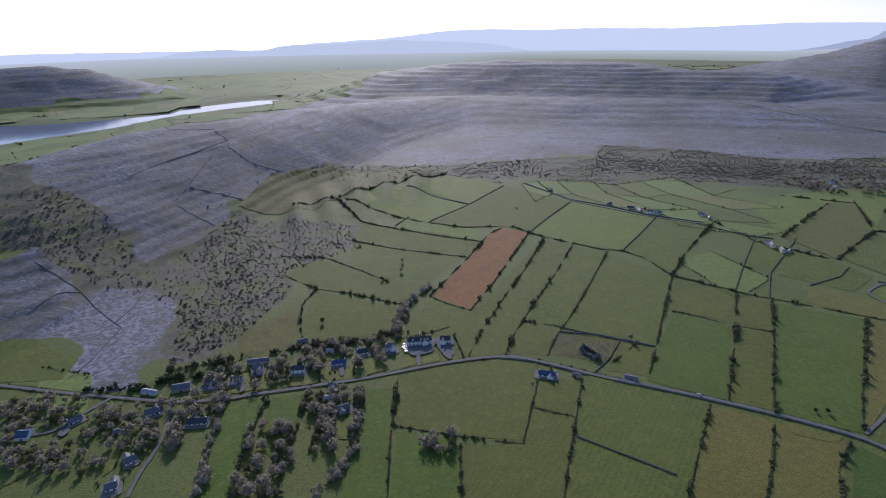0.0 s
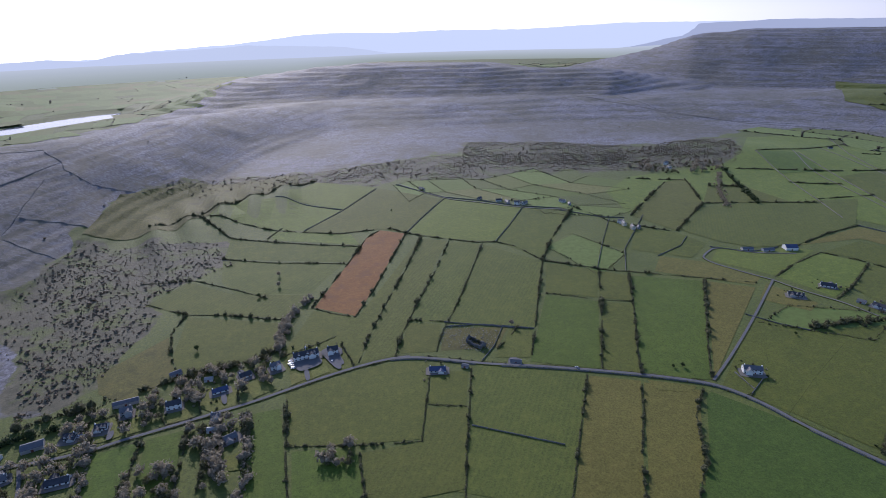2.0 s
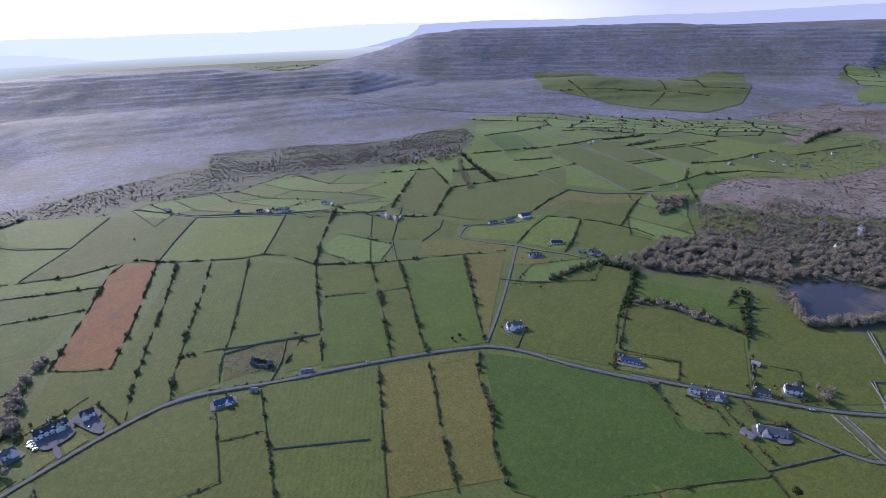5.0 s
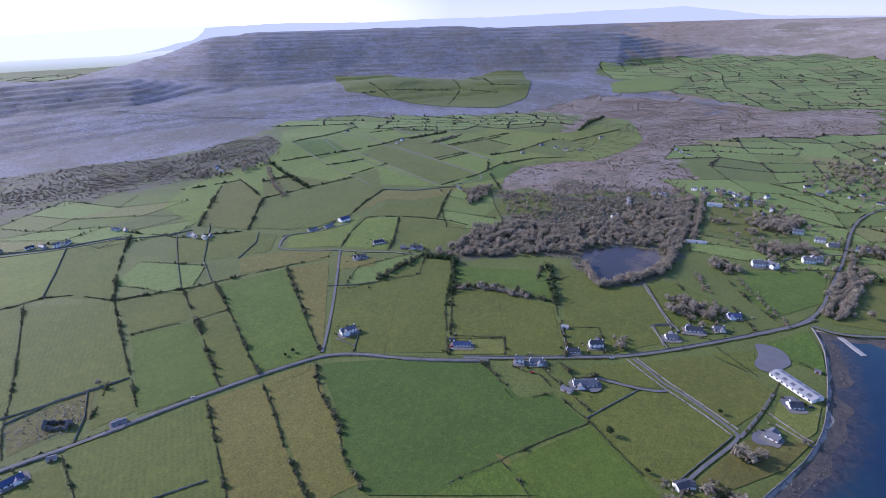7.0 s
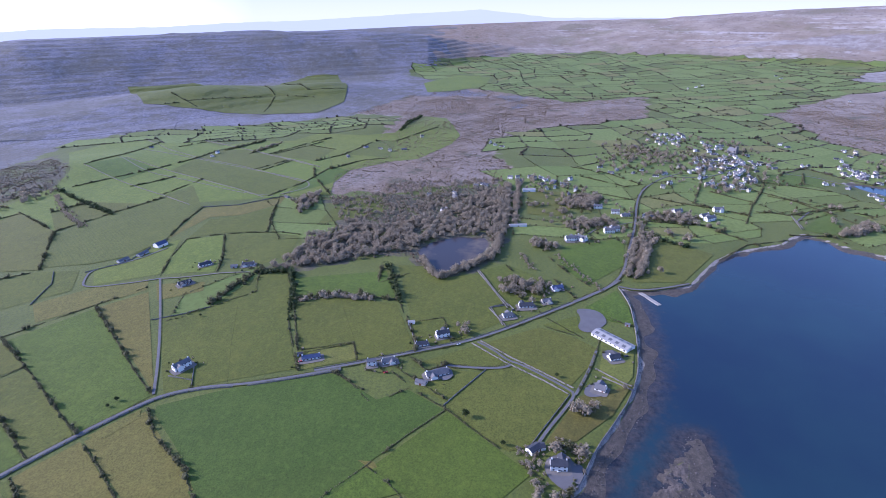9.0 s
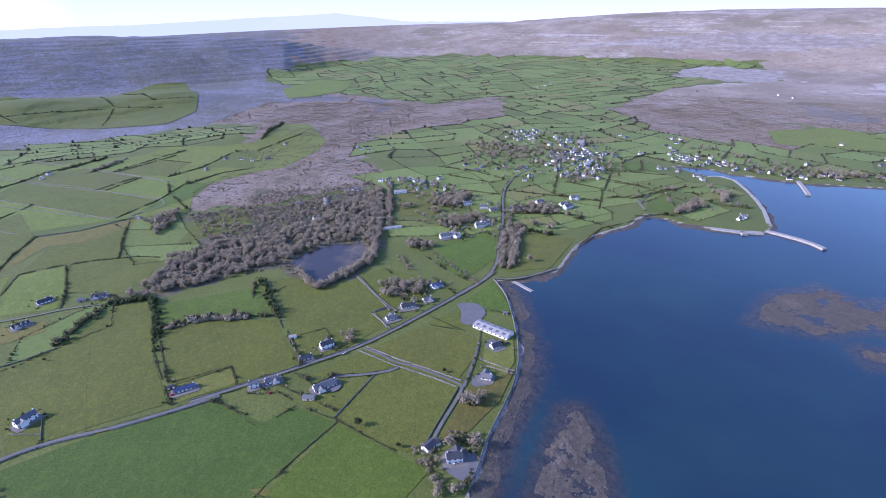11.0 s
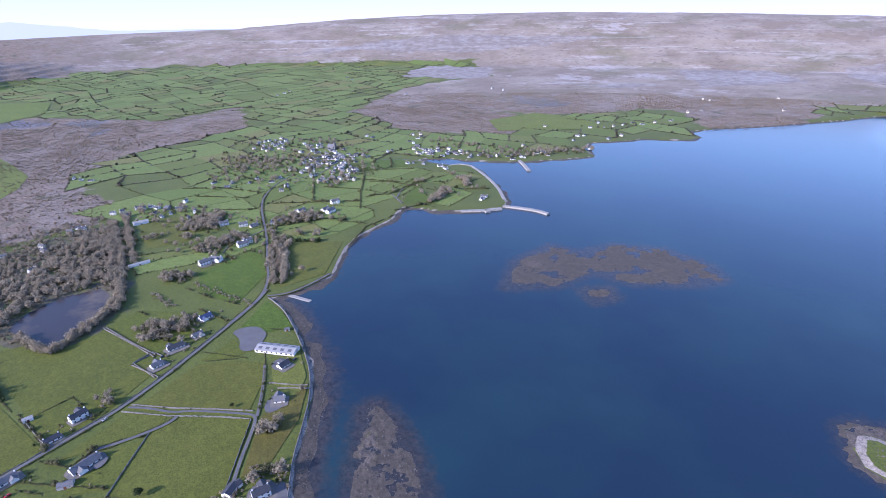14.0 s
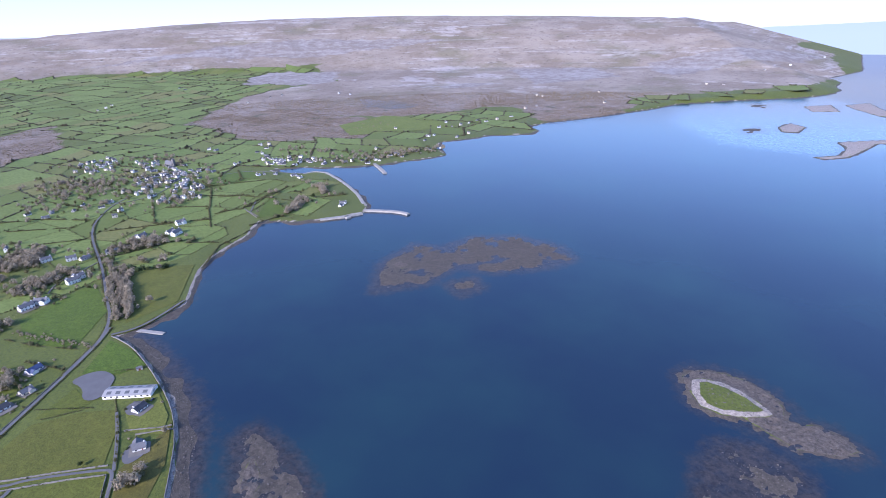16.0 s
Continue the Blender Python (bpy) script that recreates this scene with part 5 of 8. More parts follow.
field('bright', [(222.8, 906), (337.6, 823.5), (245.9, 693.9), (182.7, 724.4), (132.9, 765)])
field('green', [(340.2, 820.8), (407.6, 789.6), (285.8, 617), (247.6, 691.9)])
field('green', [(-125.1, 805.9), (-71.9, 780.6), (51.7, 726.6), (33.4, 680.5), (-128.3, 736.5)])
field('bright', [(-71, 828.1), (48.2, 780.6), (55.8, 737.3), (-65.7, 790)])
field('silage', [(-129, 730.1), (25.5, 673.1), (-17, 600.9), (-102.5, 621.8), (-122.7, 661.6)])
field('silage', [(-201.5, 620.6), (-162, 671.5), (-102.5, 621.8), (-19.6, 597.9), (-43, 550), (-152, 587.1)])
field('green', [(-149.1, 579.8), (-45.3, 536.9), (-50.7, 485.1), (-94.4, 475.2), (-134.6, 463.5), (-150, 497.9)])
field('green', [(31.4, 528.2), (142.6, 733.1), (67, 557), (22.5, 441.6), (-33.2, 418.8), (-47.5, 474.3), (-14.8, 557.4)])
field('silage', [(145.8, 732.9), (179.3, 716.1), (96.3, 536.3), (58, 445.4), (24.7, 441.6), (68, 554.3)])
field('silage', [(182.6, 709.6), (222.5, 690.9), (135.6, 515.8), (117.2, 493.3), (85.1, 506), (145.5, 629.7)])
field('olive', [(83.3, 502.6), (115.7, 491), (98, 442.3), (62.1, 448.2)])
field('silage', [(226, 686.8), (281.9, 610.7), (206.5, 456), (187.2, 464.7), (118.4, 484.3), (177.5, 592.6)])
field('rough', [(117.4, 480), (181.2, 466.9), (158.2, 432.4), (102.8, 442.1)])
field('olive', [(182.2, 462.7), (204.3, 453.2), (183.1, 408.1), (150.3, 417.4)])
field('olive', [(-43, 412.9), (23.1, 431.4), (60.7, 436), (87.3, 426.1), (60.2, 328.3), (5.6, 336), (-39.9, 346.1)])
field('rough', [(-212.8, 488), (-161.2, 540.4), (-148.5, 486.8), (-134.6, 463.5), (-179.5, 437.2), (-202.2, 456.6)])
field('green', [(-470.9, 465.4), (-413.7, 476.1), (-349.7, 444.5), (-345.1, 411.7), (-426.1, 404.9)])
field('green', [(88.7, 412.8), (118.8, 402.2), (104.2, 357.5), (74, 368.1)])
field('silage', [(72.3, 363.5), (103.6, 353), (77.4, 269.7), (11.8, 303.1), (60.2, 323.4)])
field('silage', [(127.5, 411.2), (220.6, 369.4), (141, 237.1), (79.1, 268.9)])
field('dun', [(222, 367.6), (262.2, 348.5), (181.8, 216), (142, 236.6)])
field('dun', [(263.4, 345.8), (303.4, 323.9), (214.9, 199.2), (184.9, 214.5)])
field('green', [(284.6, 605), (337.9, 565.5), (302.5, 500.1), (251.2, 527.8)])
field('vivid', [(248, 521.2), (298.5, 490.7), (237, 374.2), (180, 402.2)])
field('green', [(339.5, 562.5), (365.9, 542), (337.2, 481.2), (304.2, 499.1)])
field('green', [(300.1, 489.8), (334.3, 474.6), (266.7, 358.5), (239.8, 372.8)])
field('vivid', [(369.7, 539.9), (444.2, 503.1), (321.8, 333.8), (269.5, 357)])
field('dun', [(447.4, 501.4), (491.4, 471.6), (326.9, 334.4)])
field('green', [(440.3, 417.6), (472.2, 375.8), (562.6, 364.4), (566.6, 325.5), (454.9, 272.5), (383.6, 228.4), (354.8, 280.6), (327.2, 324.7)])
field('silage', [(521.8, 665.2), (626, 739.7), (721.9, 732.3), (901.9, 700.5), (788.8, 605), (643.6, 564.7), (579.3, 572.7), (548, 603.8)])
field('dun', [(643.2, 562), (781.7, 594.7), (808, 543.1), (871.5, 487.8), (827.3, 476.5), (760.7, 512), (742.7, 557.7)])
field('green', [(654, 534), (733.9, 550.4), (756.3, 508.6), (819.7, 475), (703.6, 433.9), (680.7, 501.3)])
field('olive', [(678.5, 487.2), (696.9, 430.8), (693.7, 374.5), (630.5, 359.4), (586.3, 378.8), (599.1, 439.6)])
field('bright', [(538.1, 487.3), (593.1, 514), (647.6, 532.3), (674.3, 489.4), (597.2, 443.1), (557.4, 427.5), (549.8, 455.9)])
field('bright', [(535.5, 589), (564.5, 562.4), (627.2, 554.3), (648.5, 542.5), (537.7, 491.8), (494, 551.8)])
field('dun', [(438.7, 582.4), (488.6, 545.5), (522.2, 495.9), (495.1, 477.5), (404.9, 543)])
field('green', [(443, 722.4), (472.2, 693.3), (410.8, 614.9), (386.3, 641.1)])
field('green', [(466.4, 684.4), (512.4, 652.5), (525.9, 602.5), (476.5, 566.3), (414.2, 613)])
field('dun', [(511.3, 476.8), (529.1, 421.2), (506.4, 408.7), (474.9, 446.7)])
field('vivid', [(559.5, 317.9), (600.9, 210.3), (535.1, 178.5), (533.5, 253.7), (507.5, 290)])
field('green', [(495.9, 284.1), (524.2, 249.2), (520.8, 171.9), (434.7, 128), (384, 222.7)])
field('green', [(623.1, 200.8), (623.6, 165.9), (592.7, 142.6), (614.5, 95.4), (538.8, 49.1), (501.6, 54.8), (457.7, 92.6), (438.2, 125.8)])
field('lawn', [(406.5, 233.1), (433.5, 190.4), (411.7, 178.5), (384.2, 220.3)])
field('green', [(625.2, 91.2), (649.3, 63.5), (611.1, 4.8), (557.8, 15.6), (540.7, 45.6)])
field('dark', [(311.3, 319.1), (344, 273.2), (384.3, 190), (356.3, 140.3), (374.5, 117.5), (355.1, 81.3), (285, 124.4), (249.5, 148), (234.1, 228.1), (260.8, 256), (302.9, 314.6)])
field('vivid', [(352.9, 78), (300.3, 6.4), (275.6, 23.4), (262.4, 85.7), (282.1, 120.3)])
field('olive', [(361.6, 81.7), (416.1, 55.5), (424.2, 33.2), (395.3, -20.3), (328.1, 8.3), (318.8, 24.4), (333.5, 47.8)])
field('olive', [(457.8, 66.2), (501.1, 12), (489.2, -22.4), (472.8, -43.9), (440.1, -36.2), (407.8, -20.2), (439.3, 31)])
field('olive', [(417.6, 117.3), (453.5, 72.2), (433.3, 42), (421.7, 45.9), (416.8, 87.4)])
field('olive', [(365.8, 79.3), (411.9, 59.1), (409.7, 91.2), (376.2, 109)])
field('rough', [(395.1, -27.4), (410.8, -58.3), (421.9, -73.3), (376.5, -53.9), (339.8, -24.9), (333.2, -1.9)])
field('lawn', [(461.1, -48.6), (482, -79.7), (432.1, -74.2), (411.7, -63.1), (433, -45)])
field('green', [(507.4, 9.4), (532.1, -25.2), (498.4, -30.8), (496.2, -19.5)])
field('vivid', [(723.4, -7), (770.8, -92.4), (675.9, -85.8), (609.7, -38.6), (660.3, -4.2)])
field('olive', [(764.8, -122.4), (753, -180.3), (733.6, -204.7), (639.2, -151.3), (627.7, -91.8), (721.4, -106.6)])
field('vivid', [(552.8, -34.4), (601, -70.5), (562.1, -81.1), (525.9, -83.7), (527, -60), (548.1, -43.3)])
field('olive', [(989.7, 61.2), (978.3, -19.6), (853.5, -14.5), (849.4, 52)])
field('vivid', [(900.8, -385.3), (965.6, -428.4), (830.7, -402.5), (852.2, -350.4)])
field('vivid', [(1208.9, -405.5), (1164.4, -484.3), (1089.8, -467.5), (1100.7, -370.5)])
field('bright', [(1478.8, -913), (1502.3, -1106.3), (1348, -1169), (1175.8, -1128.7), (1254.8, -959.6), (1321, -848.3)])
field('vivid', [(-182, 376.4), (-152.6, 381.9), (-151.4, 320), (-148.1, 275.5), (-171.1, 275.8), (-179.5, 338.4)])
field('vivid', [(-147.2, 383.3), (-120, 386.7), (-119.2, 343.9), (-119.2, 302.8), (-134.3, 319.7), (-146, 344.3)])
field('vivid', [(-69.7, 392.9), (-46.6, 394.2), (-39.6, 274.3), (-71.7, 274.7), (-68.6, 318.8)])
field('vivid', [(-37.6, 340.2), (-3.1, 334.8), (10.4, 323.7), (9.7, 273.8), (-37.3, 274.3)])
field('silage', [(13.8, 325), (60.6, 324.7), (75.1, 361.7), (105.1, 354.9), (79.6, 272.7), (12.6, 273.8)])
field('dun', [(287.9, 131.9), (288.9, 119.3), (284.2, 115.2), (278.1, 123.8)])
field('dun', [(268.3, 348.3), (304.7, 329.2), (296.1, 322.7), (269.4, 332.7)])
# hillside pastures whose walls were traced one by one
HILLSIDE = [(608.8, 940.1), (755.6, 952.7), (836.4, 955.7), (922.3, 1002.2), (1089.6, 1174.4), (1260.6, 1155.4), (1237.8, 1054.4), (1269.1, 947.8), (1225.5, 851.1), (1303.3, 778.2), (1279.9, 664.3), (1320.4, 613.7), (1081.1, 487.6), (958.2, 493.8), (861.9, 499.1), (806.7, 624.2), (823.6, 701.8), (717.1, 736.6), (638.3, 756.7), (517.6, 656.5), (491, 737.5), (517.1, 865.3)]
UPPER_LOBES = [(1285, 770), (1275.6, 706.1), (1396.6, 667.6), (1388.7, 517.6), (1426.6, 450.5), (1713.2, 444.8), (1682.9, 364.9), (1446, 275.4), (1345.6, 277.9), (1178.9, 321.8), (1143.4, 377.3), (1059.1, 437.7), (962.3, 435), (893.8, 411.6), (870, 490), (958, 492), (1081, 486), (1320, 612), (1281, 664)]
field('bright', HILLSIDE, 0.30)
field('bright', UPPER_LOBES, 0.34)
field('green', [(984.5, 814.9), (1099.5, 827.4), (1054.3, 693.7), (1017.8, 616.6), (958.2, 493.8), (862, 521), (895.5, 603.8), (942.6, 713.1)])
field('vivid', [(898.3, 863.5), (967.7, 1011.7), (1049.9, 979.7), (992, 852.6)])
field('silage', [(1099.5, 827.4), (1175.3, 825.1), (1200, 760), (1153.7, 661.7), (1117.5, 599.2), (1027.7, 623.4), (1054.3, 693.7)])
field('olive', [(653.1, 885.1), (704.9, 895.9), (638.3, 756.7), (517.6, 656.5), (491, 737.5)])
field('green', [(714, 840), (774, 815), (782, 715), (640, 757)])
field('olive', [(1162, 683.3), (1298.1, 637), (1268.4, 629.4), (1237.3, 545), (1120.5, 545.1)])
field('vivid', [(962, 440), (1059, 440), (1081, 486), (958, 492), (880, 490)])
field('silage', [(1192, 503.5), (1321, 481.5), (1345, 467), (1342, 425), (1180, 390)])
field('green', [(812.8, 377), (878.4, 356.6), (894.1, 309.1), (821.8, 285.5), (788.2, 312.8), (768.7, 343.7), (739, 369.1)])
yard([(-36.5, 458.6), (-11, 461.9), (-8.7, 449.9), (-23.7, 443.4), (-32.3, 442.8)])
yard([(-27, 443.2), (-22.7, 445.4), (-21.1, 427.5), (-25.2, 425.3)])
yard([(-11.1, 469.9), (-5.5, 476), (8.2, 475.9), (11.3, 461.9), (3.5, 458), (8.6, 437.9), (3.2, 436), (-6.5, 458)])
yard([(-97.7, 427), (-94, 429.8), (-90.1, 412.3), (-94.6, 411.3)])
yard([(-178.9, 399.8), (-174.6, 401.7), (-173.3, 391.4), (-178.3, 389.1)])
yard([(-304.2, 339.7), (-301.3, 347.6), (-295.1, 345), (-296.5, 335.9)])
yard([(403.3, 93.5), (412.8, 87.8), (401.6, 82.6), (394.8, 85.5), (391.3, 92.2)])
yard([(161.5, 413.6), (173.7, 408.6), (168.5, 395.6), (157.2, 398.1)])
field('lawn', [(-113.3, 439.6), (-112.3, 413), (-103.1, 405.1), (-83.2, 407.6), (-84, 434)])
field('lawn', [(-196.4, 413.7), (-179.3, 419.3), (-166.2, 394.4), (-177.1, 389.6), (-187.7, 389.1)])
field('lawn', [(-140.3, 412.8), (-124.1, 415.9), (-116, 401.6), (-135, 397.7)])
field('lawn', [(-171.4, 413.9), (-159.8, 416.4), (-151.8, 395.9), (-163.5, 393.4)])
field('lawn', [(-39.8, 440.2), (-34.5, 442.7), (-25.6, 435.3), (-26.4, 429.2), (-37.7, 424.3)])
field('lawn', [(-20.4, 441.5), (-6.4, 446), (-3.2, 436), (-19, 429.6)])
field('lawn', [(-215.9, 394.8), (-198.5, 394.9), (-192.8, 388.8), (-209.3, 384.7)])
field('lawn', [(-253.4, 319.8), (-250.6, 327), (-243.9, 322.1), (-239.6, 302.6), (-244, 296.5)])
field('lawn', [(-86.4, 347.4), (-76.4, 349.7), (-74.5, 331.7), (-81.6, 332.1)])
field('lawn', [(-77.8, 435.1), (-67.8, 440.8), (-50.1, 423), (-69.9, 414.1)])
field('green', [(1985.3, 1758.3), (2152.5, 1569.5), (2080.4, 1196.6), (2300, 1233.8), (2456.6, 1190.8), (2525.7, 1067.5), (2141.4, 866.4), (1928.9, 799.5), (1724.8, 815.8), (1664.8, 980.4), (1657.8, 1188.9), (1645.8, 1408.1)])
field('bright', [(2405.2, 620.5), (2656.6, 514.6), (2598.2, 352.6), (2362.8, 346.1), (2226.1, 464.2), (2187.9, 549.9)])
field('rough', [(-318.3, 1000.1), (-212.8, 1115.1), (-27.2, 1144.6), (-25.8, 1066.1), (-145.8, 949.8), (-207.9, 857), (-280.3, 849.6), (-332.1, 848.1)])
field('dark', [(236.4, 235.9), (221.5, 216.8), (209.9, 188.4), (246.0, 125.1), (284.1, 124.1), (288.7, 133.3)])
field('vivid', [(231.7, 149.9), (282.4, 122.9), (267.8, 88.2)])
hedge(3, [(-175.2, 912.9), (-126.8, 877.4), (-76.1, 836.1), (-20.9, 808.8), (31.4, 788), (84.3, 790.3)])
hedge(3, [(-127.6, 810.9), (-72.3, 785.4), (-3.2, 753.3), (53.7, 730.8)])
hedge(2.5, [(-129.9, 736.5), (-66.3, 706), (-11, 688.8), (28.7, 676.8)])
hedge(2, [(-73.2, 797.5), (-53.4, 835.7)])
hedge(3, [(92.8, 787.9), (68.4, 759.6), (34.8, 676.8), (3.8, 608.4), (-16.3, 564.3)])
hedge(3, [(-16.3, 564.3), (9.4, 542.5), (29.1, 530.8)])
hedge(3, [(29.1, 530.8), (58.3, 592.7), (92.5, 676.5), (128.3, 762.8), (110.3, 787.4), (93.1, 790.3)])
hedge(3, [(128.3, 762.8), (153.8, 741.2), (182.2, 722.3), (216.2, 699.2), (245.3, 692), (268.2, 668.1), (283.9, 612.2)])
hedge(3.5, [(144.6, 735.1), (106.3, 640), (68.3, 556.9), (37.2, 484), (23.7, 443.5)])
hedge(3.5, [(181.6, 711.8), (144.1, 629.8), (97.5, 536.3), (83.9, 506.1), (67.9, 473.3), (59.1, 445.4)])
hedge(2.5, [(226.1, 692.7), (178.3, 595.6), (136.8, 515.7), (114, 477), (99.1, 442.3)])
hedge(3, [(283.9, 612.2), (240.3, 524.3), (203.7, 448.2), (185.6, 412.3)])
hedge(3.5, [(-202.7, 625.5), (-151.7, 585.6), (-109.3, 573.2), (-61, 551.6), (-42.5, 543.4)])
hedge(5, [(-49.1, 479.7), (-43.5, 538.1), (-16.8, 590.4)])
hedge(4, [(-49.4, 482.9), (-71.3, 472.6), (-105, 470.1), (-134.2, 461.4), (-167.5, 451.1)])
hedge(3.5, [(-151.7, 585.6), (-159.5, 546.9), (-151.2, 497.9), (-136.3, 463.5)])
hedge(4, [(283.9, 612.2), (323.7, 675.5), (377.2, 745.9), (414.7, 791.7)])
hedge(3, [(283.9, 612.2), (311.4, 595.5), (340.1, 570.6)])
hedge(3, [(84.2, 508.3), (104.1, 501.8), (125.9, 492.9)])
hedge(3, [(193.5, 466.6), (172.5, 444.2), (157.7, 430.6)])
hedge(4, [(-181.3, 920.9), (-127.7, 970.7), (-68.9, 1029.2), (8.3, 1096.9)])
hedge(4, [(-249.4, 874.8), (-178.8, 905.1), (-127.6, 810.9)])
hedge(3, [(-217.7, 682.1), (-155.1, 675), (-104.2, 635), (-65.3, 602)])
hedge(3, [(287.1, 610), (317.6, 586.9), (347.5, 564.3), (399.4, 537.7), (450, 510.2), (501.4, 482.2)])
hedge(4, [(341, 567.8), (300.4, 486.4), (263.9, 420.4), (239.4, 375.1)])
hedge(4, [(368.2, 542.8), (323.8, 458), (288, 395), (269.6, 359.1)])
hedge(4, [(447.7, 505.3), (396.2, 434.8), (351.1, 374), (325.1, 335.4)])
hedge(2, [(249.9, 525.1), (276.4, 510.9), (299.5, 495.1), (335.2, 480.6)])
hedge(3, [(221.5, 368.9), (197.6, 330.2), (169, 283.9), (141, 237.1)])
hedge(3, [(262.5, 347.3), (239.6, 308.2), (209, 263.2), (188.9, 224.3), (181.9, 211.8)])
hedge(3.5, [(305.7, 322.7), (279.2, 296.2), (255.4, 253.2), (229.9, 226.6), (213, 196)])
hedge(2.5, [(124.1, 408.1), (108.1, 360.1), (91.3, 310.8), (77.1, 265.6)])
hedge(2, [(86.4, 414.1), (72.4, 367.4), (59.5, 325.7)])
hedge(2, [(72.4, 367.4), (105, 355.4)])
hedge(2.5, [(59.5, 325.7), (28.4, 330.6), (5.5, 335.7), (-39.3, 346.4)])
hedge(4, [(-41.8, 404.5), (-41.9, 378.4), (-42.2, 347.9)])
hedge(5, [(575.3, 326.9), (517.4, 299), (464.1, 276.5)])
hedge(2.5, [(464.1, 276.5), (420.9, 249.8), (382.3, 225.7)])
hedge(6, [(476.4, 379.6), (511.7, 379.8), (552, 374.8), (578.6, 369.3)])
hedge(7, [(558.2, 379.8), (573.7, 347.6), (572.9, 325.2)])
hedge(5, [(505.8, 282.8), (520.9, 255.8), (525, 227.2), (523.3, 198.8)])
hedge(2, [(399.7, 231.1), (420, 215.3), (434.8, 192)])
hedge(2, [(434.8, 192), (404.5, 174.2)])
hedge(2.5, [(639.9, 561.1), (713.3, 585.5), (786, 599.3)])
hedge(2, [(534.9, 488.9), (591.8, 514.8), (650.1, 533.5)])
hedge(2.5, [(650.1, 533.5), (673.8, 500.1), (691.1, 458.9), (702, 408.5), (698.3, 375.9)])
hedge(3.5, [(672.7, 485.2), (598.9, 441.9), (557.5, 423.5)])
hedge(3, [(700, 431.3), (775.7, 463.4), (846.3, 489.2)])
hedge(3, [(422.5, 801.1), (438.4, 750.9), (443, 722.4), (507.9, 660.9)])
hedge(3, [(561.9, 324.3), (479.3, 276.8), (406.7, 237), (382.1, 224)])
hedge(5, [(506.8, 291.1), (532.1, 253), (530, 216), (529.3, 175)])
hedge(5, [(620.7, 212.6), (524.7, 170.1)])
hedge(3, [(524.7, 170.1), (462.5, 138.7), (433.8, 125.9)])
hedge(1.5, [(408.4, 234.1), (436, 190.3)])
hedge(4, [(607.6, 218.9), (566.9, 210), (600.7, 179.9)])
hedge(2.5, [(386.3, 193.5), (366.9, 156.7)])
hedge(2, [(353.5, 139.3), (376.8, 118.2)])
hedge(1.8, [(399.4, 141.6), (372.4, 108), (356.1, 79.6), (332.3, 47.7), (309.4, 15.2), (296.8, -1.7)])
hedge(2, [(356.1, 79.6), (320.7, 103.2), (284, 124), (257, 140.3), (246.2, 145.7)])
hedge(1.8, [(284, 124), (274.3, 106.1), (259.1, 87.5)])
hedge(2.2, [(491.2, -48.3), (450.1, -40.5), (402.9, -27.3)])
hedge(3, [(496, 153.3), (454.3, 132.6), (435.1, 125.7)])
hedge(2.5, [(503.6, 117.6), (450.2, 94.2)])
hedge(4, [(684.7, 11.2), (644.4, -11.6), (605.8, -41.7)])
hedge(3, [(647.2, 63.6), (596.1, 30.8)])
hedge(2.5, [(617.3, 1.6), (571, -25.3)])
hedge(5, [(787.3, -124.9), (765.3, -152.6), (752.4, -176.4)])
hedge(4, [(642.6, -87.9), (720.5, -101.4), (786, -117)])
hedge(5, [(848.5, -131.9), (848.1, -213.5), (823.8, -239.4)])
hedge(4, [(825.9, -224.6), (797.4, -255.3), (775, -270.9)])
hedge(2.5, [(714.1, -207.3), (776.5, -256.4), (805.1, -317.8)])
hedge(3, [(1164.6, -15.3), (1129.2, -84.1), (1056.2, -144.8)])
hedge(2.5, [(1093.3, -35.6), (1033.2, -119.4)])
hedge(2.5, [(991.7, -51.2), (957.5, -120.3)])
hedge(3, [(1075.1, -313.7), (984.1, -401.2), (932.9, -482.4)])
hedge(3, [(969.6, -317), (1087.2, -366.1), (1160.2, -373.9)])
hedge(2.5, [(965.6, -428.4), (920.5, -376.7), (927.9, -303.9)])
hedge(2.5, [(1208.9, -405.5), (1223.1, -479.1)])
hedge(3, [(1109.7, -261.9), (952.8, -219.9), (901.9, -295.7)])
hedge(8, [(837.1, -415.6), (892.4, -465.1)])
hedge(4, [(826.7, -325.7), (832.2, -382.8), (806.2, -391.4)])
hedge(4, [(878.6, -477.9), (847, -536.7)])
hedge(8, [(889.5, -505.5), (942.6, -521.6)])
hedge(2.5, [(1111, -367.5), (1064.8, -469.8)])
hedge(2, [(1169.4, -459.4), (1098.1, -430)])
hedge(4, [(-150.9, 384.1), (-151.3, 354.2), (-151.4, 320), (-145.4, 273.2)])
hedge(4, [(-117.7, 387.5), (-116.9, 343.9), (-117.2, 302.8), (-115, 277.5)])
hedge(3.5, [(-105.2, 385.8), (-102.6, 343.7), (-101.2, 319.2)])
hedge(5, [(-72.1, 393), (-70.9, 343.3), (-71.1, 307.6), (-78.6, 291.9), (-91, 279.7)])
hedge(4, [(-42.5, 392.5), (-40.8, 346.1)])
hedge(3.5, [(-42.2, 341.6), (-39.2, 274.3)])
hedge(5, [(-187.8, 383.2), (-179.2, 326.1), (-169.2, 275.8)])
hedge(5, [(-252.1, 420.4), (-226.1, 433.4), (-195.6, 437.5), (-187.9, 446.6)])
hedge(5, [(-315.7, 396.6), (-275.7, 396), (-246.3, 407.7), (-219.1, 415.7)])
hedge(3, [(11.8, 326.7), (11, 271.5)])
hedge(2.5, [(-309.3, 287.1), (-296.1, 302.3), (-288, 321.7)])
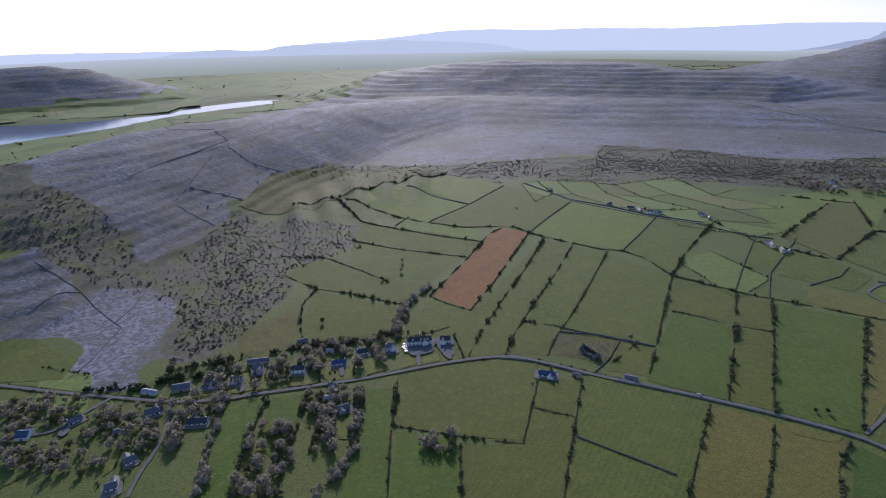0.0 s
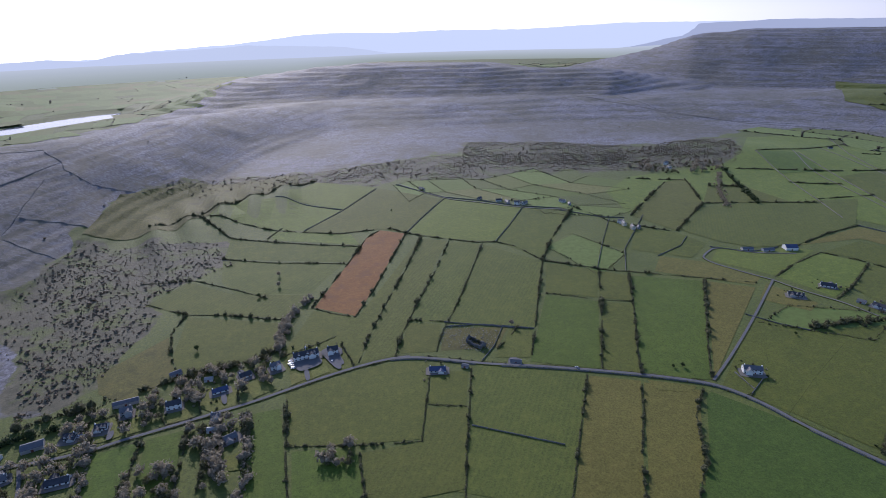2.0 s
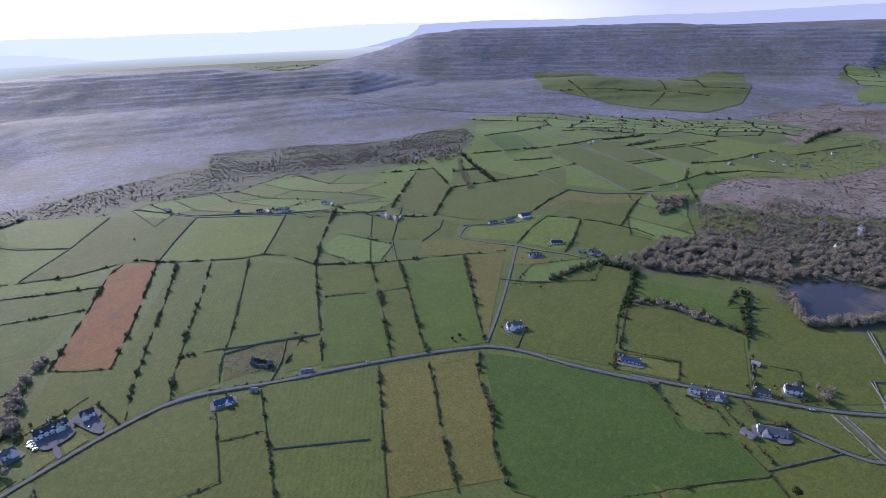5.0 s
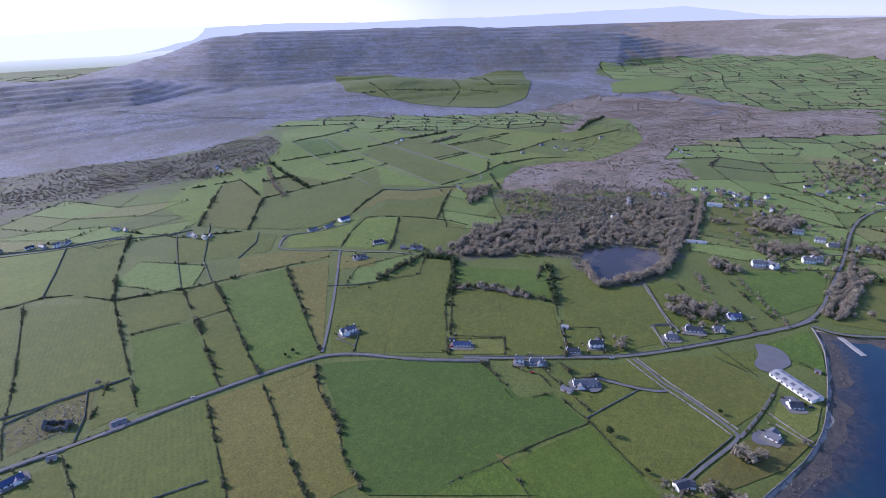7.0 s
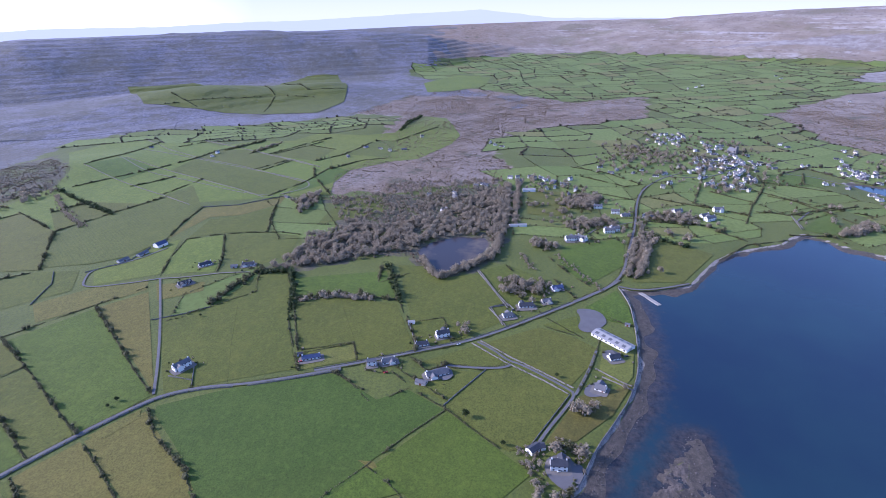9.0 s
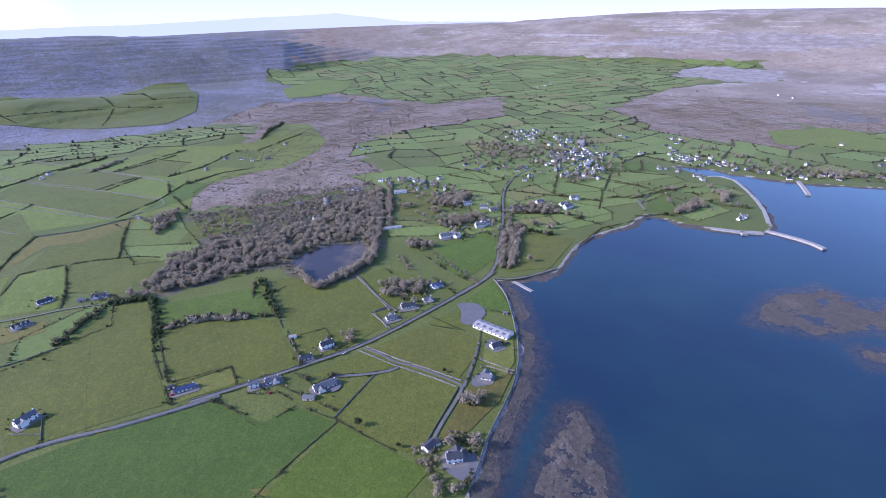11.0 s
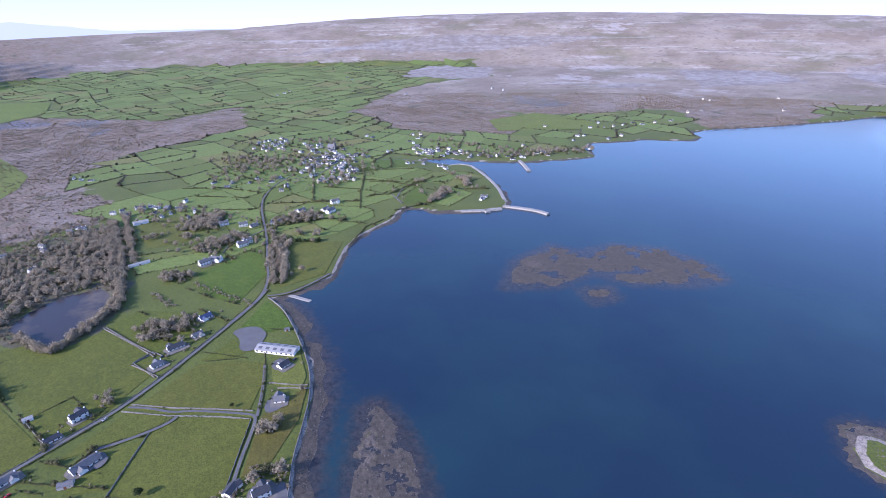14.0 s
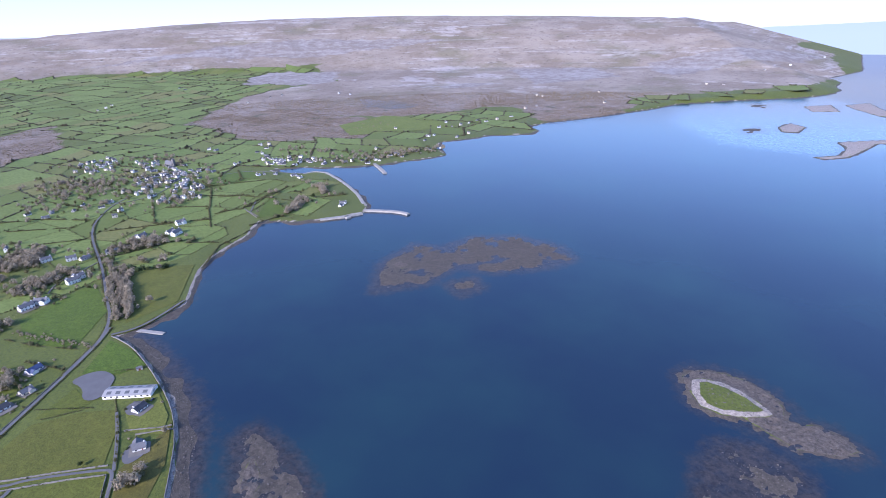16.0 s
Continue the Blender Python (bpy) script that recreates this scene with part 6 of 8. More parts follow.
wall(1.2, [(-66.4, 986), (-13.4, 941.2), (43.4, 899.9)])
wall(1.2, [(116.3, 1008.1), (45.2, 896.8), (-21, 813.9)])
wall(1.2, [(128.3, 762.8), (170.2, 830.6), (223.4, 909)])
wall(1.4, [(156.2, 1021.8), (225.5, 918.5), (283.4, 879.5), (334.3, 834.5), (400.8, 800)])
wall(1.3, [(245.3, 692), (287.8, 749.5), (340.3, 826.1)])
wall(1.2, [(118.4, 484.3), (157.2, 478.1), (187.2, 464.7), (206.5, 456)])
wall(1.2, [(434.5, 422.2), (452.2, 397.1), (473.3, 376.8)])
wall(1.4, [(786, 599.3), (806.5, 547), (871.5, 487.8)])
wall(1.3, [(391.8, 794.1), (443.6, 741.4), (474.7, 730.1)])
wall(1.3, [(436.7, 583.5), (487.1, 605.5), (516.4, 632.8)])
wall(1.3, [(450.2, 734.3), (386.3, 641.1), (342.4, 573.3)])
wall(1.3, [(509.9, 733.5), (463.4, 680.1), (407.3, 616.7), (370.9, 553.5)])
wall(1.3, [(522.6, 590.9), (562.9, 560.7), (609.4, 564.2)])
wall(1.4, [(623.6, 94.1), (575.2, 68.8), (539.3, 48.1)])
wall(1.2, [(360.5, 83), (393.3, 67.3), (417, 55.7)])
wall(1.2, [(463.7, 68.2), (440.5, 34.9), (422.8, 5), (405.1, -22.6)])
wall(1.2, [(457.9, 75.8), (433.3, 42), (425.2, 28.1), (409.9, 1.8), (395.1, -19.4), (329.3, 8.4)])
hedge(1.2, [(505.6, 12.2), (492.5, -22.3)])
wall(1.2, [(426.6, -47.2), (412.1, -72.4)])
hedge(1.2, [(532.4, -57.4), (522.4, -83.4)])
wall(1.3, [(623.4, 96.8), (580.3, 72.9), (535, 49.1)])
wall(1.3, [(531.1, 69.3), (496.5, 46.6)])
wall(1.3, [(531.1, 69.3), (542.9, 48.7)])
wall(1.2, [(907.2, -355.6), (852.2, -350.4)])
wall(0.6, [(-441.3, 1073.7), (-408.5, 1045.7), (-396.5, 1017.3), (-357.5, 1001.1), (-303.1, 1020.7), (-259.7, 1038.8)])
wall(0.6, [(-408.5, 1045.7), (-442.1, 963.6), (-474.2, 884.3), (-488.7, 829.9)])
wall(0.6, [(-412.8, 976.1), (-412.6, 907.6), (-410.6, 853.9), (-412.2, 812.1)])
wall(0.6, [(-407.5, 856.9), (-364.4, 868.4), (-321.5, 871)])
wall(0.6, [(-408.3, 801.5), (-374.9, 786.8), (-342.7, 776.1)])
wall(0.6, [(-484.9, 595.9), (-417.2, 563), (-339.4, 501.3), (-336, 439.7), (-339.9, 411.6)])
wall(0.6, [(-441.9, 509.9), (-432.3, 546.9), (-416, 561)])
wall(0.6, [(-351.6, 507.3), (-349.5, 543.9), (-355.5, 591.5)])
wall(0.6, [(-930.6, 1623), (-515.4, 1046.3), (-445.5, 1085.7)])
wall(0.6, [(1247.9, 1324), (1395.1, 1177.1), (1393.9, 940.4), (1512.8, 811)])
wall(0.6, [(941.1, 1848.1), (1090.8, 1565.3), (1243.2, 1319.3)])
wall(0.6, [(1095.1, 1802.9), (1096.1, 1521.9), (1209.8, 1382.3), (1344.3, 1283.1)])
wall(0.6, [(1407.8, 1121.4), (1492.9, 1174.1), (1544.7, 1169.6), (1685.9, 1087.9)])
fence(1.1, [(353.5, 279.4), (416.9, 314.6), (484.5, 349)])
fence(1.2, [(517.2, 238.5), (443.8, 193.9), (409.3, 177)])
treeline(7, [(645.2, 175.5), (613.9, 157.2), (591.9, 141.1), (619.7, 116.2), (660.2, 95.1), (691.9, 84.3), (737.9, 83.5)])
treeline(6, [(642.6, -87.9), (700.7, -96.7), (762.3, -106.9)])
treeline(7, [(763.6, -114.6), (713.4, -116.4), (645, -100)])
treeline(7, [(-44.1, 538.2), (-48.2, 507.6), (-49.4, 482.9)])
treeline(6, [(1010, 102), (858.3, 87.9), (762.1, 80.3)])
treeline(6, [(1039.9, 83.3), (869.2, 69.7)])
treeline(5, [(953.2, 95.4), (794.5, 79.7)])
treeline(5, [(956.5, 80.8), (797.7, 65.6)])
treeline(5, [(801.6, -135.2), (721.7, -115.7), (639.3, -98.7)])
treeline(4.5, [(843.6, -123.4), (744.2, -112.4), (670.2, -98.6)])
treeline(2.6, [(691.6, 0.4), (641.2, -28.5), (597.8, -54.4)])
treeline(3, [(684.8, 46.9), (638.2, 27.1)])
treeline(4, [(793.6, 910.5), (710.8, 806.4), (663.8, 729)])
wood([(341.2, -7.5), (338.2, -31.5), (328.2, -35), (308.6, -31), (322.7, -19.2), (330.6, -6.2)], 2.6, 3.6)
wood([(322.1, 20.5), (331.5, 1), (319, -1.4), (312.5, 5.2), (292.7, -9.2), (281.6, 1.6), (304, 11.9)], 2.6, 3.6)
wood([(874.4, 409.5), (897.5, 332.1), (983, 320.6), (1050.2, 131.7), (1029.7, 100.3), (936.5, 108.5), (770.8, 246.5), (760.5, 335.2)], 5.0, 7.6)
wood([(696.3, 362), (737.1, 324.5), (766.1, 244.9), (846.2, 180.5), (955.2, 133.8), (912.1, 96.2), (779.3, 90.5), (702.1, 74), (655.4, 84.1), (712.3, 90.8), (742.2, 105.7), (740.9, 146.4), (697.3, 188.7), (670.2, 189.5), (649.7, 235.3), (604.5, 296.8), (582.2, 336), (579.1, 360.6), (655.6, 349.8)])
wood([(645.1, 168.8), (605.1, 142.1), (632.1, 119.2), (670.3, 97.1), (694.7, 86.2), (665.3, 79.4), (616.7, 115.5), (586.2, 139.4), (598.8, 152.6)])
wood([(924.7, 128.3), (1015, 93.6), (809.9, 80.5), (702.1, 74), (754.2, 93.4)])
hedge(2.5, [(967.7, 1011.7), (1078.5, 1007.7), (1238.7, 1034.7)])
hedge(3.5, [(844.3, 921.8), (932.4, 879.9), (992, 852.6), (1099.5, 827.4), (1175.3, 825.1), (1286.6, 767.3)])
hedge(2.5, [(868.9, 816), (919.9, 786.1), (957.7, 775)])
hedge(3, [(638.3, 756.7), (717.1, 736.6), (782.2, 715.4), (828.4, 702.3)])
hedge(2.5, [(837.8, 719), (944.1, 707.8)])
hedge(2, [(1027.7, 623.4), (1117.5, 599.2)])
hedge(2.5, [(1194.2, 946.9), (1262.5, 916.3)])
hedge(4, [(1155.4, 732.5), (1252.7, 706.1)])
hedge(2.5, [(1167.2, 670.3), (1311.1, 609.8)])
hedge(5, [(713.6, 839.8), (774.2, 814.9)])
hedge(4, [(704.9, 895.9), (638.3, 756.7), (517.6, 656.5)])
hedge(4.5, [(653.1, 885.1), (575, 815), (491, 737.5)])
hedge(3.5, [(599.4, 931.9), (696.4, 884.8)])
hedge(5, [(822.8, 935.7), (770, 830), (723.5, 727.5)])
hedge(3.5, [(1120.5, 545.1), (1192, 503.5), (1321, 481.5), (1345.3, 466.9)])
hedge(2.5, [(1268.4, 629.4), (1237.3, 545)])
hedge(3, [(1162, 683.3), (1298.1, 637), (1376.4, 596.3)])
hedge(5, [(1195.7, 732), (1287.4, 713.8)])
hedge(5, [(1182.3, 808), (1302.2, 768.5)])
hedge(2.5, [(1028.8, 644.5), (1118.9, 609.1)])
hedge(4, [(1061.2, 483.1), (1143, 443.5), (1177.7, 388.1)])
hedge(2.5, [(1342.3, 425), (1519.6, 352.6)])
hedge(6, [(1446, 441.8), (1687.7, 447.4)])
hedge(4, [(894, 412), (1000, 492), (1085, 530)])
hedge(3, [(862, 521), (960, 494), (1081, 487)])
hedge(3, [(1023.7, -344), (998.7, -384.1), (947.8, -413.3), (984, -478.1)])
hedge(3, [(934.7, -320.1), (916.3, -353.3), (958.9, -418)])
treeline(8, [(832.1, -397.2), (893.2, -454)])
hedge(2.5, [(1029.7, -259.7), (977.8, -317.4)])
hedge(2.5, [(866.3, -278.6), (977.8, -317.4)])
hedge(2.5, [(1186.9, -462.9), (1106.2, -438.7)])
hedge(3, [(974.3, -151.2), (934.8, -235.4), (906.3, -291.3)])
hedge(3, [(947.8, -413.3), (891, -440.6)])
hedge(6, [(649.6, -105), (728, -120.9), (782.2, -136.2)])
wall(1.3, [(915.1, -356.2), (853.2, -354.7)])
wall(1.5, [(1049.9, 979.7), (984.5, 814.9), (942.6, 713.1), (895.5, 603.8), (856.1, 524.5)])
wall(1.5, [(1279.8, 1115.9), (1158.3, 946.8), (1099.5, 827.4), (1054.3, 693.7), (1017.8, 616.6), (958.2, 493.8)])
wall(1.5, [(1276.7, 927.4), (1197.7, 755.3), (1153.7, 661.7), (1105.8, 565.5), (1072.2, 511.7)])
wall(1.5, [(967.7, 1011.7), (898.3, 863.5), (852, 760.4), (831.9, 713.5), (793.2, 631.7)])
wall(1.4, [(1174.1, 713.7), (1082.5, 531.7)])
hedge(3, [(-46.5, 473.7), (-26.3, 481.3), (-9, 487.9), (5.7, 496)])
hedge(2, [(-199.9, 416.5), (-178.9, 421.6)])
hedge(2, [(-199.1, 416.9), (-188.3, 386.6)])
hedge(2, [(-178.9, 421.6), (-166.2, 394.4)])
hedge(2.5, [(-143.2, 411.8), (-136.4, 397.2), (-113.2, 400.3)])
hedge(2.5, [(-117.5, 434.4), (-111.1, 405)])
hedge(2.5, [(-84.3, 435.9), (-81.3, 408)])
hedge(4.5, [(-135, 464.8), (-104.1, 464.5), (-72.1, 478.6), (-49.6, 485.5)])
hedge(5, [(-97.1, 394.2), (-88.2, 344.9), (-89.1, 326)])
hedge(5, [(-76.4, 394.7), (-69.3, 357.3), (-68.3, 324.9)])
hedge(3, [(5.7, 496), (16.1, 453.7), (19.2, 435.6)])
hedge(1.6, [(413, 236.7), (437.8, 191.8), (407, 177.5)])
hedge(2, [(484.8, 145), (501.1, 114.3), (460.2, 95.4)])
hedge(3, [(389.5, 191.5), (369.1, 164.3), (352.9, 146.2)])
hedge(3, [(405, 138.5), (386.5, 110.7), (368.8, 83)])
hedge(4, [(422.8, 128.8), (405.5, 109.5), (418.1, 91.4)])
wall(1.2, [(533.7, 67.6), (497.5, 49.7)])
wall(1.2, [(533.7, 67.6), (545.7, 50.3), (532.4, 40.9)])
wall(1.2, [(485.8, 148.4), (438, 127)])
wall(1.2, [(438, -41.8), (421, -65), (417.8, -72.4)])
hedge(1.2, [(522, 6.3), (505.9, -11.4), (489, -30.9)])
hedge(1.2, [(539.1, -56.3), (519.8, -80.4)])
wall(1.2, [(349.9, 337.3), (348.7, 312.2)])
wall(1.2, [(366.4, 322.3), (342, 307.6)])
wall(1.2, [(119.7, 493.7), (140.5, 484), (175.7, 468.1), (200.1, 458.2)])
wall(1.2, [(175.7, 468.1), (156.4, 436.8), (135.9, 414.3)])
wall(1.2, [(101.6, 332.8), (163.4, 293.6)])
hedge(4, [(2080.4, 1196.6), (1914.4, 1063.6), (1957.3, 927.6)])
hedge(4, [(1655.4, 1340.4), (1780.8, 1222.5), (1914.4, 1063.6)])
hedge(4, [(1914.4, 1063.6), (1680.3, 989.5)])
hedge(4, [(2300, 1233.8), (2023.3, 984.2), (2092.9, 858.2)])
hedge(4, [(1765.9, 1384.6), (1675.2, 1226.1)])
patchwork(DRAWN)

# ---- buildings ----
WHITE = plain("white_render", (0.66, 0.65, 0.62), 0.85, 0.12, 4.0)
CREAM = plain("cream_render", (0.60, 0.54, 0.43), 0.85, 0.12, 4.0)
GREY_WALL = plain("grey_render", (0.36, 0.35, 0.34), 0.9, 0.2, 4.0)
SLATE = plain("dark_slate", (0.050, 0.052, 0.062), 0.6, 0.35, 2.5, spec=0.4)
GREY_SLATE = plain("grey_slate", (0.125, 0.125, 0.135), 0.65, 0.3, 2.5, spec=0.4)
BLUE_SLATE = plain("blue_slate", (0.055, 0.075, 0.150), 0.6, 0.3, 2.5, spec=0.4)
SHEETING = plain("pale_sheeting", (0.30, 0.295, 0.29), 0.6, 0.2, 6.0)
ROOFLIGHT = plain("clouded_rooflight", (0.10, 0.105, 0.115), 0.4, 0.2, 2.0)
GLASS = plain("dark_window_glass", (0.020, 0.024, 0.030), 0.12, 0.1, 1.0, spec=0.6)
DOOR_PAINT = plain("door_paint", (0.15, 0.045, 0.030), 0.5, 0.2, 1.0)
CHURCH_STONE = plain("church_stone", (0.17, 0.165, 0.165), 0.95, 0.35, 3.0)
QUAY_STONE = plain("quay_stone", (0.31, 0.295, 0.27), 0.95, 0.3, 5.0)
RENDERS = {"white": WHITE, "cream": CREAM, "grey": GREY_WALL}
ROOFS = {"dark": SLATE, "grey": GREY_SLATE, "blue": BLUE_SLATE, "sheet": SHEETING}
ROOF_WORDS = {"dark": "dark slate roof", "grey": "grey slate roof", "blue": "blue slate roof", "sheet": "pale sheeted roof"}


def box(bm, x0, x1, y0, y1, z0, z1):
    v = [bm.verts.new(c) for c in ((x0, y0, z0), (x1, y0, z0), (x1, y1, z0), (x0, y1, z0), (x0, y0, z1), (x1, y0, z1), (x1, y1, z1), (x0, y1, z1))]
    for f in ((3, 2, 1, 0), (4, 5, 6, 7), (0, 1, 5, 4), (1, 2, 6, 5), (2, 3, 7, 6), (3, 0, 4, 7)):
        bm.faces.new([v[k] for k in f])


def gabled(bm, length, depth, eave, ridge, foot=-0.6):
    """Walls with two gables: a pentagon pushed along the ridge."""
    a, b = length / 2, depth / 2
    ring = [(-b, foot), (b, foot), (b, eave), (0, ridge), (-b, eave)]
    left = [bm.verts.new((-a, y, z)) for y, z in ring]
    right = [bm.verts.new((a, y, z)) for y, z in ring]
    bm.faces.new(left[::-1])
    bm.faces.new(right)
    for k in range(5):
        m = (k + 1) % 5
        bm.faces.new((left[k], left[m], right[m], right[k]))


def slab_roof(bm, length, depth, eave, ridge, over=0.35, thick=0.22):
    a, b = length / 2 + over, depth / 2
    fall = (ridge - eave) / b
    for side in (-1, 1):
        y1 = side * (b + over)
        z1 = eave - fall * over + 0.05
        z0 = ridge + 0.05
        v = [bm.verts.new(c) for c in ((-a, 0, z0), (a, 0, z0), (a, y1, z1), (-a, y1, z1), (-a, 0, z0 + thick), (a, 0, z0 + thick), (a, y1, z1 + thick), (-a, y1, z1 + thick))]
        for f in ((0, 1, 2, 3), (7, 6, 5, 4), (0, 4, 5, 1), (1, 5, 6, 2), (2, 6, 7, 3), (3, 7, 4, 0)):
            bm.faces.new([v[k] for k in (f if side > 0 else f[::-1])])


def one_part(name, make, material, parent, label=""):
    bm = bmesh.new()
    make(bm)
    return part(name, bm, material, parent, label)


def block(parent, length, depth, eave, pitch, wall_mat, roof_mat, storeys, at_pose=None, windows=True, seed=0):
    """One gabled body with its roof, chimneys, windows and door, as parts of a house."""
    rng = random.Random(seed)
    ridge = eave + depth / 2 * pitch
    made = [one_part("wall", lambda bm: gabled(bm, length, depth, eave, ridge), wall_mat, parent), one_part("roof", lambda bm: slab_roof(bm, length, depth, eave, ridge), roof_mat, parent)]
    if windows:
        for sx in ((-1, 1) if length > 11 else (rng.choice((-1, 1)),)):
            cx = sx * (length / 2 - 0.7)
            made.append(one_part("chimney", lambda bm: box(bm, cx - 0.45, cx + 0.45, -0.4, 0.4, ridge - 0.8, ridge + 1.0), wall_mat, parent))
        n = max(2, int(length / 3.4))
        for level in range(storeys):
            z = 1.0 + 2.7 * level
            for k in range(n):
                x = -length / 2 + (k + 0.5) * length / n
                for side in (-1, 1):
                    y = side * (depth / 2 + 0.03)
                    if level == 0 and k == n // 2:
                        made.append(one_part("door", lambda bm: box(bm, x - 0.5, x + 0.5, y - 0.05, y + 0.05, 0.05, 2.1), DOOR_PAINT, parent))
                    else:
                        made.append(one_part("window", lambda bm: box(bm, x - 0.65, x + 0.65, y - 0.05, y + 0.05, z, z + 1.3), GLASS, parent))
        for side in (-1, 1):
            x = side * (length / 2 + 0.02)
            made.append(one_part("window", lambda bm: box(bm, x - 0.05, x + 0.05, -0.55, 0.55, 1.0 + 2.7 * (storeys - 1), 2.2 + 2.7 * (storeys - 1)), GLASS, parent))
    if at_pose is not None:
        for ob in made:
            ob.matrix_basis = at_pose
    return made


house_count = 0
PLOTS = []


def apron(x, y, turn, length, depth):
    """Pale gravel round a house, wider on the side of its door."""
    c, q = math.cos(radians(turn)), math.sin(radians(turn))
    rng = random.Random(int(x * 3 + y))
    a, b, f = length / 2 + rng.uniform(1.5, 4), depth / 2 + rng.uniform(1, 2.5), -depth / 2 - rng.uniform(3, 6.5)
    ring = [(-a, f + 1), (-a * 0.6, f), (a * 0.7, f), (a, f + 1.5), (a, b * 0.7), (a * 0.8, b), (-a * 0.8, b), (-a, b * 0.6)]
    outline = [(x + u * c - v * q, y + u * q + v * c) for u, v in ring]
    PLOTS.append((x, y, length))
    return tagged(drape("apron", outline, 0.64, GRAVEL), "pale gravel apron round a house", "gravel", kind="structure")


def house(x, y, turn, length, depth, storeys=1, wall_kind="white", roof_kind="dark", wing=0):
    """A dwelling: its ridge runs along turn. wing: 1 adds a gabled wing behind, 2 a front gable, 3 dormers."""
    global house_count
    house_count += 1
    HOMES.append((x, y, length))
    depth *= 0.86
    eave = 2.45 * storeys + 0.1
    words = f"{('single-storey', 'two-storey')[storeys - 1]} {wall_kind} house with {ROOF_WORDS[roof_kind]}"
    thing = tagged(new("house"), words, "house", "houses of the plain")
    thing.matrix_basis = pose(x, y, height(x, y), 0, 0, turn)
    wm, rm = RENDERS[wall_kind], ROOFS[roof_kind]
    if math.hypot(x, y) < 760:
        apron(x, y, turn, length, depth)
    block(thing, length, depth, eave, 0.7, wm, rm, storeys, seed=house_count)
    if wing:
        sx = (-1, 1)[house_count % 2] * length * 0.22
        shift = pose(sx, (depth * 0.55 if wing == 1 else -depth * 0.42), 0, 0, 0, 90)
        block(thing, depth * 0.9, min(depth * 0.75, 6), eave - 0.05, 0.68, wm, rm, storeys, shift, False, house_count)
    if wing == 3:
        for k in (-0.28, 0.06, 0.34):
            block(thing, 2.6, 2.2, eave + 1.3, 0.8, wm, rm, 1, pose(k * length, -depth * 0.28, 0, 0, 0, 90), False, 3)
    return thing


def shed(x, y, turn, length, depth, tall=2.6, roof_kind="grey", pitch=0.5):
    HOMES.append((x, y, length))
    thing = tagged(new("shed"), f"small {('white', 'grey')[roof_kind == 'grey']} rendered shed beside a house", "shed", "sheds")
    thing.matrix_basis = pose(x, y, height(x, y), 0, 0, turn)
    ridge = tall + depth / 2 * pitch
    one_part("wall", lambda bm: gabled(bm, length, depth, tall, ridge), GREY_WALL if roof_kind == "grey" else WHITE, thing)
    one_part("roof", lambda bm: slab_roof(bm, length, depth, tall, ridge, 0.2, 0.15), ROOFS[roof_kind], thing)
    one_part("door", lambda bm: box(bm, -0.9, 0.9, -depth / 2 - 0.06, -depth / 2 + 0.04, 0, 2.1), DOOR_PAINT, thing)
    return thing


def long_shed(x, y, turn, length, depth):
    """A works building with a low sheeted roof and rows of rooflights."""
    thing = tagged(new("workshop"), "long low white workshop with sheeted roof and rooflights", "workshop")
    thing.matrix_basis = pose(x, y, height(x, y), 0, 0, turn)
    eave, ridge = 3.0, 3.0 + depth * 0.5 * 0.28
    one_part("wall", lambda bm: gabled(bm, length, depth, eave, ridge), WHITE, thing)
    one_part("roof", lambda bm: slab_roof(bm, length, depth, eave, ridge, 0.3, 0.2), SHEETING, thing)
    tilt = math.degrees(math.atan(0.28))
    for side in (-1, 1):
        for k in range(5):
            cx = -length / 2 + (k + 0.6) * length / 5.3
            light = one_part("rooflight", lambda bm: box(bm, -1.9, 1.9, -1.6, 1.6, 0, 0.1), ROOFLIGHT, thing)
            light.matrix_basis = pose(cx, side * depth * 0.26, ridge - depth * 0.26 * 0.28 + 0.27, -side * tilt, 0, 0)
    for k in range(8):
        cx = -length / 2 + (k + 0.5) * length / 8
        one_part("window", lambda bm: box(bm, cx - 0.9, cx + 0.9, -depth / 2 - 0.06, -depth / 2 + 0.04, 1.2, 2.6), GLASS, thing)
    one_part("gate", lambda bm: box(bm, length / 2 - 0.04, length / 2 + 0.06, -1.8, 1.8, 0, 3.4), GREY_WALL, thing)
    return thing


def church(x, y, turn):
    thing = tagged(new("church"), "grey stone church with square tower above village roofs", "church")
    thing.matrix_basis = pose(x, y, height(x, y), 0, 0, turn)
    one_part("nave", lambda bm: gabled(bm, 24, 10, 7, 13), CHURCH_STONE, thing)
    one_part("roof", lambda bm: slab_roof(bm, 24, 10, 7, 13), GREY_SLATE, thing)

    def tower(bm):
        box(bm, -16, -11, -2.5, 2.5, -0.5, 18)
        for sx in (-16, -11.8):
            for sy in (-2.5, 1.7):
                box(bm, sx, sx + 0.8, sy, sy + 0.8, 18, 20)

    one_part("tower", tower, CHURCH_STONE, thing)
    for k in range(5):
        for side in (-1, 1):
            cx = -9 + k * 4.5
            one_part("window", lambda bm: box(bm, cx - 0.5, cx + 0.5, side * 5.03 - 0.05, side * 5.03 + 0.05, 2.2, 5.6), GLASS, thing)
    return thing


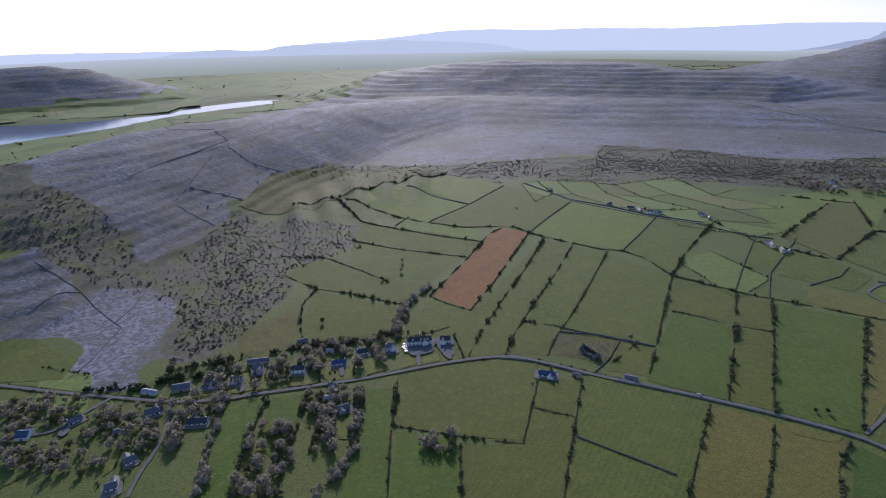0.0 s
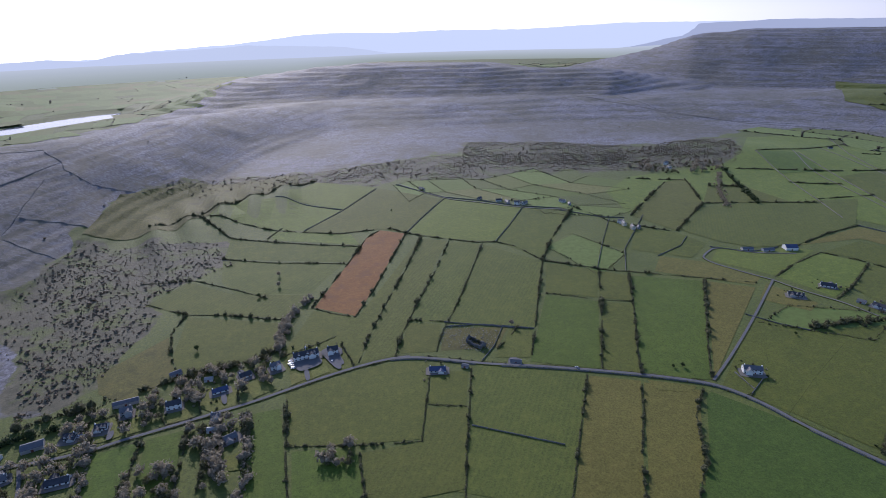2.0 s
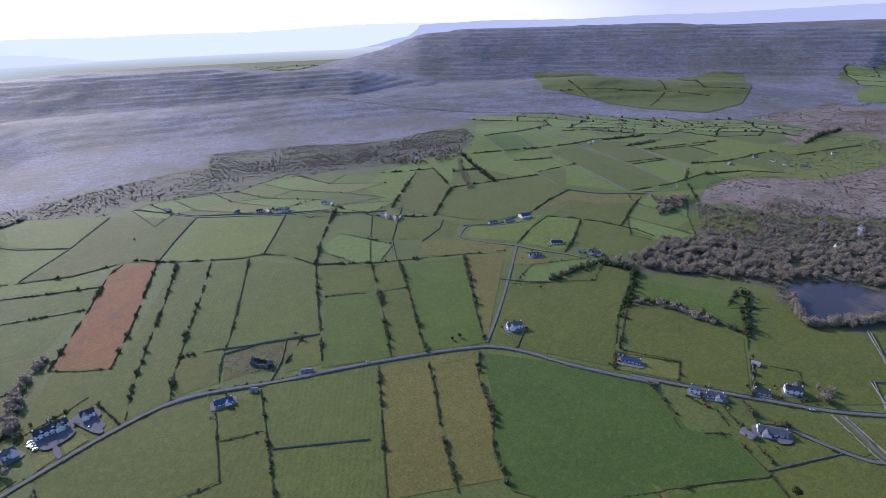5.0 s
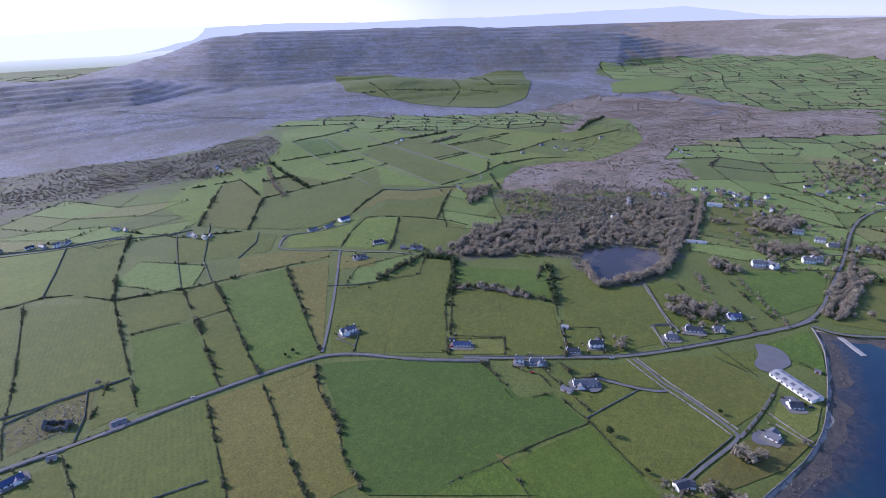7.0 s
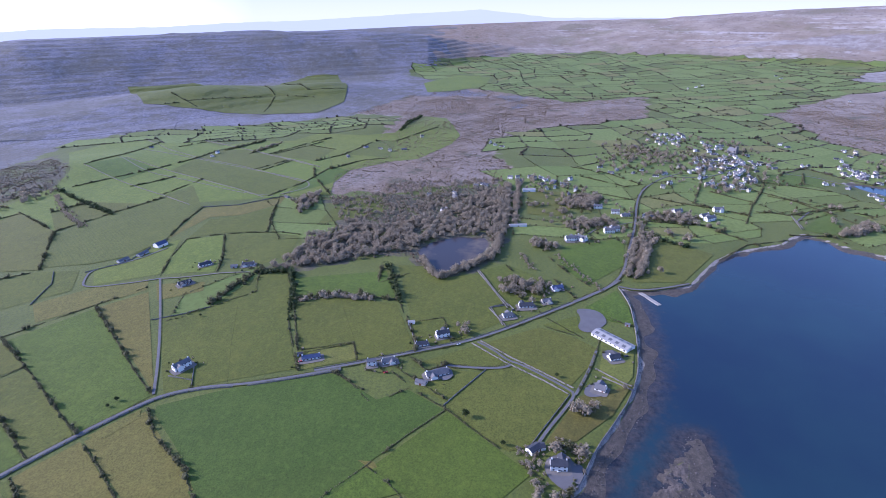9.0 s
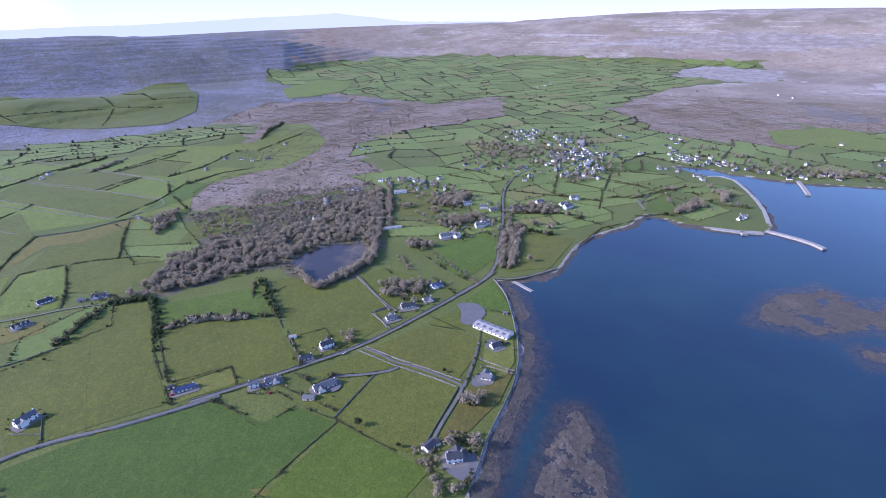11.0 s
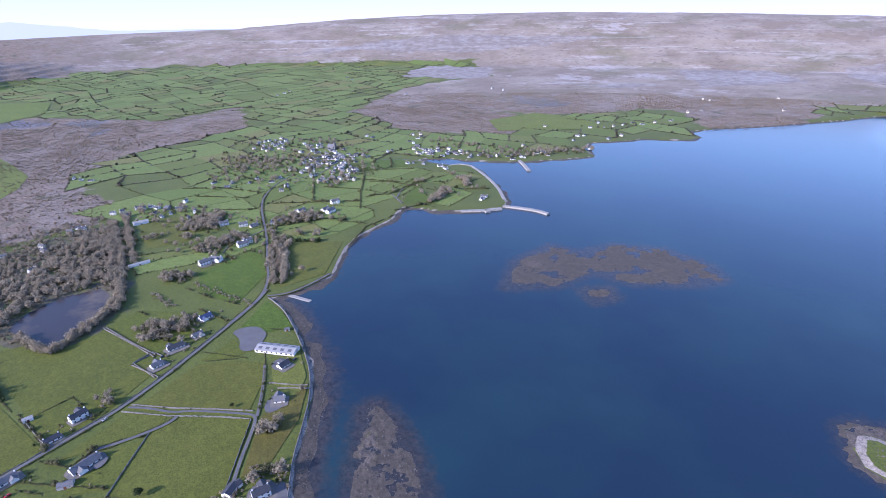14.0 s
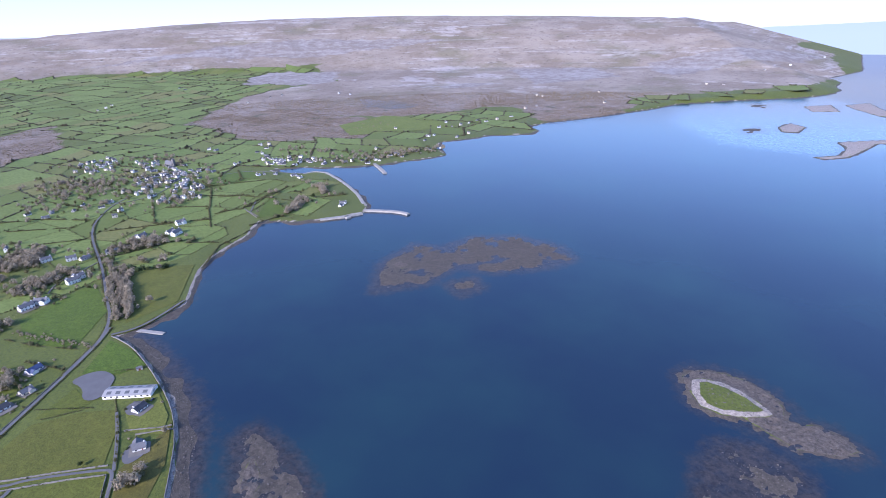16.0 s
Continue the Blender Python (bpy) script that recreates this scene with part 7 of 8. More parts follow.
def ruin(x, y, turn):
    """Roofless church: broken gables and side walls overgrown with ivy."""
    thing = tagged(new("church_ruin"), "roofless grey church ruin overgrown with dark ivy", "ruin")
    thing.matrix_basis = pose(x, y, 0, 0, 0, turn)

    def gable(bm, cx):
        ring = [(-4, -0.4), (4, -0.4), (4, 3.6), (2.2, 4.6), (0.3, 7.2), (-1.6, 5.6), (-4, 3.9)]
        a = [bm.verts.new((cx - 0.45, py, pz)) for py, pz in ring]
        b = [bm.verts.new((cx + 0.45, py, pz)) for py, pz in ring]
        bm.faces.new(a[::-1])
        bm.faces.new(b)
        for k in range(7):
            bm.faces.new((a[k], a[(k + 1) % 7], b[(k + 1) % 7], b[k]))

    for cx in (-9.5, 9.5):
        one_part("gable", lambda bm: gable(bm, cx), CHURCH_STONE, thing)
    for side in (-1, 1):
        def flank(bm):
            tops = [3.6, 3.9, 3.0, 2.2, 3.1, 3.7, 3.3]
            for k, t in enumerate(tops):
                box(bm, -9.1 + k * 2.6, -6.5 + k * 2.6, side * 3.6 - 0.4, side * 3.6 + 0.4, -0.4, t)
        one_part("side_wall", flank, CHURCH_STONE, thing)
    p = np.array([(-9.5, -2), (-9.5, 1.5), (-9.5, 3.5), (9.5, 0), (9.5, -3), (-4, 3.6), (2, 3.6), (5, -3.6), (-6, -3.6), (0, 3.4)])
    c, s = math.cos(radians(turn)), math.sin(radians(turn))
    q = np.stack([x + p[:, 0] * c - p[:, 1] * s, y + p[:, 0] * s + p[:, 1] * c], 1)
    tagged(scatter("ivy", q, np.full(10, 3.0), np.linspace(3.4, 6.0, 10), CROWNS, LEAF, 8), "dark ivy thicket over ruined church walls", "ivy", kind="stuff")
    return thing


def gravestone_field(outline):
    p = fill_points(outline, 3.6, 71)
    rng = np.random.default_rng(3)
    q = fill_points(outline, 2.6, 72)
    size = rng.uniform(0.5, 1.5, len(q))
    tagged(scatter("rubble_stone", q, size * 1.5, size * 0.8, LUMPS, QUAY_STONE, 74, 0.3), "pale lichened rubble among the graves", "rubble", kind="stuff")
    for x, y in p[:230]:
        h, w = rng.uniform(0.7, 1.5), rng.uniform(0.5, 0.8)
        ob = one_part("gravestone", lambda bm: (box(bm, -w / 2, w / 2, -0.09, 0.09, -0.2, h * 0.8), box(bm, -w / 3, w / 3, -0.08, 0.08, h * 0.8, h)), (QUAY_STONE, CHURCH_STONE)[int(rng.integers(0, 2))], None)
        ob.matrix_basis = pose(x, y, 0.1, rng.normal(0, 4), 0, 62 + rng.normal(0, 6))
        tagged(ob, "weathered grey gravestone in a grassy churchyard", "gravestone", "gravestones")


def quay(width, line, top, label):
    """A stone pier with battered sides that stands in the water."""
    q, d = resample(line, 6.0)
    side = np.stack([-d[:, 1], d[:, 0]], 1)
    n = len(q)
    rows = []
    for k, z in ((-0.62, SEA - 3), (-0.5, top), (-0.42, top + 0.06), (0.42, top + 0.06), (0.5, top), (0.62, SEA - 3)):
        w = q + side * width * k
        rows.append(np.stack([w[:, 0], w[:, 1], np.full(n, z)], 1))
    v = np.concatenate(rows)
    quads = [(k * n + i, k * n + i + 1, k * n + n + i + 1, k * n + n + i)[::-1] for k in range(5) for i in range(n - 1)]
    m = mesh_of("pier", v, quads + [tuple(k * n for k in range(6)), tuple(k * n + n - 1 for k in reversed(range(6)))], QUAY_STONE)
    return tagged(new("pier", m), label, "pier", "piers")


def sea_wall(line):
    q, d = resample(smoothed(line, 1), 3.0)
    side = np.stack([-d[:, 1], d[:, 0]], 1)
    n = len(q)
    rng = np.random.default_rng(6)
    rows = []
    for k, z in ((-0.75, -2.6), (-0.3, 0.9), (0.3, 0.9), (0.75, -2.6)):
        w = q + side * (k + rng.normal(0, 0.1, (n, 1)))
        rows.append(np.stack([w[:, 0], w[:, 1], z + rng.normal(0, 0.08, n)], 1))
    quads = np.array([(k * n + i, k * n + i + 1, k * n + n + i + 1, k * n + n + i)[::-1] for k in range(3) for i in range(n - 1)])
    return tagged(new("sea_wall", fast_mesh("sea_wall", np.concatenate(rows), quads, [STONE])), "grey stone sea wall above the rocky shore", "wall")


CAR_PAINTS = {"white": plain("white_paint", (0.7, 0.7, 0.7), 0.3, 0.05, spec=0.6), "red": plain("red_paint", (0.35, 0.02, 0.02), 0.3, 0.1, spec=0.6), "silver": plain("silver_paint", (0.35, 0.36, 0.38), 0.3, 0.1, spec=0.6), "dark": plain("dark_paint", (0.03, 0.035, 0.05), 0.3, 0.1, spec=0.6)}
RUBBER = plain("rubber", (0.02, 0.02, 0.02), 0.9)


def car(x, y, turn, paint):
    thing = tagged(new("car"), f"small {paint} car standing on tarmac", "car", "cars")
    thing.matrix_basis = pose(x, y, height(x, y) + 0.42, 0, 0, turn)

    def body(bm):
        ring = [(-2.1, 0.3), (-2.1, 0.75), (-1.9, 0.9), (1.1, 0.9), (2.05, 0.72), (2.1, 0.3)]
        a = [bm.verts.new((px, -0.85, pz)) for px, pz in ring]
        b = [bm.verts.new((px, 0.85, pz)) for px, pz in ring]
        bm.faces.new(a)
        bm.faces.new(b[::-1])
        for k in range(6):
            bm.faces.new((a[k], b[k], b[(k + 1) % 6], a[(k + 1) % 6])[::-1])

    def cabin(bm):
        lo = [bm.verts.new(c) for c in ((-1.8, -0.78, 0.9), (1.0, -0.78, 0.9), (1.0, 0.78, 0.9), (-1.8, 0.78, 0.9))]
        hi = [bm.verts.new(c) for c in ((-1.5, -0.65, 1.42), (0.2, -0.65, 1.42), (0.2, 0.65, 1.42), (-1.5, 0.65, 1.42))]
        for k in range(4):
            bm.faces.new((lo[k], lo[(k + 1) % 4], hi[(k + 1) % 4], hi[k]))

    one_part("body", body, CAR_PAINTS[paint], thing)
    one_part("glazing", cabin, GLASS, thing, "dark car glazing")
    one_part("roof_panel", lambda bm: box(bm, -1.5, 0.2, -0.65, 0.65, 1.40, 1.46), CAR_PAINTS[paint], thing)
    for wx in (-1.3, 1.3):
        for wy in (-0.82, 0.82):
            bm = bmesh.new()
            bmesh.ops.create_cone(bm, cap_ends=True, segments=10, radius1=0.31, radius2=0.31, depth=0.2, matrix=Matrix.Translation((wx, wy, 0.31)) @ Matrix.Rotation(radians(90), 4, "X"))
            part("wheel", bm, RUBBER, thing)
    return thing


def village_templates():
    """Small houses seen from afar, built once and then copied about."""
    out = []
    for k, (length, depth, storeys, wk, rk, wing) in enumerate(((11, 6, 1, "white", "dark", 0), (9, 6, 2, "white", "grey", 0), (12, 6.5, 1, "grey", "grey", 2), (8, 6, 2, "cream", "grey", 0), (12, 6.5, 1, "white", "grey", 1), (9, 5.5, 1, "grey", "dark", 0))):
        out.append((length, depth, storeys, wk, rk, wing))
    return out


KINDS = village_templates()
MADE = {}
cottage_rng = random.Random(21)


def cottages(spots, turn=None):
    """Village houses at the given places, each a copy of one of a few kinds."""
    for x, y in spots:
        k = cottage_rng.randrange(len(KINDS))
        a = cottage_rng.uniform(0, 180) if turn is None else turn + cottage_rng.choice((0, 0, 90)) + cottage_rng.uniform(-8, 8)
        if k not in MADE:
            length, depth, storeys, wk, rk, wing = KINDS[k]
            MADE[k] = house(x, y, a, length, depth, storeys, wk, rk, wing)
        else:
            copy_thing(MADE[k], pose(x, y, height(x, y), 0, 0, a))


def tree(x, y, tall, crown, words):
    """A single tree: tapered leaning trunk, limbs, and a crown of many clumps."""
    rng = np.random.default_rng(int(abs(x * 13 + y * 7)))
    thing = tagged(new("tree"), words, "tree", "single trees")
    z = height(x, y)
    thing.matrix_basis = pose(x, y, z)
    bm = bmesh.new()
    bmesh.ops.create_cone(bm, cap_ends=True, segments=7, radius1=0.045 * tall, radius2=0.02 * tall, depth=tall * 0.5, matrix=Matrix.Translation((0, 0, tall * 0.25 - 0.2)))
    for k in range(5):
        a = k * 1.3 + rng.uniform(0, 0.6)
        m = Matrix.Translation((math.cos(a) * tall * 0.13, math.sin(a) * tall * 0.13, tall * 0.5)) @ Matrix.Rotation(a, 4, "Z") @ Matrix.Rotation(radians(42), 4, "Y")
        bmesh.ops.create_cone(bm, cap_ends=True, segments=5, radius1=0.018 * tall, radius2=0.006 * tall, depth=tall * 0.42, matrix=m)
    part("trunk", bm, BARK, thing)
    vs, ts, k = [], [], 0
    for i in range(5):
        v, t = CROWNS[int(rng.integers(0, len(CROWNS)))]
        a, rad = i * 1.256, 0.17 * tall * (i > 0)
        vs.append(v * np.array([0.55, 0.55, 0.62]) * tall + (rad * math.cos(a), rad * math.sin(a), tall * (0.36 if i == 0 else rng.uniform(0.22, 0.36))))
        ts.append(t + k)
        k += len(v)
    ob = new("crown", fast_mesh("crown", np.concatenate(vs), np.concatenate(ts), [crown]))
    ob.parent = thing
    return thing


def shore_rocks():
    """Boulders strewn over the rocky strand and the islets."""
    rng = np.random.default_rng(19)
    q, d = resample(SHORE_NEAR, 1.0)
    p = np.concatenate([q + np.stack([d[:, 1], -d[:, 0]], 1) * rng.uniform(1, 15, (len(q), 1)) for _ in range(4)])
    p = np.concatenate([p] + [fill_points(o, 2.6 if math.hypot(*o[0]) < 460 else 5.0, 30) for kind, o in ISLETS if kind in ("rock", "reef") and math.hypot(*o[0]) < 700])
    p = p[~inside(p[:, 0], p[:, 1], LAND)]
    z = ground_height(p[:, 0], p[:, 1])
    p, z = p[z > SEA - 0.2], z[z > SEA - 0.2]
    s = rng.uniform(0.3, 0.7, len(p)) + (rng.uniform(0, 1, len(p)) < 0.12) * rng.uniform(0.3, 0.9, len(p))
    ob = scatter("shore_rock", p, s * 1.8, s * 1.1, LUMPS, QUAY_STONE_DARK, 23, 0.35)
    co = np.empty(len(ob.data.vertices) * 3, np.float32)
    ob.data.vertices.foreach_get("co", co)
    co = co.reshape(-1, 3)
    near = ground_height(co[:, 0], co[:, 1]) - land_height(co[:, 0], co[:, 1])
    co[:, 2] += near
    ob.data.vertices.foreach_set("co", co.ravel())
    ob.data.update()
    tagged(ob, "grey weathered boulders strewn along the shore", "rocks", kind="stuff")


QUAY_STONE_DARK = plain("shore_stone", (0.155, 0.136, 0.120), 0.9, 0.5, 3.0)
shore_rocks()


def garden_shrubs():
    """Hedging and shrubs that stand about the gardens."""
    rng = np.random.default_rng(44)
    spots = []
    for x, y, length in PLOTS:
        n = int(rng.integers(5, 13))
        a, r = rng.uniform(0, 6.283, n), length / 2 + rng.uniform(4, 13, n)
        spots.append(np.stack([x + r * np.cos(a), y + r * np.sin(a)], 1))
    p = np.concatenate(spots)
    gap = np.min([edge_distance(p[:, 0], p[:, 1], line) for w, line in ROADS], axis=0)
    p = p[gap > 4.5]
    h = rng.uniform(0.9, 3.6, len(p))
    for k, mat in enumerate((LEAF_GREEN, TWIG, LEAF)):
        tagged(scatter("garden_shrub", p[k::3], h[k::3] * 1.1, h[k::3], SHRUBS, mat, 45 + k), "garden shrubs and bushes beside houses", "shrubs", kind="stuff")


def wind_turbine(x, y, tall):
    thing = tagged(new("wind_turbine"), "small white three-bladed wind turbine behind houses", "turbine")
    thing.matrix_basis = pose(x, y, height(x, y), 0, 0, 20)
    bm = bmesh.new()
    bmesh.ops.create_cone(bm, cap_ends=True, segments=10, radius1=0.28, radius2=0.14, depth=tall, matrix=Matrix.Translation((0, 0, tall / 2)))
    part("mast", bm, WHITE, thing)
    one_part("nacelle", lambda bm: box(bm, -0.3, 0.3, -0.9, 0.7, tall - 0.25, tall + 0.35), WHITE, thing)
    for k in range(3):
        def blade(bm):
            v = [bm.verts.new(c) for c in ((-0.12, -1.0, 0.2), (0.2, -1.0, 0.3), (0.1, -1.0, 3.2), (-0.04, -1.0, 3.2), (-0.12, -0.92, 0.2), (0.2, -0.92, 0.3), (0.1, -0.94, 3.2), (-0.04, -0.94, 3.2))]
            for f in ((0, 1, 2, 3), (7, 6, 5, 4), (0, 4, 5, 1), (1, 5, 6, 2), (2, 6, 7, 3), (3, 7, 4, 0)):
                bm.faces.new([v[i] for i in f])
        ob = one_part("blade", blade, WHITE, thing)
        ob.matrix_basis = pose(0, 0, tall, 0, 15 + 120 * k, 0)
    return thing

# ---- houses, piers, cars and single trees of the plan ----
house(-24.4, 466.0, 8, 23.5, 9, 2, 'white', 'dark', 3)
house(1.2, 467.4, 0, 10.1, 8, 2, 'white', 'dark', 2)
house(-52.4, 454.9, 19, 9.0, 7, 2, 'white', 'grey', 2)
house(-78.9, 449.4, 22, 10.0, 8, 1, 'white', 'dark', 1)
house(-98.4, 431.9, 13, 13.0, 7, 1, 'white', 'blue', 0)
house(-133.6, 419.6, 8, 11.6, 8, 2, 'white', 'dark', 0)
house(-170.5, 421.1, 9, 8.8, 8, 2, 'grey', 'grey', 2)
house(-185.2, 406.9, -1, 9.2, 8, 1, 'white', 'dark', 3)
house(-206.0, 401.2, -2, 8.1, 8, 1, 'white', 'dark', 3)
house(-197.9, 352.3, 6, 15.1, 8, 1, 'white', 'dark', 1)
house(-240.2, 364.3, 22, 10.5, 8, 1, 'white', 'grey', 1)
house(-231.0, 311.0, 36, 7.3, 8, 1, 'white', 'grey', 1)
house(-231.3, 286.6, 24, 7.4, 8, 1, 'white', 'grey', 1)
house(-298.8, 354.9, 51, 10.3, 7, 1, 'white', 'grey', 0)
house(-97.2, 394.0, -6, 6.1, 7, 2, 'white', 'grey', 2)
house(-83.7, 366.9, 25, 9.6, 8, 1, 'grey', 'grey', 2)
house(92.5, 411.1, -13, 14.7, 8, 1, 'white', 'blue', 2)
house(364.5, 333.6, -25, 15.8, 8, 2, 'white', 'grey', 2)
house(402.1, 221.2, -61, 17.1, 7, 1, 'white', 'blue', 0)
house(404.1, 161.0, -69, 8.3, 7, 2, 'white', 'grey', 0)
house(410.9, 146.9, -61, 12.4, 8, 1, 'white', 'grey', 2)
house(445.1, 123.6, -65, 11.7, 7, 1, 'white', 'dark', 0)
house(465.1, 107.0, -59, 13.1, 8, 2, 'white', 'dark', 1)
house(401.2, 98.1, -59, 20.2, 10, 1, 'white', 'grey', 2)
house(517.0, 47.2, -62, 10.6, 8, 1, 'white', 'grey', 1)
house(542.9, 29.6, -72, 15.6, 9, 1, 'white', 'dark', 1)
house(557.1, 7.8, -66, 10.3, 8, 1, 'cream', 'grey', 2)
house(592.4, -2.9, -63, 13.2, 9, 1, 'white', 'blue', 2)
house(458.3, -59.3, -63, 10.5, 9, 1, 'white', 'dark', 1)
house(408.2, -45.5, -109, 9.1, 9, 1, 'white', 'grey', 1)
house(310.5, -12.3, -83, 11.8, 9, 2, 'white', 'dark', 1)
shed(-174.6, 435.1, 10, 19.8, 6, 3.0, 'grey')
shed(-327.4, 338.3, 4, 9.3, 10, 3.2, 'blue')
shed(-230.2, 396.3, 15, 14.8, 9, 3.2, 'grey')
shed(-99.6, 380.5, -5, 5.9, 5, 2.4, 'sheet')
shed(-110.5, 452.0, -2, 7.2, 5, 2.2, 'sheet')
shed(-141.3, 469.1, 28, 10.1, 6, 2.6, 'grey')
shed(118.6, 410.0, -35, 6.3, 4, 2.2, 'grey')
shed(166.4, 404.5, -22, 10.8, 5, 2.0, 'grey')
shed(405.2, 234.1, -60, 5.6, 4, 2.2, 'dark')
shed(483.3, 144.7, -74, 7.4, 5, 2.4, 'sheet')
shed(385.7, 108.8, -97, 10.0, 6, 2.4, 'grey')
shed(324.2, 6.1, -41, 10.7, 7, 2.8, 'dark')
shed(326.7, 3.0, -65, 9.8, 6, 2.6, 'dark')
shed(-257.1, 341.2, 12, 4.7, 5, 2.4, 'grey')
shed(-255.6, 390.5, -13, 13.9, 5, 2.6, 'sheet')
shed(522.4, -76.9, -99, 5.2, 4, 2.2, 'grey')
house(518.8, 442.1, -36, 15.5, 8, 1, 'grey', 'dark', 3)
house(572.9, 450.7, -41, 15.5, 8, 1, 'white', 'dark', 1)
house(583.7, 394.1, -67, 15.5, 8, 1, 'white', 'dark', 2)
house(749.2, -17.5, -70, 15.2, 9, 2, 'white', 'grey', 1)
house(791.4, -72.8, -74, 14.9, 9, 2, 'white', 'grey', 1)
house(900.1, -60.4, -81, 13.5, 8, 2, 'white', 'grey', 0)
house(878.9, -87.1, -92, 12.9, 8, 2, 'white', 'grey', 0)
house(868.8, -101.8, -65, 14.3, 8, 1, 'cream', 'grey', 1)
house(905, -186, -59, 14.9, 9, 1, 'white', 'grey', 1)
house(872.7, -227.6, -54, 17.8, 10, 2, 'white', 'grey', 1)
house(889.8, -223.5, -54, 15.4, 9, 1, 'white', 'grey', 0)
house(753.2, -33.2, -124, 14.5, 9, 2, 'white', 'grey', 2)
house(800.3, -81.4, -73, 12.4, 9, 2, 'white', 'grey', 1)
house(918.7, -249.8, -77, 15.5, 9, 2, 'white', 'grey', 2)
shed(574.6, 409.6, -67, 8.0, 6, 2.6, 'grey')
shed(620.3, 554.7, -16, 15.8, 12, 4.0, 'blue')
shed(587.9, 558.3, -7, 16.0, 7, 2.6, 'grey')
shed(563.8, 568.5, -15, 14.4, 7, 2.6, 'grey')
shed(976.4, 58.6, -81, 22.5, 9, 4.0, 'sheet')
shed(792.9, 61.3, -75, 26.1, 6, 2.6, 'sheet')
long_shed(488.1, -60, -130, 41.6, 14)
cottages([(1053.9, 101), (1057, 87), (1026.4, 79.9), (1056.1, 54.2), (1067, 41.9), (1052.8, 32.4), (1007.3, 13), (1029.4, -2), (1063.3, -14.3), (990.6, -24.6), (967.2, -12.8), (948.4, -32.1), (863.1, -141.9), (869.2, -130.1)])
cottages([(1127.7, -94.2), (1171.8, -74.5), (1151, -106.6), (1132.9, -137.8), (1157.4, -156.4), (1117.1, -178.4), (1140.7, -197.4), (1039.4, -181.3), (1067.6, -197.3), (1189.3, -231.6), (1155.6, -248), (1185.1, -269.6)])
cottages([(1546.2, -246.9), (1495.6, -254), (1476.1, -264.2), (1506.7, -221.3), (1549.6, -289.8), (1492, -294.1), (1455.9, -201.7), (1367.5, -159.4), (1438.8, -236.3), (1421.9, -256.4)])
cottages([(1404.1, -329.5), (1355.9, -328.7), (1302.9, -344.7), (1273.1, -321), (1249.1, -327.1), (1213.3, -313.3), (1201.3, -327.2), (1277.9, -355.7), (1228.1, -348.9), (1254.9, -366.7), (1157.4, -321.4), (1183.2, -354), (1153.3, -356.1), (1122, -308.3), (1125.1, -329), (1203.2, -338.1), (1197.4, -299.5), (1150, -273.4), (1114.7, -258.3), (1089.6, -276.3), (1072.3, -287.1), (1068.5, -262.2), (1063.9, -304.4), (1055.7, -321.2), (1042.5, -327.1), (1210, -381.7), (1237.8, -416.3), (1215, -420.4), (1260.7, -406.3)])
cottages([(1450.6, -501.8), (1426.8, -510.9), (1238, -479), (1250, -493.9), (1349.3, -611), (1366.6, -629.6), (1323.6, -573.8), (1232.8, -544.3), (1170.5, -563.9)])
cottages([(1260.2, 378.3), (1239.3, 407.5), (932.5, 188.6), (997.1, 142.6), (837.8, 187.9), (1328, 150.2)])
cottages([(1296.3, -573.7), (1252.2, -564.9), (1213.8, -566.8), (1187.3, -573.7), (1194.5, -594.2), (1187.3, -619.5), (1153.1, -615.5), (1149.2, -631), (1124.7, -635.7), (1103.6, -633.7), (1156.5, -559.9), (1092.6, -652), (1064.1, -662.8), (1060.6, -680.4), (1395.6, -616), (1389.5, -637.5)])
cottages([(1046, -698), (1050.3, -720.4), (1029.3, -723.4), (1019.3, -727.4), (1017.3, -693.2), (1038.5, -772.5), (1034.5, -790.2), (1007.1, -783.6), (1022.7, -841.8), (1128.4, -799.1), (1292.6, -988.5), (1109.8, -488.2), (1090, -505.9), (1050.7, -526.4), (1027, -527.7), (1113.2, -476.4), (802.3, -482), (811.9, -493.5)])
cottages([(1105.7, -940.4), (1142.7, -984.3), (1257, -1156), (1206.8, -1082.6), (1070.7, -1025.8), (1079.7, -1077.8), (1137.7, -1001.8)])
cottages([(1189.1, -1117.6), (1187.7, -1152.3), (1194, -1193.6), (1199.1, -1235.7), (1165.4, -1238.9), (1163.5, -1287.3), (1160, -1350.2), (1222.7, -1494.7), (1225.8, -1560.5), (1333.4, -1729.3), (1367.1, -1737.1), (1073.5, -1743.7), (1219, -1934.5), (913.6, -2335.7), (971.9, -2315.5), (913.2, -2761.8), (845.4, -2859.4), (825.5, -3002.7), (772.1, -3055.4)])
cottages([(1009.5, -908.9), (1017, -878.2), (1040.9, -835.3), (1033.5, -785.3), (1118.8, -789.4), (1051.5, -715.6), (2442.8, -516.2), (2394.3, -484.6), (2355.2, -447.9), (2678.8, -851), (2617.2, -853.2), (2118.3, -910.9), (2170.6, -1031.9), (2184.4, -1090.6), (2033.2, -1270.2), (1972.6, -1286.4)])
cottages([(197.8, 976.6), (283.9, 890), (313.4, 869.8), (324.1, 856.5), (336.5, 842.6), (350, 842), (417, 833.5), (421.4, 816.1), (455.4, 699.7), (459.7, 682.2), (470.1, 682.3), (455.8, 708.7), (1117.6, 801.6), (1149.3, 809.2), (734.2, 999.6), (1170.1, 1007.1), (861.4, 481.4)])
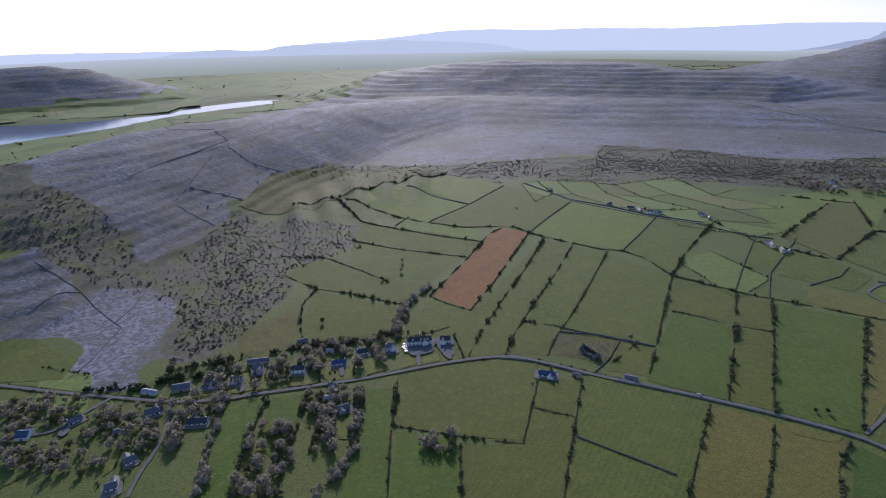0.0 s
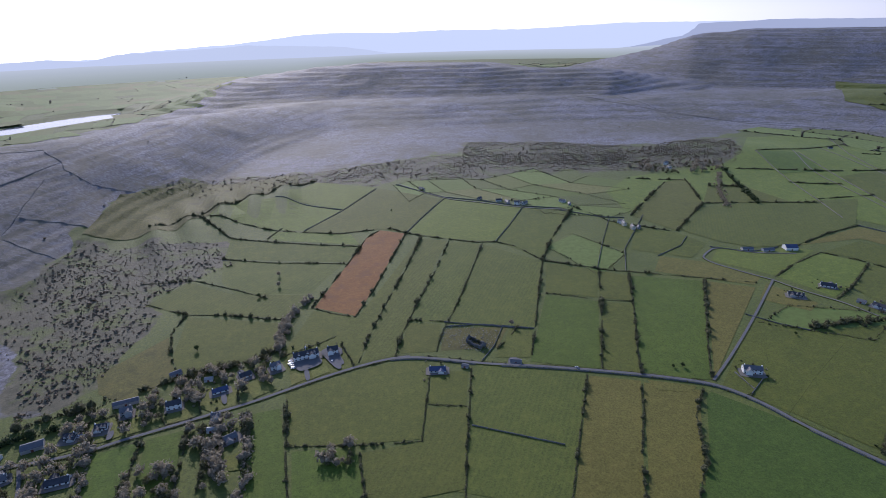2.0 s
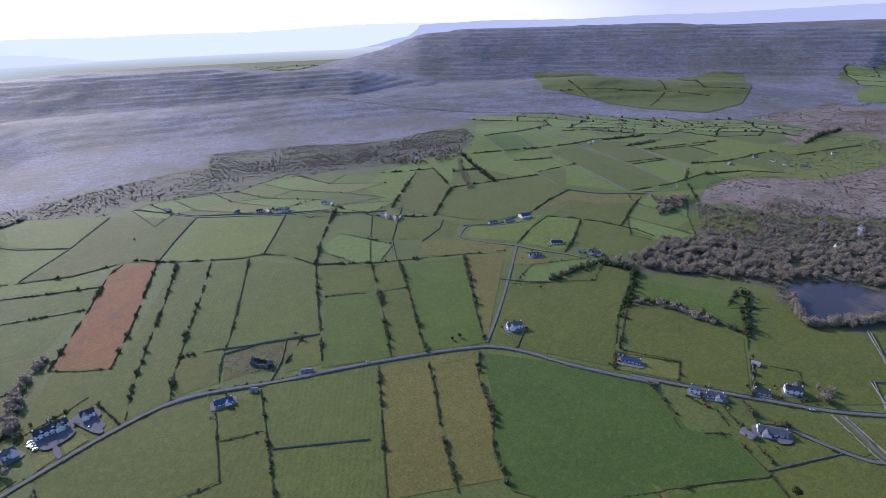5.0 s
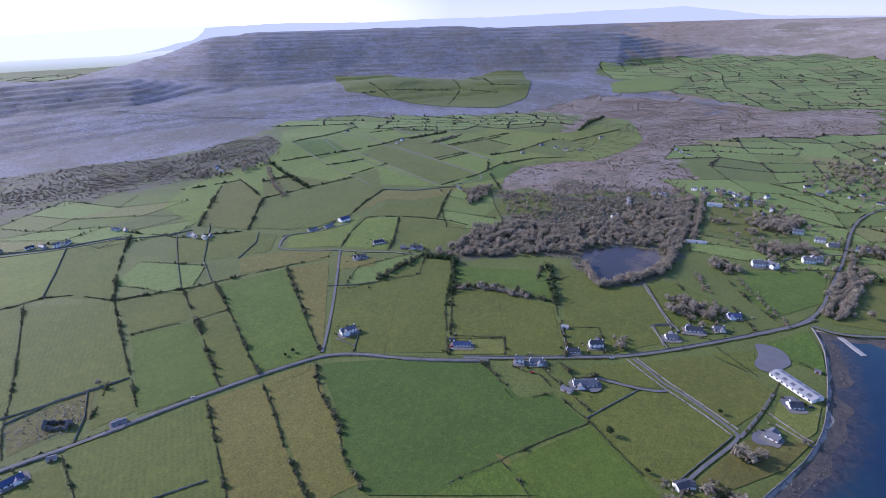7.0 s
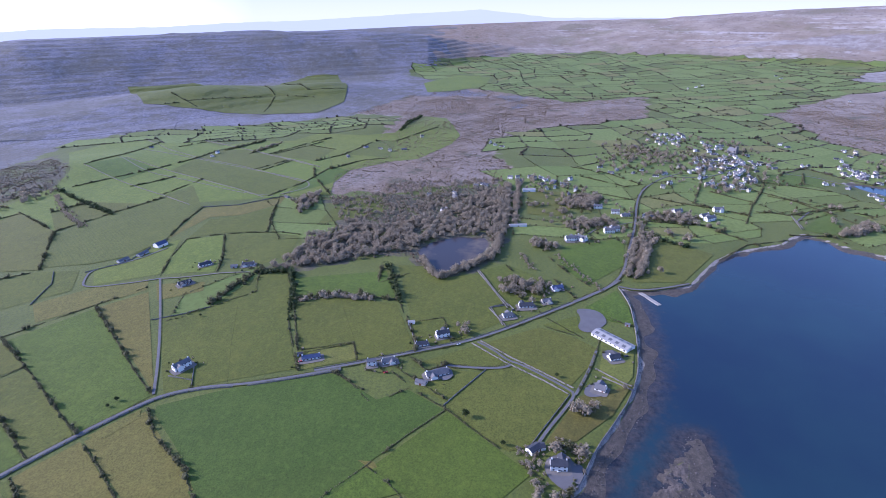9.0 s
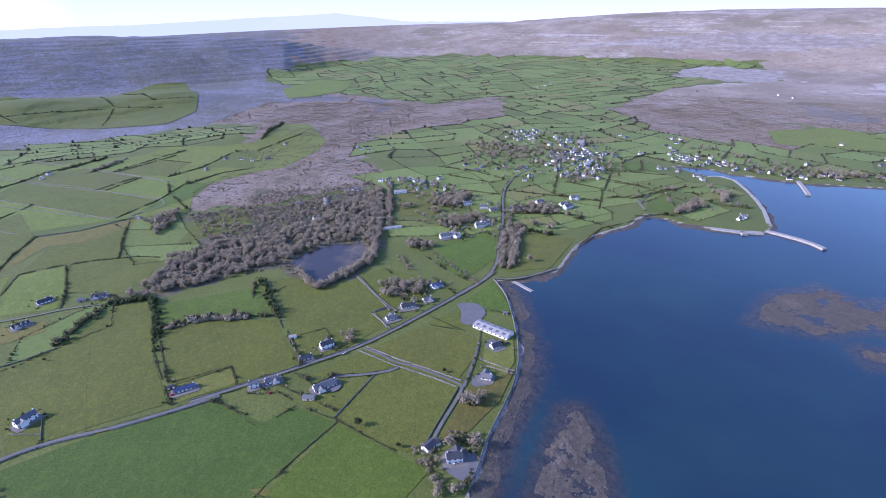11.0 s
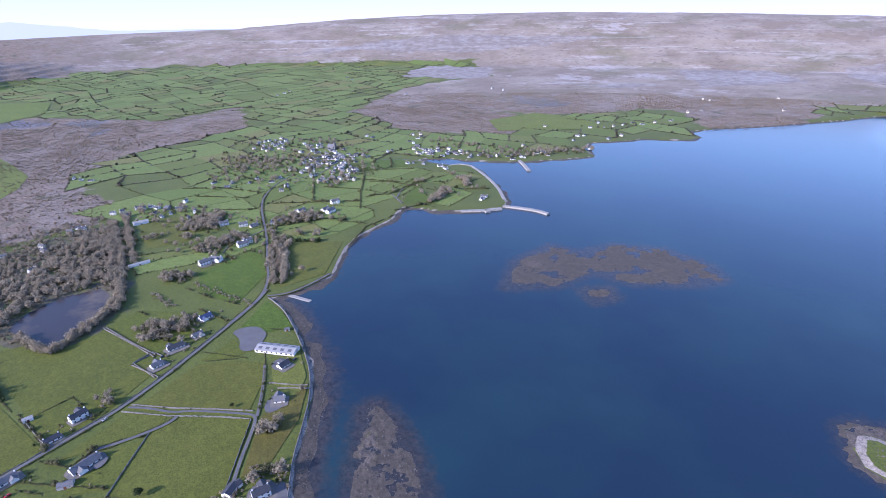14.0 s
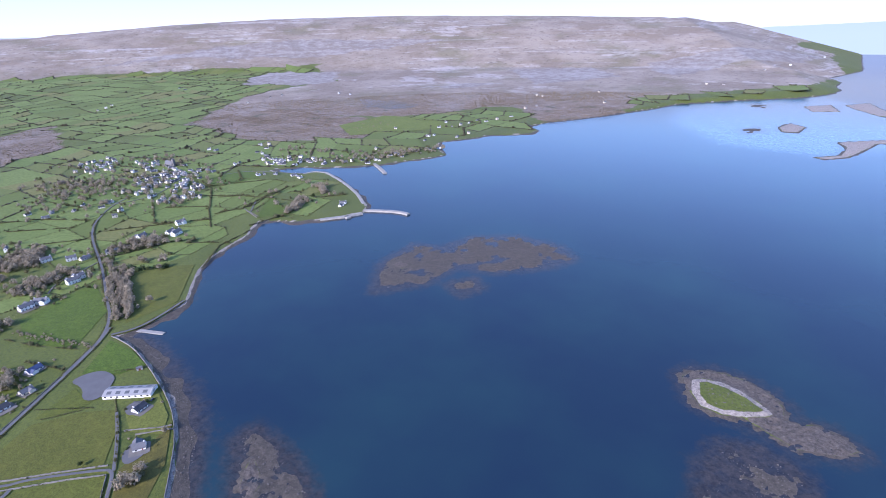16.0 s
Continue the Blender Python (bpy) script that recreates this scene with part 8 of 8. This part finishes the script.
cottages([(724.4, 974.5), (1258.8, 437.7), (1397.8, 370), (1363, 183.6), (1346.4, 168.8), (1170.9, 487), (1266.8, 476.7), (917.7, 185), (841.7, 188), (914.9, 231.4), (1001.9, 147.1), (984.1, 157.9)])
cottages([tuple(p) for p in fill_points([(1467.7, -323.2), (1375.4, -391.1), (1260.7, -406.3), (1082.2, -351.8), (1020.2, -293.9), (1074.2, -248.5), (1241.6, -263.3)], 22, 5)], 20)
cottages([tuple(p) for p in fill_points([(1333, -566.9), (1245.2, -588.4), (1109.9, -648.2), (1074.8, -622.9), (1180.8, -532.5)], 20, 5)], 20)
cottages([tuple(p) for p in fill_points([(1542.3, -211.3), (1565.3, -299.7), (1399.5, -291.6), (1405, -221.6)], 22, 5)], 20)
cottages([tuple(p) for p in fill_points([(1072.1, 75.1), (1064.9, 14.7), (992.7, -2.6), (999.3, 48.4)], 22, 5)], 20)
quay(7, [(752.8, -497.7), (732.9, -513.9), (714.8, -526.3), (698.3, -534.1), (681, -537)], 0.4, 'pale stone pier reaching into the bay')
quay(7, [(1006, -703), (972.5, -691.4), (922.7, -670.5)], 0.4, 'pale stone pier reaching into the bay')
quay(8, [(768, -420.2), (752, -452.4), (744.3, -486.9)], 0.4, 'pale stone pier reaching into the bay')
quay(8, [(750.4, -459.3), (740.1, -458.4)], 0.4, 'pale stone pier reaching into the bay')
quay(5, [(609.8, -92.7), (600, -101.8), (587.6, -109.6), (578.1, -116.2)], -1.5, 'low weathered stone slipway running into the bay')
quay(6, [(1049.7, -548.8), (1047.8, -575.3), (1020.7, -586.9), (957, -576.5), (890.8, -559.8), (839, -542.8), (782.4, -517.4)], 0.4, 'pale stone pier reaching into the bay')
car(-39.0, 462.4, 20, 'white')
car(-38.2, 458.4, 20, 'white')
car(-37.4, 454.5, 20, 'silver')
car(-36.6, 450.5, 20, 'white')
car(-206.7, 402.0, 100, 'dark')
car(-199.5, 401.1, 60, 'white')
car(-195.3, 400.9, 60, 'white')
car(-0.4, 452.0, 80, 'silver')
car(572.1, 47.9, 118, 'white')
car(452.4, 87.8, 118, 'silver')
car(463.6, -71, 118, 'dark')
car(307, -13.1, 118, 'white')
car(-40, 457, 118, 'white')
car(-36.5, 451, 118, 'white')
car(394.4, 228.7, 118, 'red')
car(394.1, 144.2, 118, 'red')
car(216.8, 380.8, 118, 'silver')
car(531.2, 42.4, 118, 'dark')
tree(350.5, 62.5, 8, LEAF_GREEN, 'round green tree standing in pasture')
tree(660.1, -127, 10, TWIG, 'bare brown budding tree beside a field')
tree(412.3, -65.5, 6, TWIG, 'bare brown budding tree beside a field')
tree(418.6, -7.7, 5, LEAF_GREEN, 'round green tree standing in pasture')
tree(325, 29.3, 5, LEAF_GREEN, 'round green tree standing in pasture')
tree(-128.4, 506.4, 7, LEAF_GREEN, 'round green tree standing in pasture')
tree(-75.6, 607.3, 6, LEAF_GREEN, 'round green tree standing in pasture')
tree(-53.3, 630.6, 7, TWIG, 'bare brown budding tree beside a field')
tree(-53.9, 660, 7, TWIG, 'bare brown budding tree beside a field')
tree(123.4, 869.4, 4, LEAF_GREEN, 'round green tree standing in pasture')
tree(310.7, 357.2, 5, LEAF_GREEN, 'round green tree standing in pasture')
tree(301.8, 358.5, 4, LEAF_GREEN, 'round green tree standing in pasture')
tree(452.4, 374.5, 4, LEAF_GREEN, 'round green tree standing in pasture')
tree(186.4, 469.3, 7, TWIG, 'bare brown budding tree beside a field')
tree(803.9, 295.5, 7, TWIG, 'bare brown budding tree beside a field')
tree(750.6, -165.2, 9, TWIG, 'bare brown budding tree beside a field')
tree(874.5, -6.2, 8, TWIG, 'bare brown budding tree beside a field')
tree(879.8, -473, 9, LEAF_GREEN, 'round green tree standing in pasture')
tree(869.1, -446.3, 10, LEAF_GREEN, 'round green tree standing in pasture')
grove([(1408.8, -108), (1310.4, -309), (1178.5, -290.6), (1220.5, -117.2)],24)
grove([(626.6, 1026.7), (747, 1027.6), (855.4, 966.1), (798.5, 916.3), (681.9, 936.1)], 16)
grove([(1388, -181.1), (1271.2, -309.2), (1106.2, -254.6), (1132.3, -132.3), (1242.6, -59.9)],24)
grove([(1208, -370.8), (1083, -356.8), (1020.2, -293.9), (1047.5, -243.4)],24)
grove([(1015.4, 59.9), (971.3, -61.3), (905.8, -49.8), (949.5, 35.5)],24)
grove([(828.5, -13.8), (856.5, -99.4), (769.7, -84.7), (730.3, -37.2)], 16)
grove([(1117.1, -665.7), (1024.6, -929.8), (970.3, -885.5), (1061.1, -634.4)], 16)
grove([(1001.6, 121.9), (959.8, 66), (798.6, 61.4), (723.2, 86)], 16)
grove([(872.7, -117.8), (869, -217.7), (841.7, -204.3), (839.4, -122.7)], 16)
grove([(994.9, -12.6), (971.3, -61.3), (892.1, -53.9), (901.4, -4.1)], 16)
grove([(806.5, -156), (786.4, -188.2), (762.7, -181.1), (781.3, -153.1)], 16)
grove([(824.6, -12.3), (834.7, -87.3), (769.2, -99.1), (742.9, -44.6), (779.1, -17.6)], 16)
grove([(748, 31.1), (714.7, 11.2), (690.9, 12.8), (716.1, 32.2)], 16)
grove([(983.3, -28.3), (986.3, -72.2), (906.9, -61.1), (900.4, -27)], 16)
grove([(947.5, -161.1), (931.4, -199.8), (850.4, -240.6), (825.2, -215.4), (860.6, -166.1)], 16)
grove([(1066.4, 76.9), (1020.8, -21.2), (982.8, -35.5), (1007.2, 63.3)], 16)
grove([(585, 42.7), (581.6, 9.4), (546.5, 3.2), (538.6, 28.3)], 16)
grove([(-376.6, 378.4), (-325.8, 389), (-278.1, 373.4), (-232.1, 376.4), (-203.1, 428.5), (-163.4, 436.9), (-137.8, 465.5), (-82.3, 469.8), (-54.9, 479.8), (-45.7, 435.1), (-115.4, 411.5), (-179.7, 390.7), (-204.4, 345), (-202.4, 320.6), (-249.5, 321.2), (-308.2, 346.4), (-339.6, 328.2)], 7.6)
grove([(-155, 344.4), (-122.4, 357.2), (-110.3, 308.1), (-114, 276.6), (-148.7, 276.9), (-151.8, 308.7)], 7.6)
grove([(-117.4, 385.9), (-84.5, 393.2), (-76.9, 330.8), (-93.8, 307.9)], 7.6)
grove([(-247.1, 358.9), (-225.6, 372.6), (-198.2, 320.5), (-223.9, 320.9)], 7.6)
grove([(-339.6, 328.2), (-283.1, 327.5), (-240.2, 304.2), (-254.5, 294), (-322.7, 305.3)], 7.6)
grove([(-15.1, 341.3), (5.5, 335.7), (6.7, 305.6), (-20.9, 319.5)])
grove([(384.9, -25), (385, -43.2), (366, -35.9), (369.6, -20.5)])
grove([(295.5, 4.1), (300, -17.1), (287.4, -28.5), (272.6, 8.1)])
grove([(320.6, 16.1), (329.8, 0.1), (331.6, -37.2), (321.3, -28.8), (304.7, 10.7)])
grove([(888, -127.8), (886.7, -212.9), (850.6, -198), (848.5, -131.9)])
grove([(960.5, -12.9), (954.6, -60.7), (905.8, -49.8), (895.5, -4.2)])
grove([(581.6, 66.3), (614.7, 15), (581.3, -6.1), (558.6, 37.5)])
grove([(962.3, -9), (952.6, -68.6), (876.7, -52.6), (899.4, 2.3)])
grove([(748.9, 29.4), (723, -1.6), (691, 11.2), (718.3, 36.9)])
grove([(844.6, 463.1), (901.4, 434), (834.6, 412.3), (779.1, 416.3)])
grove([(813.9, -5.6), (837.6, -56.2), (830.4, -97.3), (799.6, -86.8), (812.2, -55.2), (786.6, -14.2)])
grove([(612.1, 70.2), (603.1, 34.7), (559.3, 34.3), (568.7, 58)])
grove([(482.5, 104.9), (493.5, 85.5), (471.1, 74.8), (463.2, 88.7)])
grove([(1130, -60), (1400, -90), (1560, -180), (1480, -420), (1250, -440), (1060, -400), (1000, -260)], 27)
grove([(1075, 90), (1060, -10), (900, -130), (760, -130), (720, -40), (800, 40), (960, 70)], 25)
grove([(1010, -340), (1000, -520), (900, -540), (810, -480), (850, -370)], 36)
grove([(1180, -560), (1330, -640), (1120, -760), (1030, -900), (1000, -860), (1040, -700)], 27)
church(1350.2, -372.8, 20)
ruin(139.6, 444.3, -58)
gravestone_field([(104.2, 452.1), (115.0, 482.5), (129.1, 487.2), (169.8, 461.8), (159.0, 440.2), (141.5, 427.2), (120.7, 441.8)])
wind_turbine(-24, 467.7, 11)
sea_wall(SHORE_NEAR)
roadside()
garden_shrubs()
